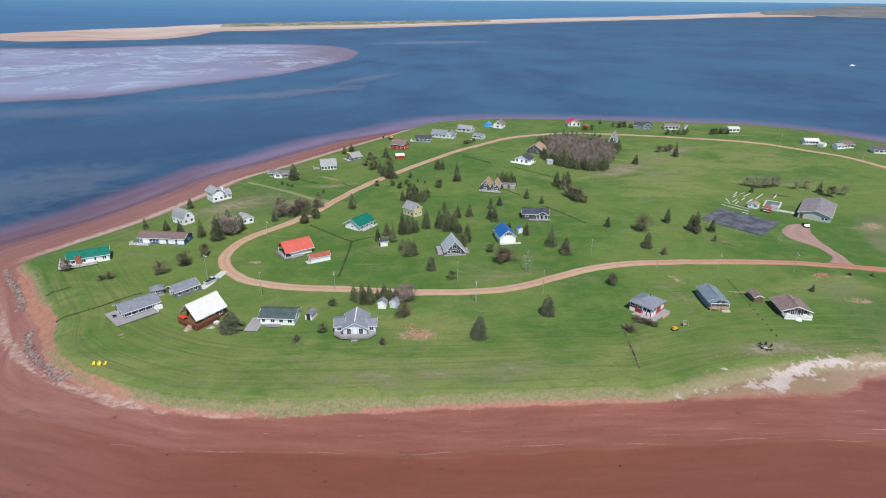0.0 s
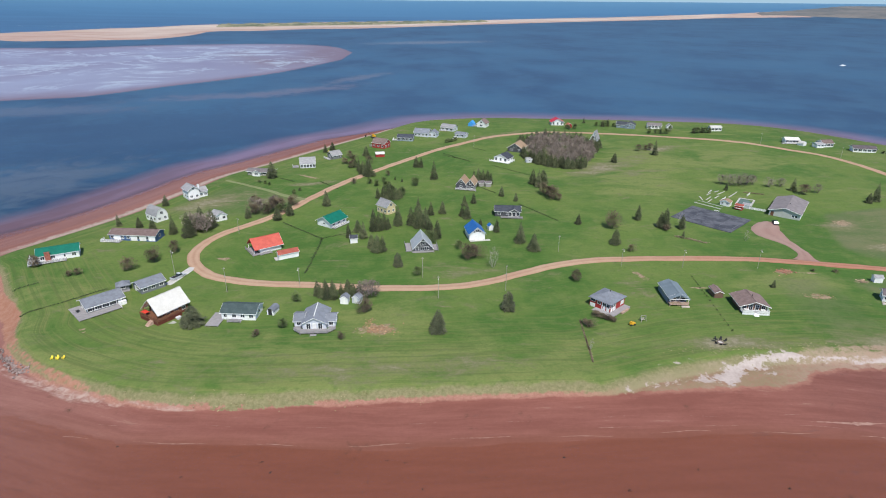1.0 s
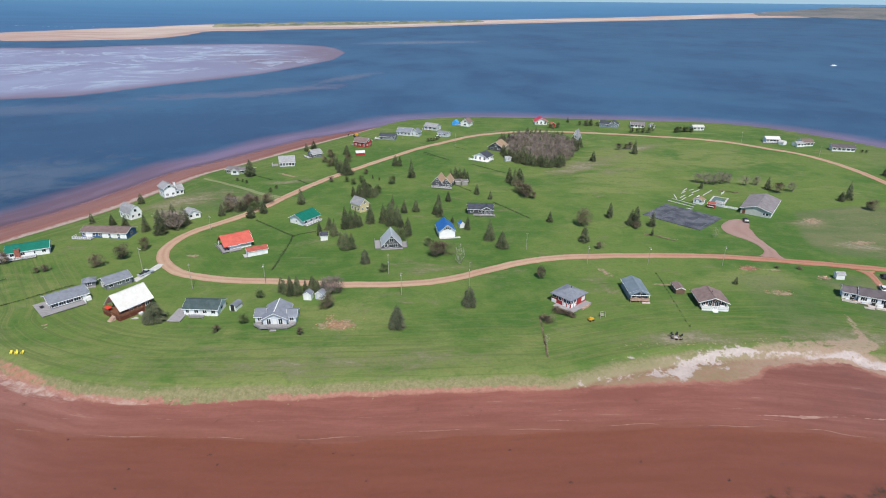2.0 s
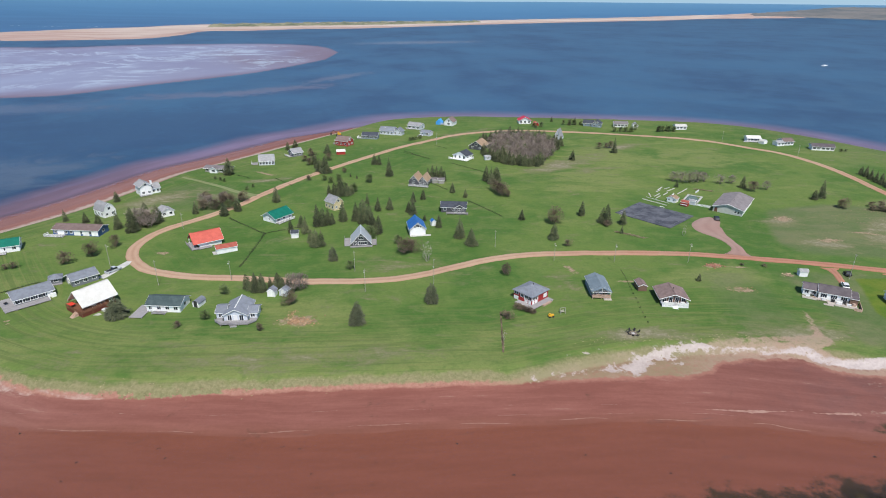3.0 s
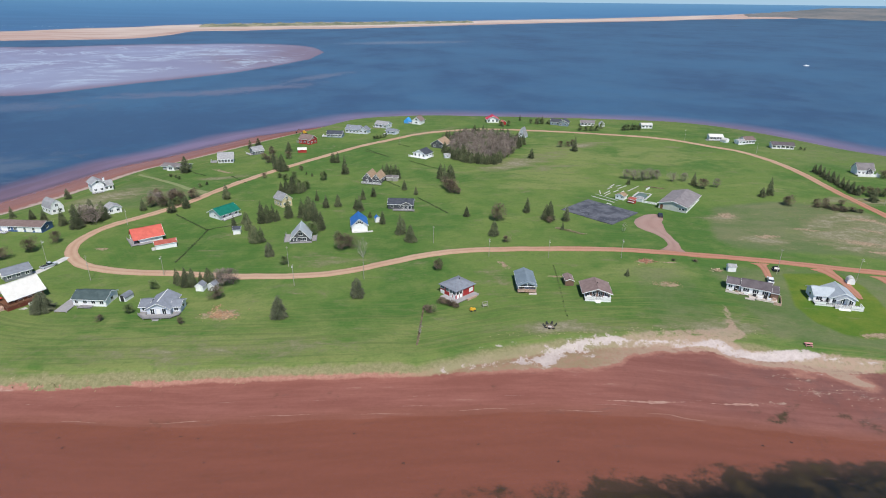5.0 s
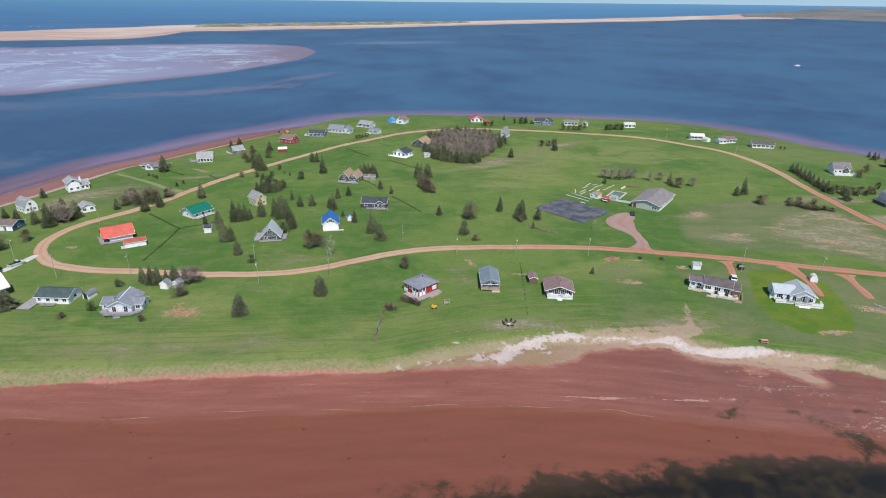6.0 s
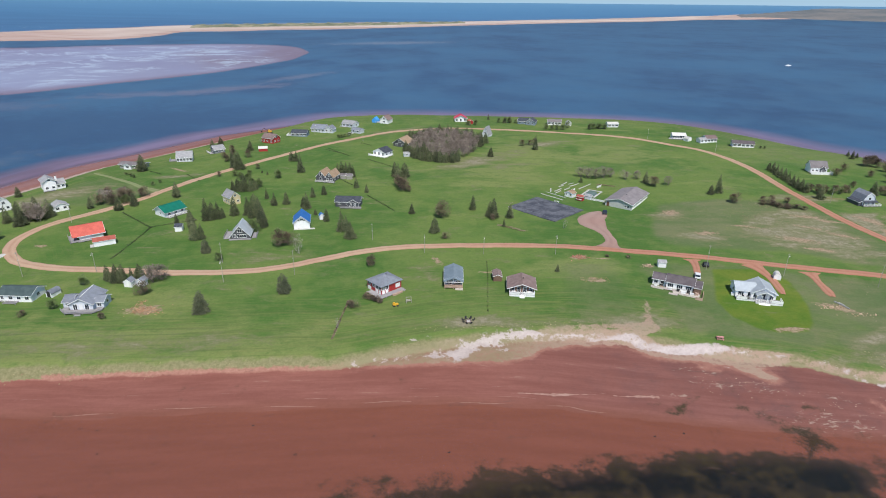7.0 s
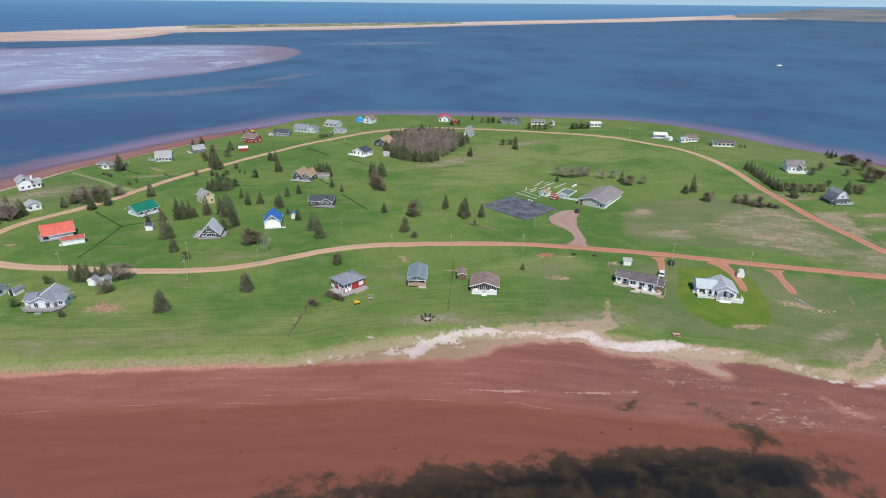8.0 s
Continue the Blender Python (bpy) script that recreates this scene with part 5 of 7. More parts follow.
body(h, 3.4, 5.9, 1.4, 6.2, 2.5, 3.6, "x", "pale_grey", "grey", wins="f1 r1", over=0.35)
door(h, "f", 0, 0)
deck(h, -3.9, 3.9, -2.4, -0.05, 0.6, "f", WOOD, WOOD)
for s, far in ((-1, 1.55), (1, 1.35)):
    bm = bmesh.new()
    slab(bm, [(s * 3.92, -2.4, 0.6), (s * 6.0, -0.4, 0.6), (s * 6.0, far, 0.6), (s * 3.92, far, 0.6)], 0.14)
    part("deck", bm, WOOD, h)
    bm = bmesh.new()
    for z0, z1 in ((0.72, 0.8), (1.5, 1.58)):
        slab(bm, [(s * 3.9, -2.4, z1), (s * 5.98, -0.4, z1), (s * 6.04, -0.45, z1), (s * 3.96, -2.46, z1)], z1 - z0)
    for k in range(11):
        x, y = 3.95 + k * 0.2, -2.38 + k * 0.195
        box(bm, s * x - 0.03, s * x + 0.03, y - 0.03, y + 0.03, 0.6, 1.55)
    part("railing", bm, WOOD, h)
part("ridge_vent", boxed((-0.14, 0.14, 0.4, 8.9, 4.76, 4.88)), TRIM, h, "pale ridge strip")
steps(h, 0, -2.6, 0.6, 1.8, "f")
for x, y, rot, col in ((-19, 162.5, -6, "white"), (-15.4, 162.9, -18, "pale_grey")):
    h = house("garden_shed", "small painted garden shed under the trees", x, y, rot, "shed", 0.85)
    body(h, -1.5, 1.5, 0, 2.8, 2.1, 3.1, "y", col, "grey", wins="", over=0.2)
    door(h, "f", 0, 0, 0.1, 0.8)
# along the near shore
h = house("cottage", "red cottage with a grey hipped roof and tall white windows", 66.7, 161.3, 43)
body(h, -4.1, 4.1, 0, 7.4, 3.5, 5.2, "x", "red", "grey", "hip", 0.45, "")
for side, at, us in (("f", 0.0, (-3.3, -1.95)), ("l", -4.1, (0.8, 2.15))):
    for u in us:
        window(h, side, u, at, 2.5, 1.1, 1.25, 1)
        panel = part("wall_panel", boxed((-0.5, 0.5, -0.07, 0.0, 0.3, 1.6)), TRIM, h, "white boarded panel under the window")
        panel.matrix_basis = pose(*((u, at) if side == "f" else (at, u)), 0, 0, 0, 0 if side == "f" else -90)
part("blind", boxed((1.7, 3.5, -0.07, 0, 1.0, 2.5)), TRIM, h, "white shuttered window")
window(h, "l", 4.0, -4.1, 2.5, 1.0, 1.0, 1)
window(h, "l", 6.3, -4.1, 2.7, 1.5, 0.9, 1)
for side, u, at in (("f", -1.15, 0.0), ("l", 2.95, -4.1)):
    board = part("corner_board", boxed((-0.07, 0.07, -0.09, 0.0, 0.1, 3.4)), TRIM, h)
    board.matrix_basis = pose(*((u, at) if side == "f" else (at, u)), 0, 0, 0, 0 if side == "f" else -90)
deck(h, -6.4, 4.1, -2.2, -0.05, 0.4)
deck(h, -6.4, -4.15, -0.05, 5.0, 0.4)
steps(h, 3.0, -2.2, 0.4, 1.6, "f")
part("planter", boxed((-1.6, 2.4, -2.9, -2.25, -0.3, 0.55)), CEDAR, h, "long cedar planter box")
vent(h, 0.6, 3.4, 5.2)
part("garage_door", boxed((-4.16, -4.1, 5.4, 7.2, 0.1, 1.5)), TRIM, h)
h = house("cottage", "long steel-blue cottage with a ribbed metal roof and porch", 86.9, 163.8, -1, "house", 0.96)
body(h, -3.1, 3.1, 1.6, 11.6, 2.7, 4.1, "y", "steel", "steel", wins="f2w", over=0.35)
deck(h, -3.1, 3.1, -0.6, 1.55, 0.7, "f", CEDAR, CEDAR)
part("rail_panel", boxed((-3.05, -0.6, -0.56, -0.5, 0.75, 1.6), (0.5, 3.05, -0.56, -0.5, 0.75, 1.6)), CEDAR, h)
window(h, "f", 0.0, 1.6, 3.25, 2.6, 0.6, 2)
bm = bmesh.new()
for s in (-1, 1):
    slab(bm, [(s * 3.45, -0.4, 2.63), (0, -0.4, 4.26), (0, 1.2, 4.26), (s * 3.45, 1.2, 2.63)], 0.15)
part("porch_roof", bm, ROOFS["steel"], h)
part("porch_posts", boxed((-3.05, -2.9, -0.4, -0.25, 0.7, 2.7), (2.9, 3.05, -0.4, -0.25, 0.7, 2.7), (-0.07, 0.07, -0.4, -0.25, 2.6, 4.0), (-3.1, 3.1, -0.42, -0.27, 2.5, 2.7)), TRIM, h)
part("step_block", boxed((0.6, 3.2, -1.4, -0.65, -0.4, 0.35)), CREAM_STONE, h)
h = house("garden_shed", "narrow brown garden shed", 101.9, 169.2, 0, "shed", 0.88)
body(h, -1.6, 1.6, 0, 5.4, 2.0, 2.7, "y", "brown", "brown", over=0.2)
door(h, "f", 0, 0, 0.1, 1.6, WALLS["brown"])
h = house("cottage", "brown cottage with a white railed deck", 108.9, 160.3, -5, "house", 0.92)
body(h, -4.2, 4.2, 0, 7.6, 2.5, 4.0, "y", "brown", "brown", wins="f4t", over=1.1)
deck(h, -4.4, 4.4, -2.4, -0.05, 0.7, "flr", WOOD, TRIM)
part("skirting", boxed((-4.4, 4.4, -2.46, -2.4, -0.3, 0.6)), TRIM, h)
part("rail_panel", boxed((-4.36, -0.9, -2.42, -2.36, 0.72, 1.5), (0.9, 4.36, -2.42, -2.36, 0.72, 1.5)), TRIM, h, "white boarded railing")
steps(h, 0, -2.45, 0.7, 1.7, "f", TRIM)
for x in (-2.9, 2.6):
    part("deck_table", boxed((x - 0.7, x + 0.7, -1.7, -0.8, 1.38, 1.45), (x - 0.08, x + 0.08, -1.3, -1.2, 0.7, 1.38)), TRIM, h)
vent(h, 0.5, 4, 3.9)
h = house("bungalow", "long white bungalow with dark taupe shingles and a stone terrace", 159.3, 162.8, -26, "house", 0.92)
body(h, -7.6, -3.2, 1.0, 6.0, 2.6, 3.9, "x", "white", "dark_taupe", wins="f2 l1")
body(h, -2.9, 6.2, 0, 6.4, 2.7, 4.3, "x", "white", "dark_taupe", wins="f3w")
body(h, 6.4, 8.8, -0.6, 4.6, 2.4, 2.9, "x", "brown", "dark_taupe", "shed", 0.2)
door(h, "f", 0.1, 0)
door(h, "f", -4.6, 1.0, material=BLACK)
part("link_wall", boxed((-3.2, -2.9, 1.4, 5.4, -0.5, 3.0)), WALLS["dark_grey"], h)
deck(h, -7.8, -0.2, -1.6, -0.05, 0.35, "", CREAM_STONE)
deck(h, -0.2, 8.6, -3.4, -0.65, 0.3, "", CREAM_STONE)
part("step_block", boxed((-1.4, 1.6, -4.6, -3.45, -0.4, 0.25)), CREAM_STONE, h)
part("low_wall", boxed((-7.8, -3.4, -1.85, -1.62, -0.3, 0.75), (2.0, 8.6, -3.65, -3.42, -0.3, 0.7)), CREAM_STONE, h)
part("side_fence", boxed((9.6, 9.75, -4.6, 1.8, -0.3, 0.9), (7.4, 9.6, -4.75, -4.6, -0.3, 0.9)), CEDAR, h)
for u, v, w_, z_, m_ in ((-6.2, -1.0, 0.5, 0.9, TRIM), (-4.2, -0.9, 0.4, 0.8, CEDAR), (-1.2, -1.0, 0.6, 1.0, TRIM), (1.4, -1.3, 0.5, 1.1, BLACK), (3.2, -2.2, 0.8, 1.05, TRIM), (4.8, -1.4, 0.5, 1.3, BLACK), (6.0, -2.4, 0.6, 0.95, TRIM), (7.6, -1.6, 0.5, 1.1, CEDAR)):
    part("terrace_planter", boxed((u - w_, u + w_, v - 0.35, v + 0.35, 0.31, z_), (u - w_ - 0.06, u + w_ + 0.06, v - 0.41, v + 0.41, z_, z_ + 0.06)), m_, h)
h = house("garden_shed", "small white shed beside the road", 161.4, 180.3, -8, "shed", 0.85)
body(h, -1.6, 1.6, 0, 2.4, 2.1, 2.8, "x", "white", "pale", wins="", over=0.15)
h = house("house", "white house with a light blue metal roof and white decks", 182.9, 156.4, -12, "house", 0.9)
body(h, -6.4, 0.2, 1.0, 8.4, 2.7, 4.4, "x", "white", "light", wins="f2w l1")
body(h, -1.6, 6.6, 0.0, 8.8, 2.7, 4.75, "y", "white", "light", wins="f3t r2", over=0.5)
bm = bmesh.new()
for s in (-1, 1):
    slab(bm, [(2.5 + s * 2.9, -1.9, 2.55), (2.5, -1.9, 3.9), (2.5, 0.2, 3.9), (2.5 + s * 2.9, 0.2, 2.55)], 0.14)
part("porch_roof", bm, ROOFS["light"], h)
bm = bmesh.new()
for s in (-1, 1):
    slab(bm, [(2.5 + s * 2.95, -1.98, 2.55), (2.5, -1.98, 3.93), (2.5, -1.92, 3.93), (2.5 + s * 2.95, -1.92, 2.55)], 0.24)
part("porch_fascia", bm, TRIM, h)
for x in (-0.2, 1.6, 3.4, 5.2):
    part("porch_post", boxed((x - 0.08, x + 0.08, -1.8, -1.64, 0.5, 2.6)), TRIM, h)
deck(h, -6.6, -0.6, -1.6, 0.95, 0.5, "fl", WOOD, TRIM)
deck(h, -0.6, 8.2, -3.0, -0.05, 0.5, "fr", WOOD, TRIM)
part("skirting", boxed((-6.6, -0.6, -1.66, -1.6, -0.4, 0.4)), TRIM, h)
part("skirting", boxed((-0.6, 8.2, -3.06, -3.0, -0.4, 0.4)), TRIM, h)
part("rail_panel", boxed((-6.5, -3.2, -1.58, -1.53, 0.55, 1.35)), TRIM, h)
part("rail_panel", boxed((4.6, 8.1, -2.98, -2.93, 0.55, 1.35)), TRIM, h)
steps(h, 2.2, -3.05, 0.5, 3.6, "f", TRIM)
part("propane_tank", boxed((-7.6, -6.7, 1.6, 2.4, -0.2, 1.0)), TRIM, h)
part("patio_chair", boxed((-4.6, -3.9, -0.9, -0.2, 0.5, 0.95), (-4.6, -3.9, -0.25, -0.15, 0.95, 1.5)), BLACK, h)
part("patio_chair", boxed((-2.8, -2.1, -0.9, -0.2, 0.5, 0.95), (-2.8, -2.1, -0.25, -0.15, 0.95, 1.5)), BLACK, h)
h = house("barrel_shed", "white round-topped storage shed", 197.8, 171.2, -20, "shed", 0.8)
body(h, -1.4, 1.4, 0, 3.2, 0.9, 2.4, "y", "white", "white", "arch", 0.05)
# inside the loop and behind it
h = house("house", "white barn-roofed house with a pale grey roof", -113.4, 236.8, -34, "house", 0.84)
body(h, -4.6, 4.6, 0, 6.4, 3.0, 6.6, "x", "white", "pale", "gambrel", 0.3, "f3 r2", high="r")
h = house("house", "white two-storey house with blue eaves and a side wing", -105.2, 267.4, 42, "house", 0.92)
body(h, -4.6, 1.2, 0, 8, 5.0, 6.8, "y", "white", "pale", wins="f2 l3", over=0.6, high="f")
body(h, 1.2, 5.4, 0.6, 6, 2.9, 4.9, "x", "white", "pale", wins="f2")
chimney(h, 2.0, 3.3, 4.2, 6.4, 0.9, 0.9, TRIM)
deck(h, -5.2, 0.0, -1.8, -0.05, 0.4, "f")
h = house("bungalow", "long blue bungalow with white panels and a mauve roof", -110.4, 213.8, -4, "house", 0.96)
body(h, -9.8, 9.8, 0, 7, 2.7, 4.0, "x", "blue", "brown", wins="r1")
for u in (-8.6, -4.2, -1.8, 2.4, 6.3):
    window(h, "f", u, 0, 1.55, 1.0, 1.1, 1)
for u in (-6.4, 0.6, 4.4, 8.2):
    part("wall_panel", boxed((u - 1.4, u + 1.4, -0.05, 0, 0.1, 2.5)), TRIM, h)
deck(h, -12, -4, -3, -0.1, 0.4, "fl")
h = house("cottage", "small white cottage among dark spruces", -83.2, 235.9, 44)
body(h, -2.8, 2.8, 0, 5.6, 2.6, 4.1, "y", "white", "pale", wins="f2 l2")
h = house("cottage", "white cottage with a steep bright red metal roof", -53.5, 204.6, 36)
body(h, -4.0, 4.2, 0, 7.0, 2.6, 5.6, "x", "white", "red", wins="l2t", over=0.9, high="l")
bm = bmesh.new()
for s in (-1, 1):
    slab(bm, [(-6.4, 3.5 + s * 4.25, 2.2), (-6.4, 3.5, 5.86), (-4.7, 3.5, 5.86), (-4.7, 3.5 + s * 4.25, 2.2)], 0.2)
part("porch_roof", bm, ROOFS["red"], h)
for y in (0.2, 6.8):
    part("porch_post", boxed((-6.2, -6.05, y - 0.08, y + 0.08, 0.4, 2.6)), TRIM, h)
deck(h, -7.4, -4.65, -1.6, 7.2, 0.4, "l", WOOD, WOOD)
deck(h, -4.65, 0, -2.2, -0.05, 0.4, "", WOOD)
h = house("outbuilding", "low white outbuilding with a rust-red roof", -44.9, 198.2, 30, "shed")
body(h, -3.7, 3.7, 0, 3.2, 2.2, 3.2, "x", "white", "rust", wins="", over=0.25)
deck(h, -5.0, -3.75, 0, 3, 0.15, "", CONCRETE)
h = house("cottage", "white cottage with a teal metal roof and porch", -38, 231, -33)
body(h, -3.9, 3.9, 0, 9.4, 2.6, 4.9, "y", "white", "teal", wins="f1s r3", over=0.7)
deck(h, 3.95, 6.0, 0, 9, 0.4, "r")
h = house("garden_shed", "tiny white shed with a dark roof", -23, 213, 10, "shed")
body(h, -1.4, 1.4, 0, 2.8, 2.2, 3.2, "x", "white", "slate", over=0.2)
h = house("house", "cream house with pale grey shingles behind spruces", -15.4, 248.8, -44, "house", 0.84)
body(h, -4.2, 3.8, 0, 6.2, 3.8, 6.4, "x", "cream", "pale", wins="f3 r2", high="r")
h = house("chalet", "grey A-frame chalet with a pale metal roof and side decks", 4.4, 204.8, 8)
body(h, -3.7, 3.7, 0, 8.4, 1.6, 6.0, "y", "dark_grey", "silver", wins="", over=0.5, high="")
window(h, "f", 0, 0, 3.8, 1.5, 1.4, 1)
window(h, "f", 0.6, 0, 1.4, 3.2, 1.3, 3)
window(h, "f", -2.2, 0, 1.5, 1.0, 1.3, 1)
deck(h, -6.4, -4.2, 0.2, 8.4, 0.4, "l", WOOD, WOOD)
deck(h, 4.2, 6.0, 0.2, 6, 0.4, "r", WOOD, WOOD)
deck(h, -4.2, 4.2, -1.4, -0.05, 0.35, "", WOOD)
h = house("cottage", "white cottage with a bright blue metal roof", 25.7, 217.4, 10)
body(h, -3.2, 3.2, 0, 8.6, 3.1, 6.0, "y", "white", "blue", over=0.5)
window(h, "f", 0, 0, 4.3, 1.3, 0.9, 1)
for u in (-1.1, 1.1):
    window(h, "f", u, 0, 3.9, 0.6, 0.6, 0)
part("garage_door", boxed((-1.8, 1.8, -0.06, 0, 0.05, 2.2)), TRIM, h)
deck(h, -3.2, 5.2, -1.4, -0.05, 0.15, "", CONCRETE)
h = house("garden_shed", "small white shed with a blue roof", 32.1, 227.8, 20, "shed")
body(h, -1.0, 1.0, 0, 2.2, 2.0, 2.9, "y", "white", "blue", over=0.15)
h = house("bungalow", "dark grey bungalow with white windows and a long deck", 40.5, 243.9, -4)
body(h, -5.6, 5.6, 1.2, 7.2, 2.6, 4.4, "x", "dark_grey", "slate", wins="f3 l1")
body(h, 0.2, 5.4, 0, 4.4, 2.7, 4.2, "y", "dark_grey", "slate", wins="f3t", over=0.35)
deck(h, -3.0, 6.6, -2.0, -0.05, 0.5, "f", WOOD, WOOD)
h = house("house", "grey house with twin gables and tan shingles", 23.1, 285.2, -14, "house", 0.96)
body(h, -4.9, 0.4, 0, 8.6, 2.9, 6.0, "y", "dark_grey", "tan", wins="f1", high="f")
body(h, 0.4, 4.9, 0, 8.6, 2.9, 5.8, "y", "dark_grey", "tan", wins="f2 r2", high="f")
deck(h, -4.9, 6.0, -2.0, -0.05, 0.5, "f", WOOD, TRIM)
for x, y in ((31.9, 290.6), (35.2, 289.8)):
    h = house("garden_shed", "small grey shed behind the house", x, y, 12, "shed")
    body(h, -1.5, 1.5, 0, 2.4, 2.1, 3.0, "x", "beige", "taupe", over=0.2)
h = house("cottage", "white cottage with a grey roof and wide deck", 45.9, 340.2, -32)
body(h, -4.4, 4.4, 0, 7.6, 2.7, 5.0, "y", "white", "slate", wins="f3t r2", over=0.5)
deck(h, -6.2, 6.2, -2.6, -0.05, 0.5, "f", TRIM, TRIM)
deck(h, 4.45, 6.2, -0.05, 6.0, 0.5, "r", TRIM, TRIM)
h = house("cottage", "grey cottage with a tan shingle roof", 56.9, 364.5, -24, "house", 1.2)
body(h, -3.8, 3.8, 0, 8.4, 2.8, 6.0, "y", "dark_grey", "tan", wins="f2 r2", high="f", over=0.6)
h = house("garden_shed", "small pale grey shed", 62.8, 339.8, 15, "shed")
body(h, -1.8, 1.8, 0, 2.4, 2.1, 3.0, "x", "pale_grey", "pale", wins="f1s", over=0.2)
h = house("house", "pale grey house with a grey shingle roof", -2.5, 407.6, -16)
body(h, -6.4, 4.0, 0, 8, 3.0, 5.4, "x", "pale_grey", "grey", wins="f4")
body(h, 3.6, 9.6, 1, 7, 2.8, 5.0, "y", "pale_grey", "grey", wins="f2")
h = house("cottage", "pale grey cottage near the far shore", 14.5, 427.8, -28)
body(h, -5.2, 5.2, 0, 7, 2.8, 4.8, "x", "pale_grey", "pale", wins="f3w r1")
deck(h, -5.5, 0, -2, -0.05, 0.4, "f")
h = house("garage", "low pale grey garage", 23.3, 405.7, -30, "garage")
body(h, -3.8, 3.8, 0, 5, 2.4, 3.8, "x", "pale_grey", "grey", wins="f2")
h = house("cottage", "white cottage with a brown roof", 38.5, 441.5, -22)
body(h, -1.6, 5.2, 0, 8, 3.0, 6.2, "y", "white", "brown", wins="f1w", high="f")
deck(h, -5.5, -1.7, 0.5, 6.5, 0.4, "f")
t_ = thing("tarpaulin_shelter", "bright blue tarpaulin shelter beside the cottage", "shelter", 32.6, 444.6, -22)
bm = bmesh.new()
prism(bm, [(-2.2, -0.4), (-2.2, 2.0), (0, 4.2), (2.2, 2.0), (2.2, -0.4)], 0, 4.5, "y")
part("tarpaulin", bm, BLUE_TARP, t_)
h = house("cottage", "white cottage with a crimson metal roof", 98.9, 449.9, 2)
body(h, -4.6, 4.6, 0, 7, 2.8, 5.4, "y", "white", "crimson", wins="f3t", over=0.7)
h = house("garden_shed", "small shed with a red roof among bushes", 106.5, 441, 25, "shed")
body(h, -1.8, 1.8, 0, 3, 2.2, 3.6, "y", "red", "rust", over=0.2)
h = house("chalet", "pale grey A-frame at the edge of the wood", 113.7, 395.6, -28, "house", 0.85)
body(h, -2.9, 2.9, 0, 8, 1.2, 7.2, "y", "pale_grey", "pale", wins="f1t", over=0.4, high="f")
h = house("cottage", "slate-blue cottage with white trim", 148, 442.4, -20)
body(h, -6.2, 1.4, 0.4, 7.4, 2.6, 4.6, "x", "steel", "slate", wins="f2")
body(h, 0.4, 7.4, -0.6, 7, 2.7, 5.0, "y", "steel", "slate", wins="f2", high="f")
h = house("bungalow", "white bungalow with a brown roof behind bushes", 169.9, 440.8, -8)
body(h, -5, 5, 0, 6.4, 2.6, 4.2, "x", "white", "taupe", wins="f4w")
h = house("garden_shed", "small white shed with a peaked roof", 180.3, 438.1, 0, "shed")
body(h, -1.9, 1.9, 0, 3.2, 2.6, 4.2, "y", "white", "pale", wins="f1s", over=0.2)
h = house("cottage", "low white cottage on open grass", 212, 431.3, 2)
body(h, -4, 4, 0, 5.5, 2.7, 3.8, "x", "white", "white", wins="f3w", over=0.3)
h = house("cottage", "low cottage with a flat grey roof behind a tree", -87.3, 307.8, -8)
body(h, -6.8, 6.8, 0, 6, 2.5, 3.4, "x", "beige", "taupe", wins="f5w", over=0.7)
body(h, -3.4, 1.0, -1.6, 2, 2.4, 3.6, "y", "white", "taupe", wins="f1w", over=0.4)
h = house("cottage", "grey-trimmed white cottage with a pale roof", -64.7, 324.4, 14)
body(h, -4.2, 4.2, 0, 6.8, 2.5, 5.9, "x", "pale_grey", "pale", wins="f5t l1", high="l", over=0.3)
deck(h, -8.4, -5.0, 1, 6, 0.4, "l")
h = house("cottage", "small grey cottage with a pale gabled roof", -51.6, 345.6, 40)
body(h, -3.2, 3.2, 0, 6, 2.5, 4.8, "x", "grey", "pale", wins="f2 l1", high="l")
deck(h, -5.8, -3.65, 0, 6, 0.4, "l")
h = house("barn", "dark red barn with a brown roof", -29.7, 372.4, -27)
body(h, -4.6, 4.6, 0, 7, 3.6, 6.2, "x", "red", "brown", wins="f3 r2", high="r")
deck(h, -7.5, -4.65, 1, 5, 0.4, "l", WOOD, WOOD)
h = house("garden_shed", "red shed with a white gabled roof", -26.1, 348.7, 14, "shed")
body(h, -2.6, 2.6, 0, 3.6, 2.0, 3.0, "x", "red", "white", wins="", over=0.15)
h = house("cottage", "low slate-blue cottage with a deck", -14.4, 392.6, -6)
body(h, -4.6, 6, 0, 6.4, 2.6, 4.4, "x", "steel", "slate", wins="f4w")
deck(h, -8, -4.7, 0, 5, 0.4, "lf")
h = house("cottage", "white cottage with a white metal roof and deck", 246.8, 393.8, -6)
body(h, -3.6, 5.0, 0, 6, 2.7, 4.0, "x", "white", "white", wins="f4w", over=0.5)
deck(h, -6.4, 7, -2.4, -0.05, 0.4, "f", WOOD, TRIM)
h = house("storage_tent", "white round-topped storage tent", 252.5, 387.5, 30, "shed")
body(h, -1.8, 1.8, 0, 4, 1.2, 3.0, "y", "white", "white", "arch", 0.05)
h = house("cottage", "white cottage with a faded red-brown roof", 263.6, 383.8, 8)
body(h, -1.0, 6.2, 0, 7, 2.8, 4.6, "x", "white", "brown", wins="f3w", high="r")
body(h, -6.4, -1.2, -1, 4, 2.4, 3.4, "x", "white", "pale", wins="f2")
h = house("bungalow", "white bungalow with a brown roof and low hedge", 280.4, 369.2, -14)
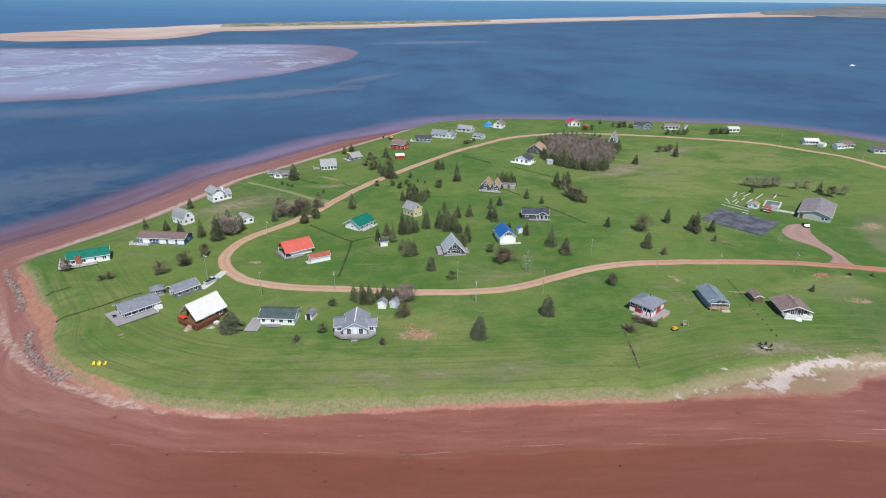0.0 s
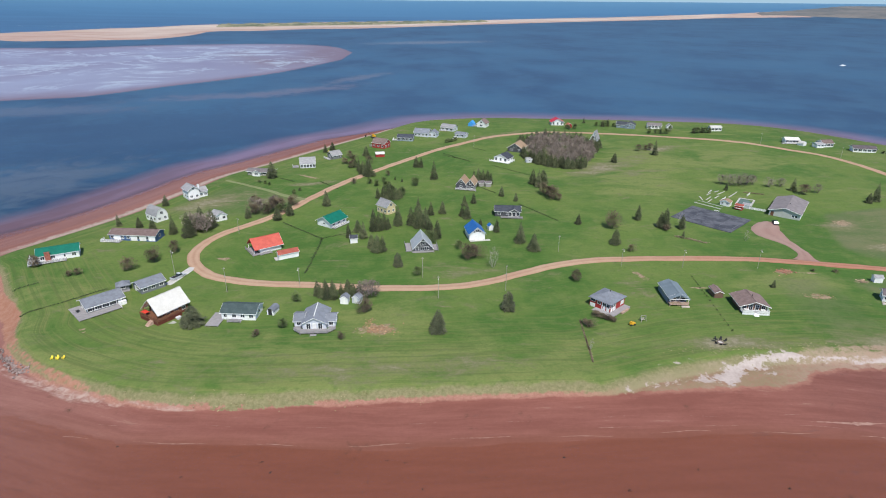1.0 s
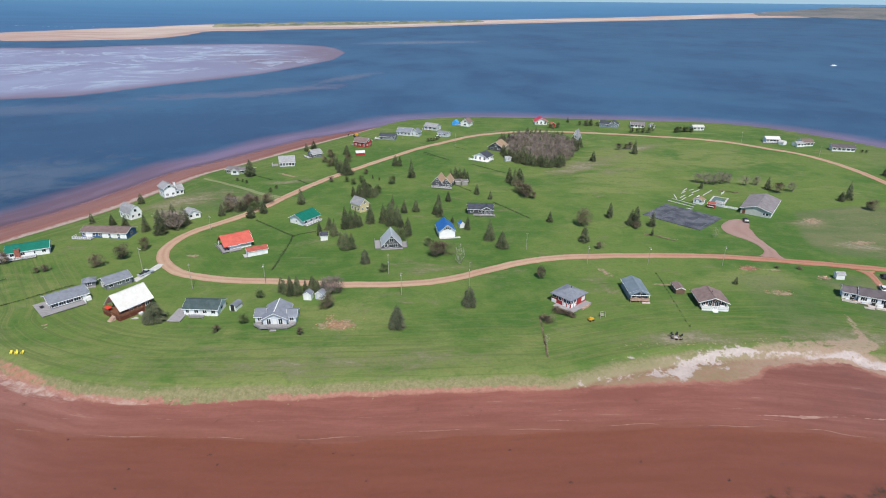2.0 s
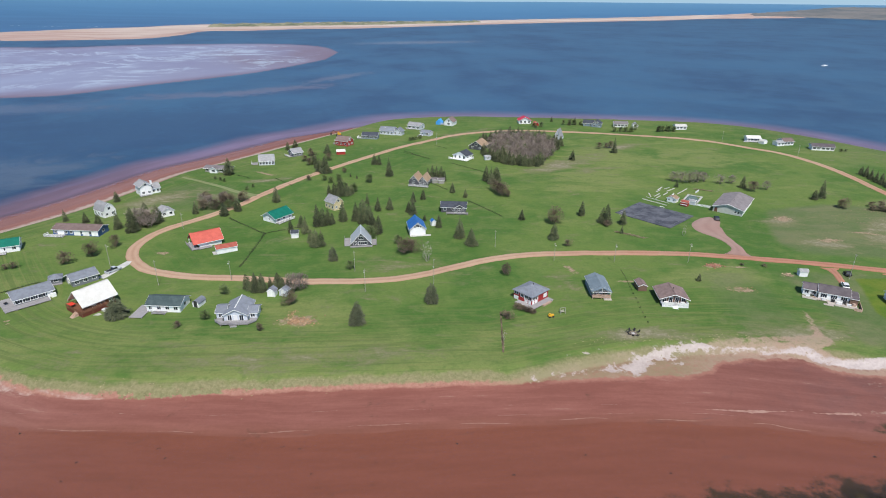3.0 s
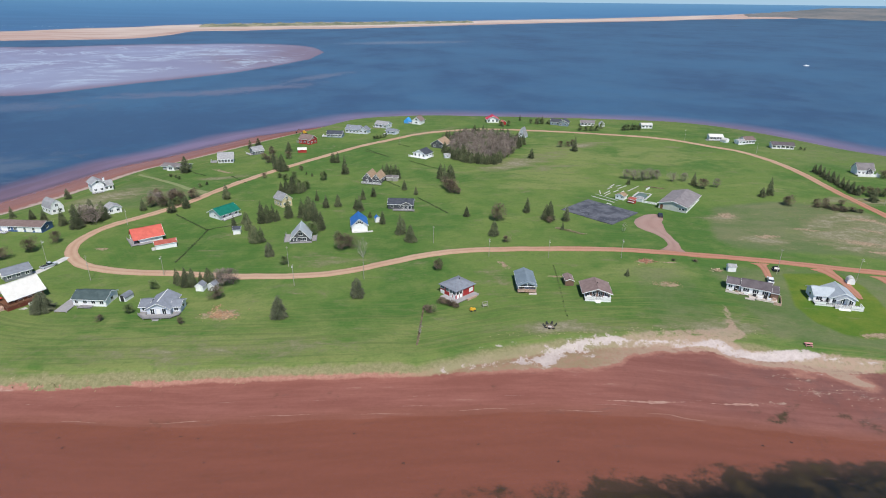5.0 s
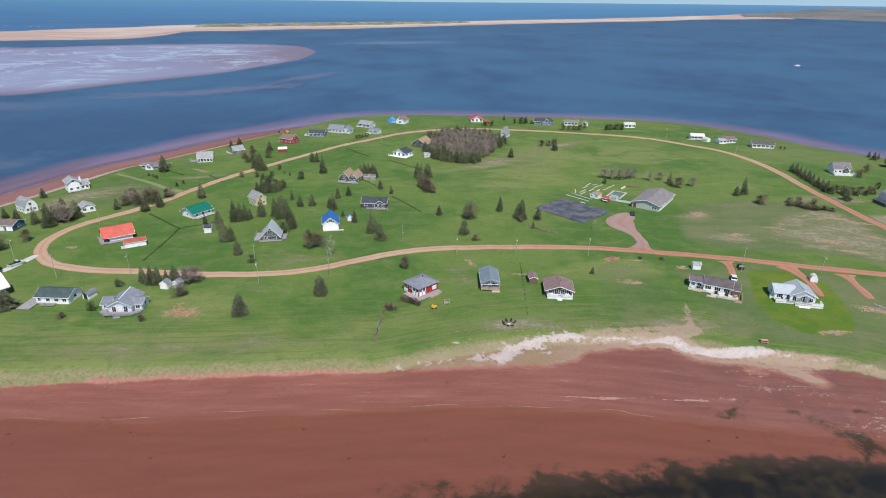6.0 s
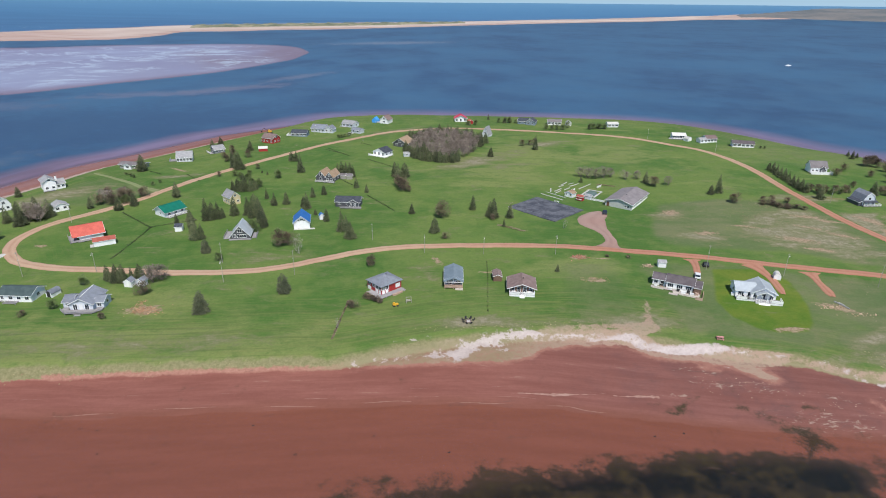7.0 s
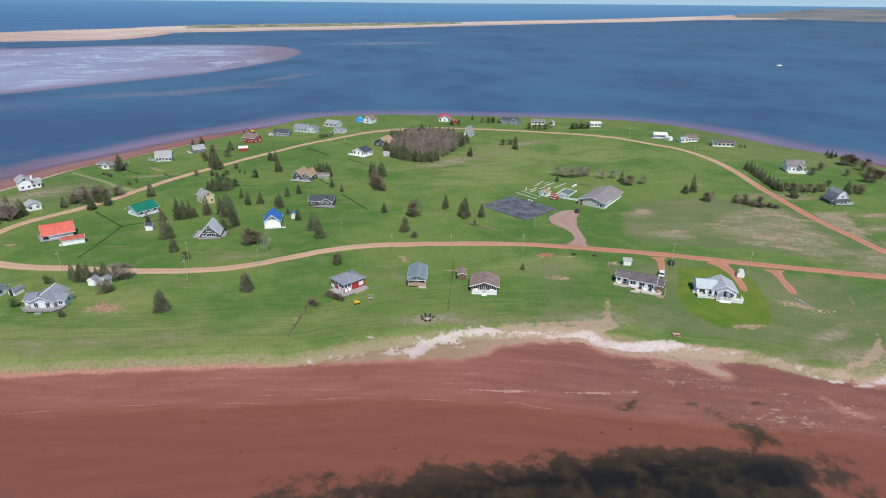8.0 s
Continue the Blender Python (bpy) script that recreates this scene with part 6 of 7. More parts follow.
body(h, -6.6, 6.4, 0, 6.6, 2.6, 4.2, "x", "white", "dark_taupe", wins="f5w")
h = house("house", "white house with a taupe roof, dormer and white fenced deck", 293.0, 306.8, -6, "house", 0.88)
body(h, -4.9, 4.9, 1.2, 8.6, 3.3, 6.6, "x", "white", "taupe", wins="f4", over=0.5)
body(h, 0.6, 3.2, 0.4, 3, 3.3, 4.4, "y", "dark_grey", "taupe", wins="f1", over=0.25)
deck(h, -6.0, 7.0, -2.4, 1.75, 0.6, "flr", CONCRETE, TRIM)
part("skirting", boxed((-6.0, 7.0, -2.48, -2.42, -0.4, 1.5)), TRIM, h)
h = house("house", "grey barn-roofed house with a dark veranda", 283.6, 251, 4, "house", 0.8)
body(h, -3.6, 4.4, 1.8, 11.6, 2.6, 7.0, "y", "pale_grey", "grey", "gambrel", 0.35, "f3t l3", high="f")
body(h, -5.8, -3.65, 1.8, 11, 2.0, 2.7, "y", "dark_grey", "slate", "shed", 0.15)
deck(h, -4.0, 7.0, -0.4, 1.75, 0.5, "fr", WOOD, TRIM)
bm = bmesh.new()
slab(bm, [(-4.0, -0.4, 2.5), (4.8, -0.4, 2.5), (4.8, 1.75, 3.0), (-4.0, 1.75, 3.0)], 0.14)
part("veranda_roof", bm, ROOFS["slate"], h)
part("veranda_posts", boxed(*[(x - 0.07, x + 0.07, -0.3, -0.16, 0.5, 2.4) for x in (-3.8, -1.7, 0.4, 2.5, 4.6)]), TRIM, h)
h = house("community_hall", "long beige hall with a low taupe roof", 164.5, 247.2, -36, "hall")
body(h, -6.2, 6.2, 0, 22.5, 3.0, 4.9, "y", "stone_grey", "mauve", wins="r6s", over=0.6)
part("wall_band", boxed((6.2, 6.26, 0.3, 22.2, 0.0, 0.75)), TRIM, h)
for u in (3.4, 4.6):
    window(h, "f", u, 0, 1.5, 0.9, 1.0, 0)
door(h, "f", -4.9, 0, 0.05, 1.0, BROWN_WOOD)
vent(h, 0.6, 8, 4.7)

# ---- trees ----
def blade(bm, p, q, w, droop):
    """A folded spray of needles or leaves from p to q."""
    p, q = Vector(p), Vector(q)
    d = q - p
    side = d.cross(Vector((0, 0, 1)))
    side = side.normalized() * w if side.length > 1e-6 else Vector((w, 0, 0))
    mid = p + 0.55 * d
    a, b = bm.verts.new(p), bm.verts.new(q)
    m, l, r = bm.verts.new(mid + Vector((0, 0, 0.25 * w))), bm.verts.new(mid + side - Vector((0, 0, droop))), bm.verts.new(mid - side - Vector((0, 0, droop)))
    for f in ((a, l, m), (m, l, b), (a, m, r), (m, b, r)):
        bm.faces.new(f)


def spruce_meshes(seed, wide=0.0, full=0.0, leaf=None):
    """A spruce one metre high: trunk, and a dense spiral of short drooping sprays with gaps and a ragged outline."""
    rng = random.Random(seed)
    trunk, crown = bmesh.new(), bmesh.new()
    tube(trunk, (0, 0, -0.04), (0, 0, 0.97), 0.022, 0.003, 6)
    wide, full = wide or rng.uniform(0.29, 0.38), full or rng.uniform(0.55, 0.85)
    lobes = [(rng.uniform(0, 6.283), rng.uniform(0.05, 0.85), rng.uniform(-0.3, 0.3)) for _ in range(9)]
    thin = min(1.0, 0.3 / wide)
    z = rng.uniform(0.02, 0.06)
    while z < 0.985:
        f = (1 - z) ** full * min(1, 0.62 + z * 3)
        for _ in range(max(2, int(10 * f / thin) + 2)):
            a = rng.uniform(0, 6.283)
            swell_ = 1 + sum(w * max(0.0, math.cos(a - b)) ** 2 * max(0.0, 1 - abs(z - c) * 6) for b, c, w in lobes)
            r = wide * f * rng.uniform(0.62, 1.12) * swell_
            zz = z + rng.uniform(-0.012, 0.012)
            c, s = math.cos(a), math.sin(a)
            blade(crown, (0.25 * r * c, 0.25 * r * s, zz + 0.02), (r * c, r * s, zz - 0.22 * r), 0.008 + 0.05 * thin * r, 0.06 * r)
            for e in (0.55, 0.8):
                b = a + rng.choice((-1, 1)) * rng.uniform(0.5, 1.1)
                bx, by, bz, q = r * e * c, r * e * s, zz - 0.15 * r * e, 0.28 * thin * r + 0.008
                blade(crown, (bx, by, bz), (bx + q * math.cos(b), by + q * math.sin(b), bz - 0.05 * r + rng.uniform(-0.004, 0.016)), 0.006 + 0.036 * thin * r, 0.008)
        z += 0.0165
    blade(crown, (0, 0, 0.92), (0.004, 0, 1.02), 0.01, 0.0)
    return mesh_of("trunk", trunk, BARK), mesh_of("crown", crown, leaf or SPRUCE)


def bare_meshes(seed, leaf=None, wood=None, twigs=1250, wide=0.48, low=0.04, thin=0.017, reach=0.11):
    """A many-stemmed tree one metre high: forking limbs in a ragged round crown of fine twigs or leaves."""
    rng = random.Random(seed)
    limbs, crown = bmesh.new(), bmesh.new()
    lobes = [(rng.uniform(0, 6.283), rng.uniform(0.2, 0.5), rng.uniform(-0.6, 1.0)) for _ in range(8)]
    mid = (1 + low) / 2

    def radius(a, e):
        return 0.6 + sum(w * max(0.0, math.cos(a - b)) ** 3 * max(0.0, math.cos(e - f)) ** 2 for b, w, f in lobes)

    def grow(p, d, length, r, level):
        q = p + d * length
        tube(limbs, p, q, r, r * 0.6, 4 if level < 1 else 3)
        if level < 3:
            for _ in range(rng.choice((2, 3, 3))):
                turn = Vector((rng.uniform(-1, 1), rng.uniform(-1, 1), rng.uniform(-0.3, 0.5))) * 0.75
                grow(p.lerp(q, rng.uniform(0.5, 1.0)), (d + turn).normalized(), length * rng.uniform(0.6, 0.8), r * 0.55, level + 1)

    for _ in range(4):
        a = rng.uniform(0, 6.28)
        grow(Vector((0.03 * math.cos(a), 0.03 * math.sin(a), -0.03)), Vector((0.45 * math.cos(a), 0.45 * math.sin(a), 1)).normalized(), rng.uniform(0.2, 0.27), 0.013, 0)
    for _ in range(twigs):
        a, e, f = rng.uniform(0, 6.283), math.asin(rng.uniform(-0.85, 1)), rng.random() ** 0.45
        r = radius(a, e) * f
        out = Vector((math.cos(a) * math.cos(e), math.sin(a) * math.cos(e), math.sin(e)))
        p = Vector((out.x * r * wide, out.y * r * wide, mid + out.z * r * (1 - low) / 2))
        d = (out + Vector((rng.uniform(-1, 1), rng.uniform(-1, 1), rng.uniform(-0.4, 1.0)))).normalized()
        blade(crown, p, p + d * rng.uniform(0.5, 1.2) * reach, thin, 0.002)
    return mesh_of("trunk", limbs, wood or TWIGS), mesh_of("crown", crown, leaf or TWIGS)


def planter(name, label, category, kinds, group):
    def plant(x, y, h, rng, wide=1.0):
        trunk, crown = rng.choice(kinds)
        ob = new(name, None)
        ob.empty_display_size = 0.3
        ob.matrix_basis = pose(x, y, land_z(x, y) - 0.05, 0, 0, rng.uniform(0, 360)) @ Matrix.Diagonal((h * wide, h * wide, h, 1))
        tagged(ob, label, category, group)
        for n, me in (("trunk", trunk), ("crown", crown)):
            o = new(n, me)
            o.parent = ob
        return ob
    return plant


spruces = [spruce_meshes(s) for s in (3, 8, 15, 22, 31, 37, 52)]
plant_spruce = planter("spruce_tree", "dark green spruce standing on the grass", "tree", spruces, "spruces on the green")
bares = [bare_meshes(s) for s in (2, 5, 9, 14)]
plant_bare = planter("bare_tree", "leafless grey-brown tree with fine twigs", "tree", bares, "bare trees on the green")
birches = [bare_meshes(s, BIRCH_TWIGS, BIRCH_TWIGS, 700, 0.45, 0.1, 0.014, 0.12) for s in (81, 83, 87)]
plant_birch = planter("birch_tree", "leafless pale brown birch with fine twigs", "tree", birches, "leafless birches")
shrubs = [bare_meshes(s, SHRUB, BARK, 950, 0.5, 0.02, 0.028, 0.12) for s in (41, 44, 47)]
plant_shrub = planter("shrub", "rounded dark green shrub", "shrub", shrubs, "shrubs on the green")
pines = [spruce_meshes(s, w, 0.5, PINE) for s, w in ((71, 0.4), (74, 0.44))]
plant_pine = planter("pine_tree", "broad grey-green pine on the lawn", "tree", pines, "pines on the lawn")
dead = [bare_meshes(61, PALE_BARK, PALE_BARK, 160, 0.36, 0.2, 0.008, 0.16)]
plant_dead = planter("dead_tree", "silver-grey dead tree with bare limbs", "tree", dead, "")

SPRUCES_SOUTH = [(-7.1, 233.7, 9.1), (-16.7, 226.4, 9.4), (-14.6, 227.6, 8.1), (-12.6, 228.8, 8.1), (-11.0, 230.0, 5.4), (-1.7, 235.0, 9.1), (1.5, 235.1, 10.4), (4.7, 230.4, 9.4), (1.1, 230.3, 5.4), (9.7, 219.1, 8.6), (6.6, 225.7, 6.1), (-23.0, 225.1, 5.4), (-19.9, 218.5, 7.1), (-12.9, 204.3, 7.5), (-11.0, 205.3, 6.7), (-15.5, 208.2, 6.4), (28.0, 297.0, 6.4), (30.3, 295.3, 8.0), (32.6, 295.3, 7.9), (34.9, 294.3, 7.6), (36.6, 293.7, 6.3), (40.6, 275.2, 5.0)]
SPRUCES_MIDDLE = [(-28.4, 308.6, 9.7), (-19.6, 270.5, 5.6), (-16.5, 269.0, 6.6), (-13.7, 269.1, 9.6), (-10.5, 269.2, 5.6), (-9.0, 272.3, 4.6), (0.5, 257.6, 5.8), (6.5, 248.0, 7.0), (11.7, 249.5, 6.6), (-9.6, 296.7, 2.4), (-13.5, 300.7, 2.0), (-3.3, 325.8, 5.8), (-0.6, 325.8, 6.4), (7.0, 302.0, 10.9), (22.4, 243.1, 8.2), (21.9, 259.5, 5.8), (20.5, 245.7, 5.5), (26.4, 264.0, 5.3), (28.0, 234.4, 3.1), (34.2, 226.3, 6.0), (42.5, 214.4, 9.5), (46.9, 207.3, 7.3), (43.5, 219.8, 5.1)]
SPRUCES_WEST = [(46.6, 267, 4.2), (-41.9, 257, 7.7), (-55.6, 244.2, 6.3), (-59.7, 238.2, 5.7), (-72.8, 239.7, 5.6), (-124.3, 230.2, 5.5), (-97.7, 221.8, 7.8), (-90.3, 219, 9.7), (-91.6, 226, 8.0), (-87.9, 226.5, 10.3), (-84.8, 229.5, 7.5), (-116, 257, 5.4), (-79.6, 303.6, 8.6), (-61.5, 360.7, 5), (-32, 312, 7.0), (-35, 318, 7.2), (-38, 326, 5.5)]
SPRUCES_NORTH = [(-58.1, 366.7, 5.8), (-27.2, 167.1, 5.3), (-24.9, 166.3, 5.6), (-23.1, 166.4, 5.6), (-21, 169.1, 4.5), (-17, 168.4, 4.9), (-28.6, 168.4, 5.2), (-26, 168.8, 5.8), (-23.6, 168.6, 5.4), (-19, 170.4, 5.0), (-15, 169.8, 5.4), (-18.6, 167.2, 4.2), (113.4, 341.1, 6.1), (142.8, 358, 9.2), (97.3, 241.3, 6.8), (105.7, 231.4, 8.6), (104.3, 232.7, 7.1), (112.9, 231.5, 6.6), (80.3, 214.5, 6.2), (70.1, 236, 4.6), (189.6, 286.2, 7.6), (123.4, 176.4, 2.9), (58.6, 294.6, 7.9), (60.7, 289.7, 9.6), (63.9, 294.7, 8.5), (136.9, 448.8, 6), (132.4, 446.6, 5.1), (120.9, 459.1, 4.3), (105.2, 434.5, 4), (156.1, 287.2, 4.2), (199, 426, 4.9), (192.4, 423.9, 4.8), (203.9, 424.2, 4.8)]
SPRUCES_EAST = [(-26, 219, 6.5), (220.3, 269.7, 9.3), (215.9, 267.7, 5.2), (266.4, 261.6, 7.4), (287.2, 272.8, 5.9), (296.9, 268.5, 7.5), (335.4, 348.1, 4.3), (333.4, 340.9, 5.6), (338.1, 343.8, 3.5), (270.1, 268.8, 4.7), (109.2, 220.2, 4), (-115, 229, 5), (-108, 226, 5.2), (-35, 352, 6)]
SPRUCES_HEDGE = [(268.0, 313.0, 4.6), (269.3, 310.6, 5.4), (267.5, 308.2, 5.0), (268.8, 305.8, 5.8), (267.1, 303.4, 4.6), (268.4, 301.0, 5.4), (266.6, 298.6, 5.0), (267.9, 296.2, 5.8), (266.2, 293.8, 4.6), (267.4, 291.4, 5.4), (265.7, 289.0, 5.0), (267.0, 286.6, 5.8), (265.3, 284.2, 4.6), (266.5, 281.8, 5.4), (264.8, 279.4, 5.0), (266.1, 277.0, 5.8), (264.4, 274.6, 4.6), (265.6, 272.2, 5.4)]
BARE_WEST = [(-93.2, 194, 5.6), (-98.8, 186.8, 4.8), (-89.4, 203.3, 5.1), (-41.3, 143.9, 2.2), (-16.7, 141.6, 2.4), (-66, 256.5, 5.6), (-63.1, 250.4, 6), (-71.6, 245.1, 5), (-73, 257, 4.4), (-66, 246, 5), (-62, 255, 4.6), (-11.7, 157.5, 4.4), (136.1, 369.3, 4.6), (144.4, 372.5, 4.6), (83.1, 230.9, 7.4), (84.5, 207.3, 3), (192.1, 280.8, 5.8), (61.9, 276.2, 5.7), (63.6, 271.6, 6.2), (65, 269.1, 6.2), (67.3, 267.4, 3.9), (-132.5, 188.6, 4.8), (-114.3, 182.5, 2.6), (-116.8, 181.6, 2.1)]
BARE_EAST = [(-44, 346, 4.8), (-40.6, 337, 4.7), (-31.2, 334.7, 4.7), (-17.7, 308.2, 3.2), (105, 228.2, 3), (221, 254.5, 5), (329.3, 323.4, 6), (332.7, 323.5, 7), (334.4, 321, 6), (332.8, 311.2, 5.8), (328.9, 300.6, 6), (329.9, 296.2, 5.7), (332.1, 294.1, 5), (299.3, 302.3, 4.5), (295, 280.8, 3.6), (303.9, 273.2, 3.5), (308.4, 275.2, 3), (-77, 262, 3.6), (-58, 258, 5), (268.6, 273.8, 4.4), (271.5, 272.2, 4.6), (274.8, 271.3, 4.2), (280.2, 272.4, 4.4), (285, 272.5, 4.2), (309.8, 312.2, 4.6), (317.5, 300.8, 4), (303.1, 268.1, 4), (320.6, 289.9, 4.8), (323.4, 288.2, 4.4), (331.5, 295.5, 5), (235.7, 256.5, 3), (239.5, 255.1, 3.4), (246.1, 253.8, 3), (-44.9, 333.7, 4), (-40.3, 325.5, 4.4), (-34.3, 294, 3), (141, 371, 4), (339, 331, 5), (343, 322, 5)]
SHRUBS = [(-22, 290, 3.6), (-17, 286, 4.2), (-13, 281, 3.4), (-26, 294, 3.2), (-34.5, 164.3, 3.4), (-34.6, 148, 3.2), (3.2, 184, 3.4), (161, 425, 4.4), (165, 424.1, 4.2), (169, 424.4, 4.4), (173, 424.2, 4.2), (178, 431, 4.8), (136, 447.5, 4.6), (133, 449, 4.4), (193, 424.5, 4.4), (196, 425, 4.6), (200.5, 425, 4.4), (204, 424.6, 4.2), (-61, 247, 4.4), (-57.5, 247.5, 3.6), (104, 437, 4), (109.5, 438, 4), (128, 448, 3.6), (141, 447, 3.4), (-2.1, 290.8, 4.6), (7.2, 213.7, 5.4), (18.4, 208.8, 3.6), (-7.9, 275.5, 4.4), (-19, 296, 3.0), (13.8, 389.2, 2.6), (15.7, 390.4, 2.8), (17.6, 392.2, 2.6), (19.5, 395.1, 2.8), (20.8, 396.9, 2.6), (-61.1, 275.6, 2.2), (-59.3, 279.6, 2.0), (-83.5, 294.4, 1.8), (-80, 292, 2.0), (-77.1, 289.5, 2.0), (272, 270.6, 3), (277, 270, 3), (282, 270.2, 3), (290, 366, 2), (292, 365, 2)]
rng = random.Random(7)
for spot in SPRUCES_SOUTH + SPRUCES_MIDDLE + SPRUCES_WEST + SPRUCES_NORTH + SPRUCES_EAST + SPRUCES_HEDGE:
    plant_spruce(spot[0], spot[1], spot[2] * rng.uniform(0.92, 1.08), rng, rng.uniform(0.8, 1.12))
for spot in ((10.7, 146.4, 7.4), (32.2, 159.5, 6.8), (-4.2, 191.2, 5.6)):
    plant_pine(*spot, rng, 1.05)
plant_pine(-62.0, 150.2, 6.2, rng, 1.5)
for spot in BARE_WEST + BARE_EAST:
    plant_bare(*spot, rng, rng.uniform(0.85, 1.15))
for spot in ((21.5, 198.4, 6.2), (24.2, 200, 5.4), (57.8, 181.3, 4.0), (55.6, 150.2, 2.8), (54.6, 151.8, 2.0)):
    plant_bare(*spot, rng, 1.0)
for spot in ((59.2, 157.4, 1.5), (60.6, 156.2, 1.6), (62.2, 154.9, 1.5), (63.6, 154, 1.3), (239.4, 248.1, 2.2), (242.1, 245.8, 2.0), (237.9, 250.6, 2.4), (246.2, 246.2, 2.0), (234, 252, 2.2), (243.5, 249, 1.8), (249, 244.6, 1.8)):
    plant_bare(*spot, rng, 1.9)
for spot in ((158, 297, 5.8), (161.5, 295, 6.4), (165.5, 294.1, 6.2), (170, 295.2, 6.4), (174, 297.3, 5.4), (181, 292.5, 5.2), (187.2, 293.7, 5), (200, 283, 5), (-70, 249, 6), (-65, 253, 6.4), (-75, 254, 5), (-89.4, 223.6, 9), (-85.4, 223.4, 8.4), (-12.8, 166.4, 6.6), (-10.6, 168, 6.2)):
    plant_birch(*spot, rng, 1.0)
for spot in SHRUBS:
    plant_shrub(*spot, rng, rng.uniform(0.8, 1.0))
for spot in ((144.3, 189.7, 1.0), (151.9, 188.8, 1.2)):
    plant_bare(*spot, rng, 1.5)
plant_dead(30.1, 191.3, 7.5, rng, 0.8)
plant_dead(134.2, 219, 4.6, rng, 0.6)
plant_dead(113.5, 235.5, 6, rng, 0.5)
plant_dead(53, 137.5, 3.4, rng, 0.6)
# the small wood: spruces round its rim, bare birches inside
spots = []
while len(spots) < 190:
    a, r = rng.uniform(0, 6.283), math.sqrt(rng.random())
    x, y = 86 + 27 * r * math.cos(a), 366 + 40 * r * math.sin(a)
    if (x - 86) * 0.9 - (y - 366) * 0.42 > 20 and r > 0.8:
        continue
    if math.hypot(x - 57, y - 367) < 11:
        continue
    if all((x - p) ** 2 + (y - q) ** 2 > 6 for p, q, _ in spots):
        spots.append((x, y, r))
for k in range(46):
    a = radians(150 + k * 5.2)
    spots.append((86 + 26.5 * math.cos(a) + rng.uniform(-1, 1), 366 + 39 * math.sin(a) + rng.uniform(-1.5, 1.5), 0.95))
spots = [p for p in spots if math.hypot(p[0] - 57, p[1] - 367) > 10 and (p[0] - 86) * 0.9 - (p[1] - 366) * 0.42 < 22]
for x, y, r in spots:
    if r > 0.8 or rng.random() < 0.07:
        plant_spruce(x, y, rng.uniform(4.8, 7.2), rng, 1.05)
    else:
        plant_birch(x, y, rng.uniform(5.4, 7.4), rng, 0.75)

# ---- ground cover ----
def tufts(name, label, spots, material, size, blades=4):
    """Clumps of grass or heath as one mesh: spots of (x, y)."""
    rng = random.Random(len(spots))
    xs, ys = np.array([p[0] for p in spots]), np.array([p[1] for p in spots])
    zs = shape(xs, ys, coast_distance(xs, ys))
    co, tri = [], []
    for x, y, z in zip(xs, ys, zs):
        s = size * rng.uniform(0.5, 1.3)
        for _ in range(blades):
            a, r = rng.uniform(0, 6.283), rng.uniform(0.5, 1.0) * s
            c, d = math.cos(a), math.sin(a)
            n = len(co)
            co += [(x - 0.3 * s * d, y + 0.3 * s * c, z - 0.05), (x + 0.3 * s * d, y - 0.3 * s * c, z - 0.05), (x + r * c, y + r * d, z + s * rng.uniform(0.18, 0.42))]
            tri.append((n, n + 1, n + 2))
    me = bpy.data.meshes.new(name)
    me.from_pydata(co, [], tri)
    me.materials.append(material)
    return tagged(new(name, me), label, "plants", kind="stuff")


def scatter_line(points, each, spread, rng):
    line = curve_through(points, each)
    return [(p[0] + rng.gauss(0, spread), p[1] + rng.gauss(0, spread)) for p in line]


rng = random.Random(11)
shore = []
for x, y in COAST:
    if -165 < x < 330 and y < 215:
        n = 1 if -62 < x < 12 else 4 if x > 195 else 0 if x > 58 else 1
        for _ in range(n):
            shore.append((x + rng.gauss(0, 2.2), y + rng.gauss(0.4 if y < 150 else 0, 1.1)))
shore += [(x, np.interp(x, [-50, -38, -15, 10], [115.8, 115.2, 117, 119]) + rng.gauss(0, 0.9)) for x in (rng.uniform(-50, 10) for _ in range(120))]
shore += [(x, 140.5 + 1.2 * rng.gauss(0, 1) - abs(x - 118) * 0.07) for x in (rng.uniform(72, 150) for _ in range(160))]
shore += [(rng.uniform(198, 225), rng.gauss(121, 3)) for _ in range(220)]
tufts("dune_grass", "straw-coloured dune grass along the bank", shore, STRAW, 0.42)
heath = []
for cx, cy, a, b, n in ((235, 215, 26, 20, 160), (222, 238, 18, 8, 120), (282, 225, 22, 9, 160), (104, 330, 18, 6, 50), (-95, 262, 14, 5, 120), (238, 250, 10, 5, 260), (235, 150, 20, 20, 90)):
    heath += [(cx + rng.gauss(0, a * 0.6), cy + rng.gauss(0, b * 0.6)) for _ in range(n)]
tufts("heath", "brown heath and dry tall grass", heath, SCRUB, 0.5)
rank = []
for pts in ([(-56.3, 234.9), (-46, 226), (-36.5, 217.6)], [(-36.5, 217.6), (-36.2, 202), (-36.2, 185.6)], [(-36.5, 217.6), (-30, 222), (-23, 225.8)], [(-116, 154.7), (-104.8, 165.9), (-99, 172)], [(-129, 170.8), (-124, 176.2)],
            [(12, 358), (20, 348), (28, 339)], [(-52, 296), (-41, 284)], [(-75, 303), (-66, 296)], [(27.8, 294), (37.9, 280)], [(12, 353), (18.8, 347.5), (25.5, 342.3)], [(31, 375), (38, 368)], [(40.6, 330.7), (46.7, 325.1), (61, 310.7)], [(48, 262), (62, 240)]):
    rank += scatter_line(pts, 0.11, 0.2, rng)
tufts("ditch_growth", "rank dark growth along field ditches", rank, DITCH_GRASS, 0.5, 5)
pale = []
HEDGE = [(53.6, 154.3), (52.95, 143), (52.3, 131.5)]
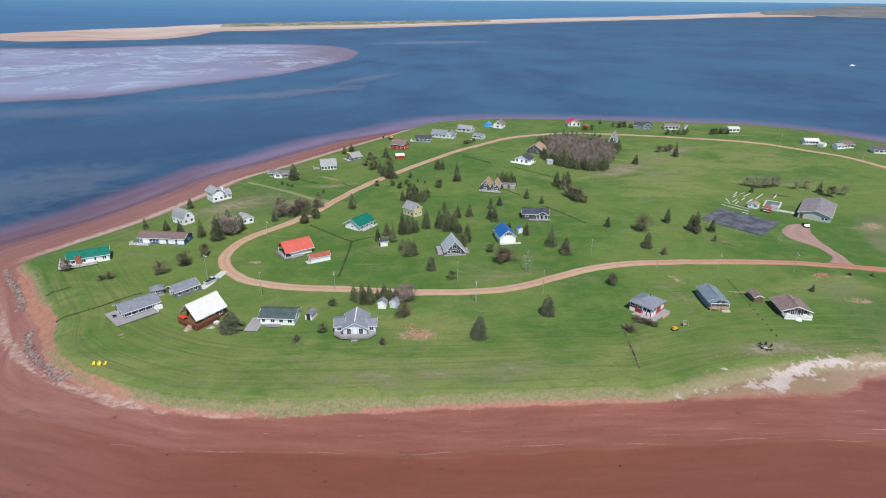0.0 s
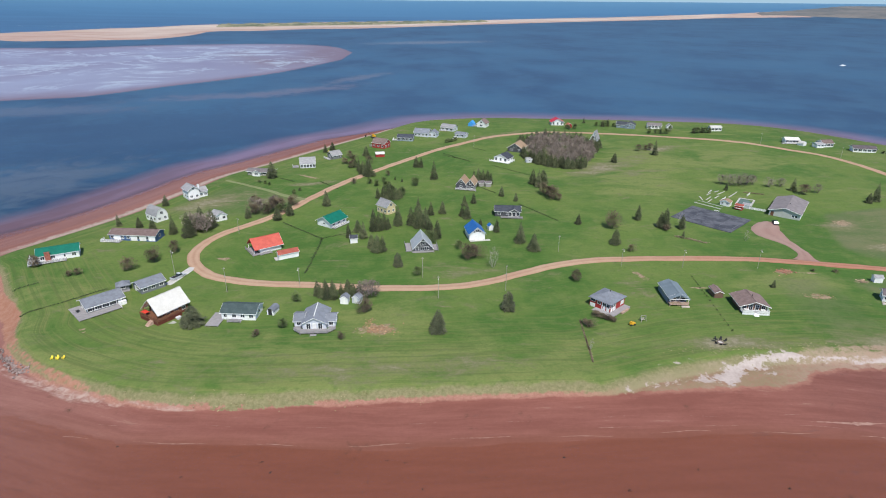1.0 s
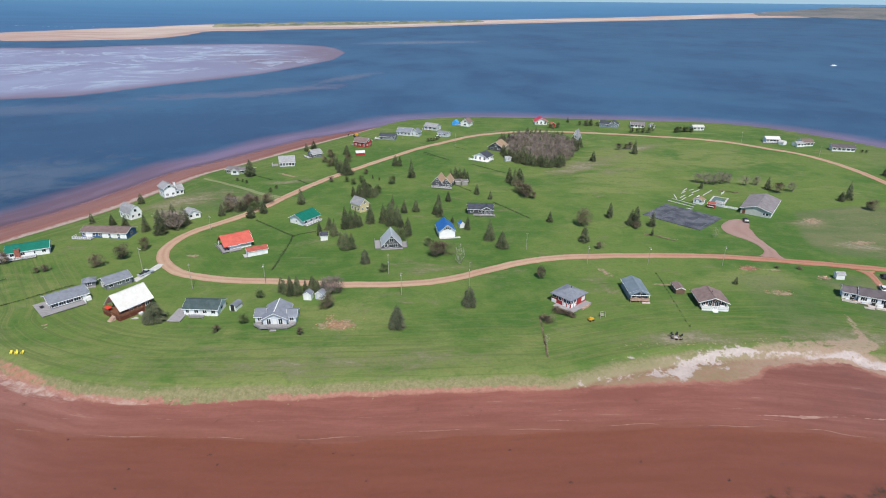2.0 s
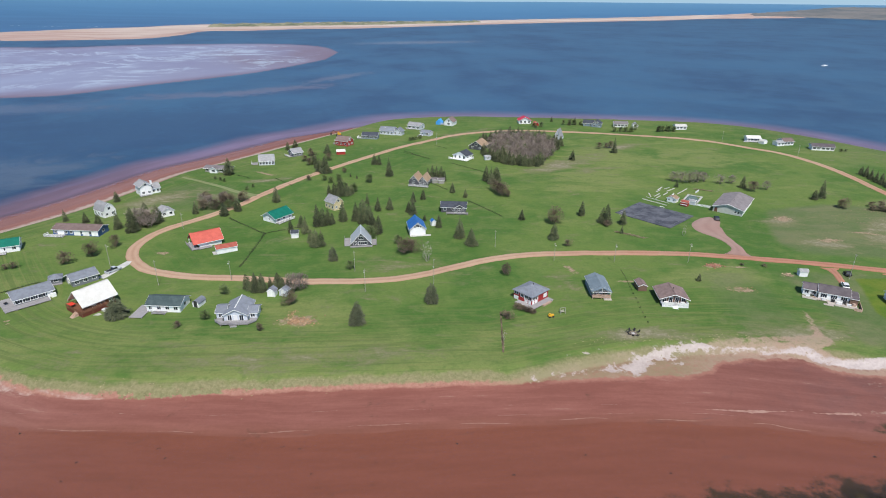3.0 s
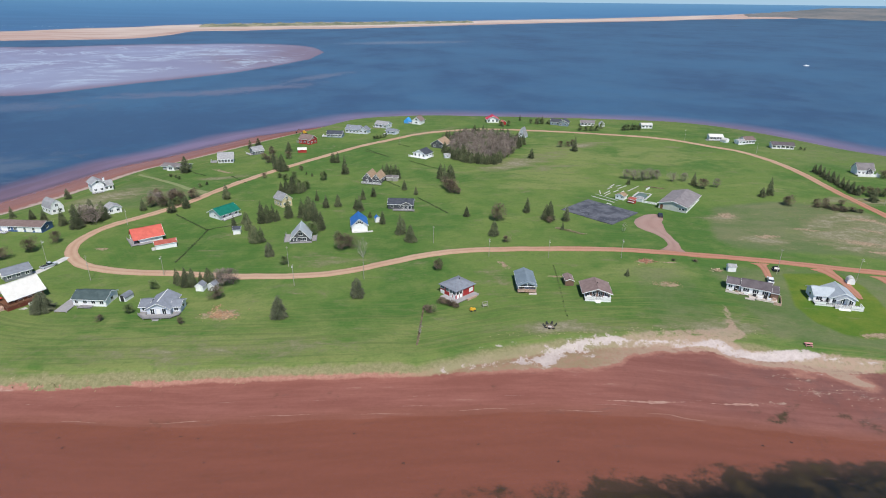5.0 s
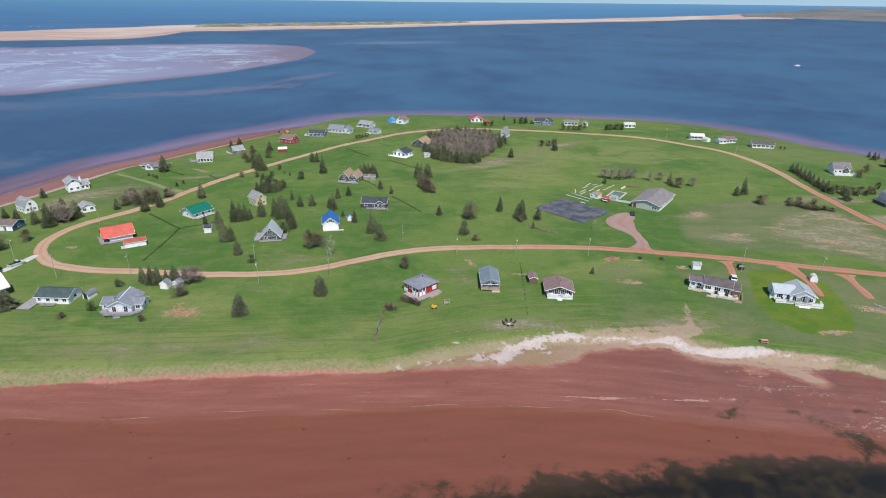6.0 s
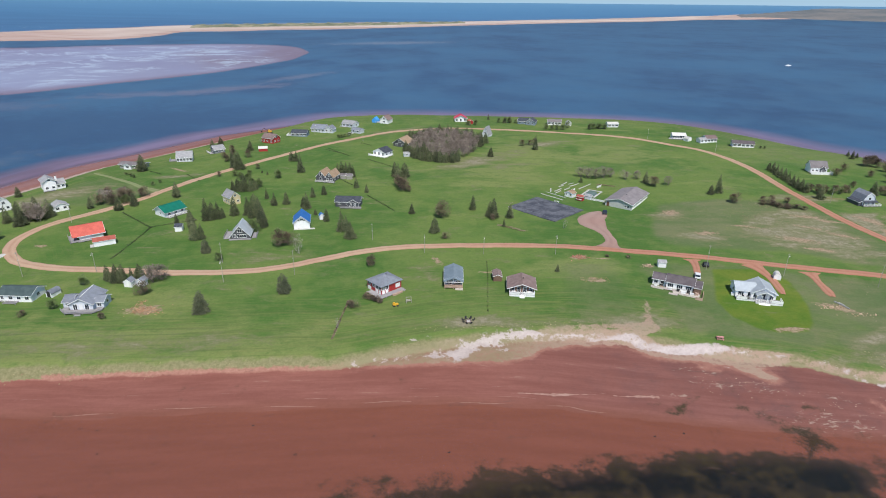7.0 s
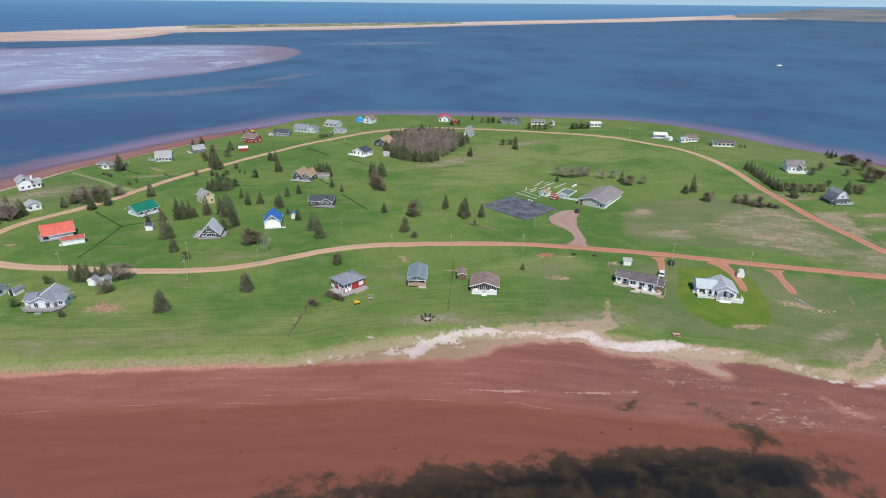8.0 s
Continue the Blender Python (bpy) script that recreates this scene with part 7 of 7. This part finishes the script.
for pts in ([(107, 222.5), (111.8, 219.6), (117, 215.5)], [(164, 284), (172, 280)]):
    pale += scatter_line(pts, 0.05, 0.5, rng)
tufts("dry_hedge", "dry brown growth along boundaries", pale, SCRUB, 0.55, 5)
tufts("boundary_hedge", "low dark brown leafless hedge across the grass", scatter_line(HEDGE, 0.03, 0.1, rng), TWIGS, 0.3, 5)

# ---- stones, rubble and timber ----
def stone_mesh(seed, name, material, flat=0.7):
    rng = random.Random(seed)
    bm = bmesh.new()
    bmesh.ops.create_icosphere(bm, subdivisions=1, radius=0.5)
    for v in bm.verts:
        v.co = Vector((v.co.x * rng.uniform(0.75, 1.25), v.co.y * rng.uniform(0.75, 1.25), v.co.z * flat * rng.uniform(0.75, 1.25)))
    return mesh_of(name, bm, material)


def heap(name, label, category, centre, spots, meshes, piece, low, high):
    """Loose pieces, each an object, under one thing."""
    rng = random.Random(len(spots))
    top = thing(name, label, category, *centre)
    z0 = top.matrix_basis.translation.z
    xs, ys = np.array([p[0] for p in spots]), np.array([p[1] for p in spots])
    for x, y, z in zip(xs, ys, shape(xs, ys, coast_distance(xs, ys))):
        ob = new(piece, rng.choice(meshes))
        ob.parent = top
        s = rng.uniform(low, high)
        ob.matrix_basis = pose(x - centre[0], y - centre[1], z - z0 + 0.22 * s, rng.uniform(-30, 30), rng.uniform(-30, 30), rng.uniform(0, 360)) @ Matrix.Diagonal((s, s, s, 1))
    return top


stones = [stone_mesh(s, "stone", STONE) for s in (1, 2, 3, 4, 5)]
heap("rock_revetment", "grey armour stones guarding the sandy point", "rocks", (-147, 180), [(p[0] + rng.uniform(-1.3, 1.3), p[1] + rng.uniform(-1.2, 1.2)) for p in curve_through([(-160, 195), (-150.4, 185), (-141, 174.6), (-134.6, 165.8)], 0.13)], stones, "stone", 0.4, 0.95)
heap("rock_revetment", "grey armour stones at the foot of the bank", "rocks", (-112, 139), [(p[0] + rng.uniform(-1.2, 1.2), p[1] + rng.uniform(-1.2, 1.2)) for p in curve_through([(-123, 151.6), (-118, 144), (-111.4, 137.2), (-105, 132.6), (-98.8, 128.8)], 0.125)] + [(-99 + rng.gauss(0, 1.0), 129 + rng.gauss(0, 0.9)) for _ in range(20)], stones, "stone", 0.42, 1.0)
slabs = [stone_mesh(s, "clod", RUBBLE, 0.35) for s in (6, 7, 8)]
BRUSH = surface("orange_tan_brush", (0.3, 0.17, 0.09), (0.46, 0.29, 0.17), 0.9, 0.95, 0.8, 0.1, 4, vary=0.3)
sticks = [stone_mesh(s, "clod", BRUSH, 0.3) for s in (26, 27, 28)]
RED_EARTH = surface("red_dug_earth", (0.34, 0.15, 0.095), (0.44, 0.22, 0.15), 0.9, 0.95, 0.8, 0.1, 4, vary=0.2)
clods = [stone_mesh(s, "clod", RED_EARTH, 0.4) for s in (16, 17, 18)]
heap("brush_pile", "scattered tan brush and broken earth on grass", "debris", (-6, 147), [(-6.5 + rng.gauss(0, 2.2), 147 + rng.gauss(0, 1.3)) for _ in range(260)] + [(-10 + rng.gauss(0, 0.6), 151 + rng.gauss(0, 1.5)) for _ in range(40)], sticks, "clod", 0.18, 0.6)
heap("rubble_patch", "low patch of tan rubble on grass", "debris", (135, 169.6), [(135 + rng.uniform(-5, 5), 169.6 + rng.uniform(-2, 2)) for _ in range(110)], sticks, "clod", 0.1, 0.32)
heap("rubble_patch", "heap of red earth beside the road", "debris", (133.6, 188.4), [(133.6 + rng.gauss(0, 1.6), 188.8 + rng.gauss(0, 1.0)) for _ in range(110)], clods, "clod", 0.2, 0.7)
heap("rubble_patch", "small heap of stones and boards", "debris", (156.8, 181.6), [(156.8 + rng.gauss(0, 0.9), 181.6 + rng.gauss(0, 0.6)) for _ in range(26)], slabs, "clod", 0.3, 0.8)
heap("rubble_patch", "pale rubble of a cleared building plot", "debris", (207, 151), [(205 + rng.gauss(0, 2.2), 152 + rng.gauss(0, 0.8)) for _ in range(60)] + [(211 + rng.gauss(0, 2.5), 147 + rng.gauss(0, 0.7)) for _ in range(40)], slabs, "clod", 0.15, 0.55)
pebbles = [(rng.uniform(150, 205), 0) for _ in range(80)]
pebbles = [(x, np.interp(x, [150, 165, 185, 205], [116, 113, 104, 98]) + rng.gauss(0, 3)) for x, _ in pebbles]
heap("beach_stones", "scattered pale stones on the red beach", "rocks", (175, 108), pebbles, slabs, "clod", 0.12, 0.36)
debris = thing("timber", "pale timbers lying on a cleared plot", "timber", 208.6, 153, -70)
part("beam", boxed((-2.6, 2.6, -0.15, 0.15, 0, 0.3)), CONCRETE, debris)
part("beam", boxed((-1.6, 0.6, 0.5, 0.75, 0, 0.25)), CONCRETE, debris)

# ---- utility poles ----
def pole(x, y, h, rot, lamp=False):
    p = thing("utility_pole", "weathered wooden utility pole with a crossarm", "pole", x, y, rot, group="poles along the road")
    bm = bmesh.new()
    tube(bm, (0, 0, -0.6), (0, 0, h), 0.1, 0.06, 8)
    part("post", bm, POLE_WOOD, p)
    arm = part("crossarm", boxed((-0.42, 0.42, -0.12, -0.04, h - 0.5, h - 0.4)), POLE_WOOD, p)
    for u in (-0.36, 0.36):
        bm = bmesh.new()
        tube(bm, (u, -0.08, h - 0.4), (u, -0.08, h - 0.28), 0.04, 0.03, 6)
        part("insulator", bm, POLE_WOOD, arm)
    if lamp:
        bm = bmesh.new()
        tube(bm, (0, -0.05, h - 0.9), (0, -0.8, h - 0.7), 0.03, 0.03, 6)
        part("lamp_arm", bm, SILVER, p)
        part("lamp_head", boxed((-0.12, 0.12, -1.2, -0.75, h - 0.76, h - 0.62)), TRIM, p)
    else:
        bm = bmesh.new()
        tube(bm, (0.0, 0.1, h - 3.4), (0.0, 0.1, h - 2.9), 0.13, 0.13, 8)
        part("meter_box", bm, SILVER, p)


for x, y, h, rot, lamp in ((-58.9, 171.2, 9, 20, False), (-35.6, 174.4, 7.4, 0, True), (10.6, 166.5, 8, 0, True), (32.8, 172.6, 9.4, 30, False), (76.7, 193, 7.2, 5, True), (98.8, 192.6, 7.2, 0, True), (125.5, 191.6, 7.6, -5, True),
                           (-81.6, 184.4, 9, 60, True), (-71, 221.8, 7, 50, True), (5.1, 181.8, 7.6, 10, False), (31.8, 378.4, 7.6, 50, False), (-4, 398.6, 7.5, 50, True), (176.4, 178.6, 9.6, -15, False),
                           (201.7, 174.2, 8.6, -15, True), (229.5, 166.6, 8.4, -15, False), (225.1, 391.8, 7.6, -40, True), (254.4, 352, 7.6, -60, False), (268, 256, 7.6, 90, False), (56, 205, 7, 10, False)):
    pole(x, y, h, rot, lamp)
for k in range(15):
    x, y = np.interp(k, [0, 7, 14], [99.4, 98.7, 97]), np.interp(k, [0, 7, 14], [185, 170.5, 148.2])
    plant_shrub(x, y, 0.55, rng, 1.0)

# ---- tennis court, pool and games ground ----
court = thing("tennis_court", "worn dark tennis court with cracked paint", "court", 130.6, 244.6, -46, max(land_z(x, y) for x in range(114, 149, 3) for y in range(228, 262, 3)))
part("surface", boxed((-13.2, 13.2, -11, 11, -1.6, 0.09)), COURT, court)
lines_ = [(-11.9, 11.9, s * 8.2 - 0.06, s * 8.2 + 0.06, 0.09, 0.098) for s in (-1, 1)] + [(s * 11.9 - 0.06, s * 11.9 + 0.06, -8.1, 8.1, 0.09, 0.097) for s in (-1, 1)] + [(s * 6.4 - 0.05, s * 6.4 + 0.05, -6, 6, 0.09, 0.096) for s in (-1, 1)]
for s in lines_:
    part("painted_line", boxed(s), COURT_LINE, court)
for s in (-1, 1):
    bm = bmesh.new()
    tube(bm, (0, s * 9, 0.05), (0, s * 9, 1.15), 0.05, 0.05, 6)
    part("net_post", bm, BLACK, court)
pool = thing("swimming_pool", "covered swimming pool with a white concrete rim", "pool", 157.4, 268.8, 56)
part("rim", boxed((-5.4, 5.8, -3.6, -2.8, -0.4, 0.2), (-5.4, 5.8, 2.8, 3.6, -0.4, 0.2), (-5.4, -4.6, -2.8, 2.8, -0.4, 0.2), (5.0, 5.8, -2.8, 2.8, -0.4, 0.2)), CONCRETE, pool)
part("water_cover", boxed((-4.6, 5.0, -2.8, 2.8, -0.4, 0.06)), POOL_WATER, pool)
for x, y, n, rot in ((154.5, 258.5, 14, -33), (162, 277, 10, 48), (147, 270.5, 10, 48)):
    f = thing("picket_fence", "low white fence round the pool", "fence", x, y, rot)
    for k in range(n):
        part("picket", boxed((k * 0.5 - 0.2, k * 0.5 + 0.2, -0.02, 0.02, 0.05, 1.1)), TRIM, f)
    part("rail", boxed((-0.2, n * 0.5, 0.02, 0.07, 0.75, 0.85)), TRIM, f)
h = house("pool_house", "small white pool house with a tan roof", 144.7, 262.8, -42, "shed", 0.85)
body(h, -2.5, 2.5, 0, 4.2, 2.1, 3.1, "y", "white", "tan", wins="f2s", over=0.3)
h = house("snack_stand", "red stand with a white counter beside the pool", 148.6, 257.2, -42, "shed", 0.75)
body(h, -2.2, 2.2, 0, 2.6, 2.1, 2.5, "x", "red", "rust", "shed", over=0.3)
part("counter", boxed((-2.0, 2.0, -0.6, -0.02, 0.8, 1.0)), TRIM, h)
h = house("equipment_shed", "small pale grey shed by the pool", 153.2, 259.6, -36, "shed")
body(h, -1.4, 1.4, 0, 2.0, 1.9, 2.6, "x", "pale_grey", "pale", over=0.15)
for x0, y0, x1, y1 in ((132.3, 267.2, 140.7, 257.7), (135.1, 270.6, 143, 260.9), (138.6, 276.7, 137.6, 270.6), (139.6, 271.5, 143.6, 276), (145, 282.3, 148.6, 287), (139.2, 268.2, 142.8, 272.5), (145, 274.2, 148.3, 277.8), (149, 280.5, 154.6, 285.3), (143, 279, 146, 282), (149, 284.2, 151.9, 286.1), (152.8, 276.2, 160.5, 284.5), (146, 270.5, 150, 275)):
    d = math.hypot(x1 - x0, y1 - y0)
    c = thing("golf_curb", "white timber curb of a miniature golf lane", "curb", (x0 + x1) / 2, (y0 + y1) / 2, math.degrees(math.atan2(y1 - y0, x1 - x0)), group="miniature golf curbs")
    part("beam", boxed((-d / 2, d / 2, -0.24, 0.24, -0.1, 0.16)), CONCRETE, c)
    part("end_block", boxed((d / 2, d / 2 + 0.2, -0.25, 0.25, -0.1, 0.22)), CONCRETE, c)
part("bench_seat", boxed((-1.2, 1.2, -0.25, 0.25, 0.42, 0.5), (-1.0, -0.9, -0.2, 0.2, -0.1, 0.42), (0.9, 1.0, -0.2, 0.2, -0.1, 0.42)), TRIM, thing("bench", "white wooden bench beside the court", "bench", 137.5, 254.4, -42))


# ---- vehicles ----
def car(x, y, rot, paint, label, pickup=False, L=4.7):
    v = thing("pickup_truck" if pickup else "car", label, "vehicle", x, y, rot)
    W, bm = 1.85, bmesh.new()
    prism(bm, [(-L / 2, 0.4), (-L / 2, 0.85), (-L / 2 + 0.15, 1.0), (L / 2 - 0.2, 0.9), (L / 2, 0.7), (L / 2, 0.4)], -W / 2, W / 2, "y")
    part("body", bm, paint, v)
    bm = bmesh.new()
    prism(bm, [(-0.4, 0.95), (-0.15, 1.65), (0.9, 1.65), (1.45, 0.95)] if pickup else [(-L / 2 + 0.25, 0.95), (-L / 2 + 0.7, 1.5), (0.5, 1.5), (1.2, 0.95)], -W / 2 + 0.12, W / 2 - 0.12, "y")
    cab = part("cabin", bm, GLASS, v)
    part("roof_panel", boxed((-0.1, 0.85, -W / 2 + 0.15, W / 2 - 0.15, 1.65, 1.7) if pickup else (-L / 2 + 0.75, 0.45, -W / 2 + 0.15, W / 2 - 0.15, 1.5, 1.55)), paint, cab)
    if pickup:
        part("cargo_bed", boxed((-L / 2 + 0.2, -0.5, -W / 2 + 0.15, W / 2 - 0.15, 0.9, 1.02)), BLACK, v)
    for sx in (-L / 2 + 0.85, L / 2 - 0.85):
        for sy in (-1, 1):
            bm = bmesh.new()
            tube(bm, (sx, sy * (W / 2 - 0.2), 0.34), (sx, sy * (W / 2 + 0.02), 0.34), 0.34, 0.34, 12)
            wh = part("wheel", bm, BLACK, v)
            bm = bmesh.new()
            tube(bm, (sx, sy * (W / 2 + 0.02), 0.34), (sx, sy * (W / 2 + 0.04), 0.34), 0.2, 0.18, 10)
            part("rim", bm, SILVER, wh)
    for sy in (-0.65, 0.65):
        part("headlight", boxed((L / 2 - 0.02, L / 2 + 0.02, sy - 0.18, sy + 0.18, 0.62, 0.76)), TRIM, v)


car(-79.2, 181.6, 62, SILVER, "silver pickup truck parked on the driveway", True, 5.4)
car(156.2, 238.8, 75, DARK_PAINT, "black car parked on the gravel")
car(170.9, 172.4, 68, WHITE_PAINT, "white car parked beside the bungalow")
car(20.2, 402.4, 60, WHITE_PAINT, "white car parked by the garage")
car(177.6, 181.6, 75, BLACK, "dark utility trailer beside the driveway", False, 3.0)
dig_ = thing("excavator", "yellow excavator working on the far bank", "excavator", -36, 402, 200)
part("cab", boxed((-1.2, 1.0, -1.1, 1.1, 1.0, 1.9), (-0.2, 1.0, 0.0, 1.1, 1.9, 2.8)), ORANGE, dig_)
for s in (-1, 1):
    part("track", boxed((-1.8, 1.8, s * 1.2 - 0.3, s * 1.2 + 0.3, -0.1, 0.9)), BLACK, dig_)
bm = bmesh.new()
tube(bm, (1.0, -0.4, 1.6), (3.6, -0.4, 4.0), 0.22, 0.18, 6)
tube(bm, (3.6, -0.4, 4.0), (5.4, -0.4, 2.0), 0.18, 0.14, 6)
part("boom", bm, BROWN_WOOD, dig_)
part("bucket", boxed((5.0, 5.9, -0.9, 0.1, 1.2, 2.1)), BLACK, dig_)

# ---- garden things ----
for k, (x, y) in enumerate(((-92.0, 131.3), (-90.9, 131.7), (-90.3, 131.0), (-89.0, 131.4))):
    c = thing("garden_chair", "bright yellow slatted garden chair on the lawn", "chair", x, y, rng.uniform(-40, 40), group="yellow chairs on the point")
    c.matrix_basis = c.matrix_basis @ Matrix.Diagonal((0.68, 0.68, 0.68, 1))
    part("seat", boxed((-0.38, 0.38, -0.45, 0.3, 0.3, 0.38)), YELLOW, c)
    bm = bmesh.new()
    slab(bm, [(-0.38, 0.3, 0.4), (0.38, 0.3, 0.4), (0.38, 0.62, 1.15), (-0.38, 0.62, 1.15)], 0.08)
    part("backrest", bm, YELLOW, c)
    for s in (-0.42, 0.42):
        part("armrest", boxed((s - 0.08, s + 0.08, -0.5, 0.4, 0.58, 0.64)), YELLOW, c)
        part("leg", boxed((s - 0.05, s + 0.05, -0.45, -0.35, -0.1, 0.58)), YELLOW, c)
pit = thing("fire_pit", "round stone fire pit on the lawn", "fire pit", 90.8, 141.9)
for k in range(10):
    ob = new("stone", stones[k % 5])
    ob.parent, ob.matrix_basis = pit, pose(0.75 * math.cos(k * 0.628), 0.75 * math.sin(k * 0.628), 0.12, 0, 0, k * 50) @ Matrix.Scale(0.5, 4)
part("ash_bed", boxed((-0.5, 0.5, -0.5, 0.5, -0.1, 0.12)), CONCRETE, pit)
for k in range(7):
    a = radians(20 + k * 46)
    c = thing("lawn_chair", "dark wooden lawn chair facing the fire pit", "chair", 90.8 + 1.65 * math.cos(a), 141.9 + 1.65 * math.sin(a), math.degrees(a) - 90, group="chairs round the fire pit")
    c.matrix_basis = c.matrix_basis @ Matrix.Diagonal((0.78, 0.78, 0.78, 1))
    part("seat", boxed((-0.35, 0.35, -0.45, 0.25, 0.3, 0.38)), BLACK, c)
    bm = bmesh.new()
    slab(bm, [(-0.35, 0.25, 0.4), (0.35, 0.25, 0.4), (0.35, 0.55, 1.1), (-0.35, 0.55, 1.1)], 0.07)
    part("backrest", bm, BLACK, c)
    for s in (-0.38, 0.38):
        part("leg", boxed((s - 0.05, s + 0.05, -0.45, -0.35, -0.1, 0.55)), BLACK, c)
b_ = thing("picnic_table", "faded red picnic table near the shore", "table", 161.1, 132.4, -10)
part("tabletop", boxed((-0.95, 0.95, -0.4, 0.4, 0.7, 0.77)), PINK_WOOD, b_)
for s in (-0.75, 0.75):
    part("bench", boxed((-0.95, 0.95, s - 0.14, s + 0.14, 0.4, 0.46)), PINK_WOOD, b_)
    part("leg", boxed((s - 0.06, s + 0.06, -0.8, 0.8, -0.1, 0.4), (s - 0.06, s + 0.06, -0.06, 0.06, 0.4, 0.7)), PINK_WOOD, b_)
t_ = thing("garden_tractor", "orange-yellow garden tractor on the lawn", "tractor", 68.6, 151.6, 20)
part("body", boxed((-0.8, 0.9, -0.4, 0.4, 0.35, 0.85), (-0.6, -0.1, -0.35, 0.35, 0.85, 1.25)), ORANGE, t_)
for sx in (-0.55, 0.6):
    for sy in (-0.5, 0.5):
        bm = bmesh.new()
        tube(bm, (sx, sy - 0.1, 0.25), (sx, sy + 0.1, 0.25), 0.3, 0.3, 10)
        part("wheel", bm, BLACK, t_)
s_ = thing("garden_swing", "grey wooden garden swing frame", "swing", 72.6, 154.2, 15)
for s in (-0.8, 0.8):
    bm = bmesh.new()
    tube(bm, (s, -0.7, -0.1), (s, 0, 1.8), 0.08, 0.08, 5)
    tube(bm, (s, 0.7, -0.1), (s, 0, 1.8), 0.08, 0.08, 5)
    part("side_frame", bm, POLE_WOOD, s_)
part("top_rail", boxed((-0.9, 0.9, -0.06, 0.06, 1.75, 1.87)), POLE_WOOD, s_)
part("swing_seat", boxed((-0.6, 0.6, -0.25, 0.25, 0.45, 0.52), (-0.6, 0.6, 0.22, 0.28, 0.5, 1.0)), POLE_WOOD, s_)
for x, y in ((-60.5, 361.5), (-57.8, 361.8)):
    k_ = thing("kayak", "yellow kayak leaning by the spruces", "kayak", x, y, 35)
    bm = bmesh.new()
    bmesh.ops.create_uvsphere(bm, u_segments=10, v_segments=6, radius=0.5, matrix=Matrix.Translation((0, 0, 0.5)) @ Matrix.Diagonal((3.8, 0.9, 0.6, 1)))
    part("hull", bm, YELLOW, k_)
    part("cockpit_rim", boxed((-0.45, 0.45, -0.22, 0.22, 0.74, 0.82)), BLACK, k_)
boat = thing("motor_boat", "small white motor boat on the bay", "boat", 628, 950, 12, z=-4.0)
boat.matrix_basis = boat.matrix_basis @ Matrix.Diagonal((1.0, 1.0, 0.6, 1))
bm = bmesh.new()
prism(bm, [(-4.5, -0.4), (-4.5, 1.1), (3.2, 1.3), (5.0, 1.5), (3.6, -0.4)], -1.4, 1.4, "y")
part("hull", bm, WHITE_PAINT, boat)
part("wheelhouse", boxed((-1.6, 1.6, -1.1, 1.1, 1.2, 3.2)), WHITE_PAINT, boat)
part("windscreen", boxed((1.6, 1.66, -1.0, 1.0, 2.0, 2.9)), GLASS, boat)

# ---- tide lines: thin foam and shell wrack along the water's edge ----
FOAM = surface("pale_sea_foam", (0.28, 0.15, 0.115), (0.36, 0.22, 0.175), 0.8, 0.8)


def tide_line(name, label, points, width, z, seed, gaps, material=FOAM):
    rng = random.Random(seed)
    mid = curve_through(points, 0.7)
    co, quads = [], []
    for i, (x, y) in enumerate(mid):
        w = width * max(0.0, math.sin(i * 0.19 + seed) + gaps + rng.uniform(-0.5, 0.5)) * rng.uniform(0.5, 1.1)
        y += 0.3 * math.sin(i * 0.09 + seed * 2) + 0.15 * math.sin(i * 0.31)
        near = np.array([x, x]), np.array([y - w / 2, y + w / 2])
        za, zb = np.maximum(z, shape(*near, coast_distance(*near)) + 0.03)
        co += [(x, y - w / 2, za), (x, y + w / 2, zb)]
        if i:
            quads.append((2 * i - 2, 2 * i, 2 * i + 1, 2 * i - 1))
    me = bpy.data.meshes.new(name)
    me.from_pydata(co, [], quads)
    me.materials.append(material)
    tagged(new(name, me), label, "foam", kind="stuff")


tide_line("sea_foam", "thin pale foam along the water's edge", [(-75, 105.5), (-41, 103.6), (-17, 103.2), (1, 104), (17, 105.6), (36, 106.9), (56, 107.7), (69.6, 108.8), (80, 108.6), (92, 109), (104.6, 108.3), (113, 107.3), (118.2, 105.4), (126.7, 104.5), (133.2, 103.5)], 0.2, -3.985, 1, 0.25)
tide_line("sea_foam", "thin pale foam in the shallows", [(40, 109.5), (66, 110.6), (86, 110.9), (104, 110.6), (120, 109)], 0.14, -3.985, 4, -0.3)
tide_line("sea_foam", "tan streak of wrack on the wet sand", [(100, 112.4), (108, 112.2), (118, 111.6), (124, 111.3), (130, 110.4), (137, 110.1)], 0.6, -3.985, 5, 0.7)
tide_line("sea_foam", "thin line of wrack on the wet beach", [(-90, 112), (-60, 109.5), (-20, 109), (20, 111), (60, 113.5), (95, 114.5), (125, 112)], 0.16, -3.985, 7, -0.6)
SURF = surface("white_breaking_surf", (0.6, 0.62, 0.64), (0.75, 0.77, 0.78), 0.2, 0.7)
for a, b in (((-1345, 2010), (-1300, 2004)), ((-1225, 1962), (-1120, 1950)), ((-1085, 1985), (-1030, 1972))):
    tide_line("breaking_surf", "white line of surf breaking beyond the spit", [a, ((a[0] + b[0]) / 2, (a[1] + b[1]) / 2 + 3), b], 4.0, -3.9, int(a[1]), 0.6, SURF)
weeds = [(rng.uniform(-90, 150), rng.uniform(84, 103)) for _ in range(20)]
clumps = [(x + rng.gauss(0, 0.22), y + rng.gauss(0, 0.12)) for x, y in weeds for _ in range(9)]
tufts("drift_weed", "dark clumps of weed in the shallows", clumps, BLACK, 0.3)
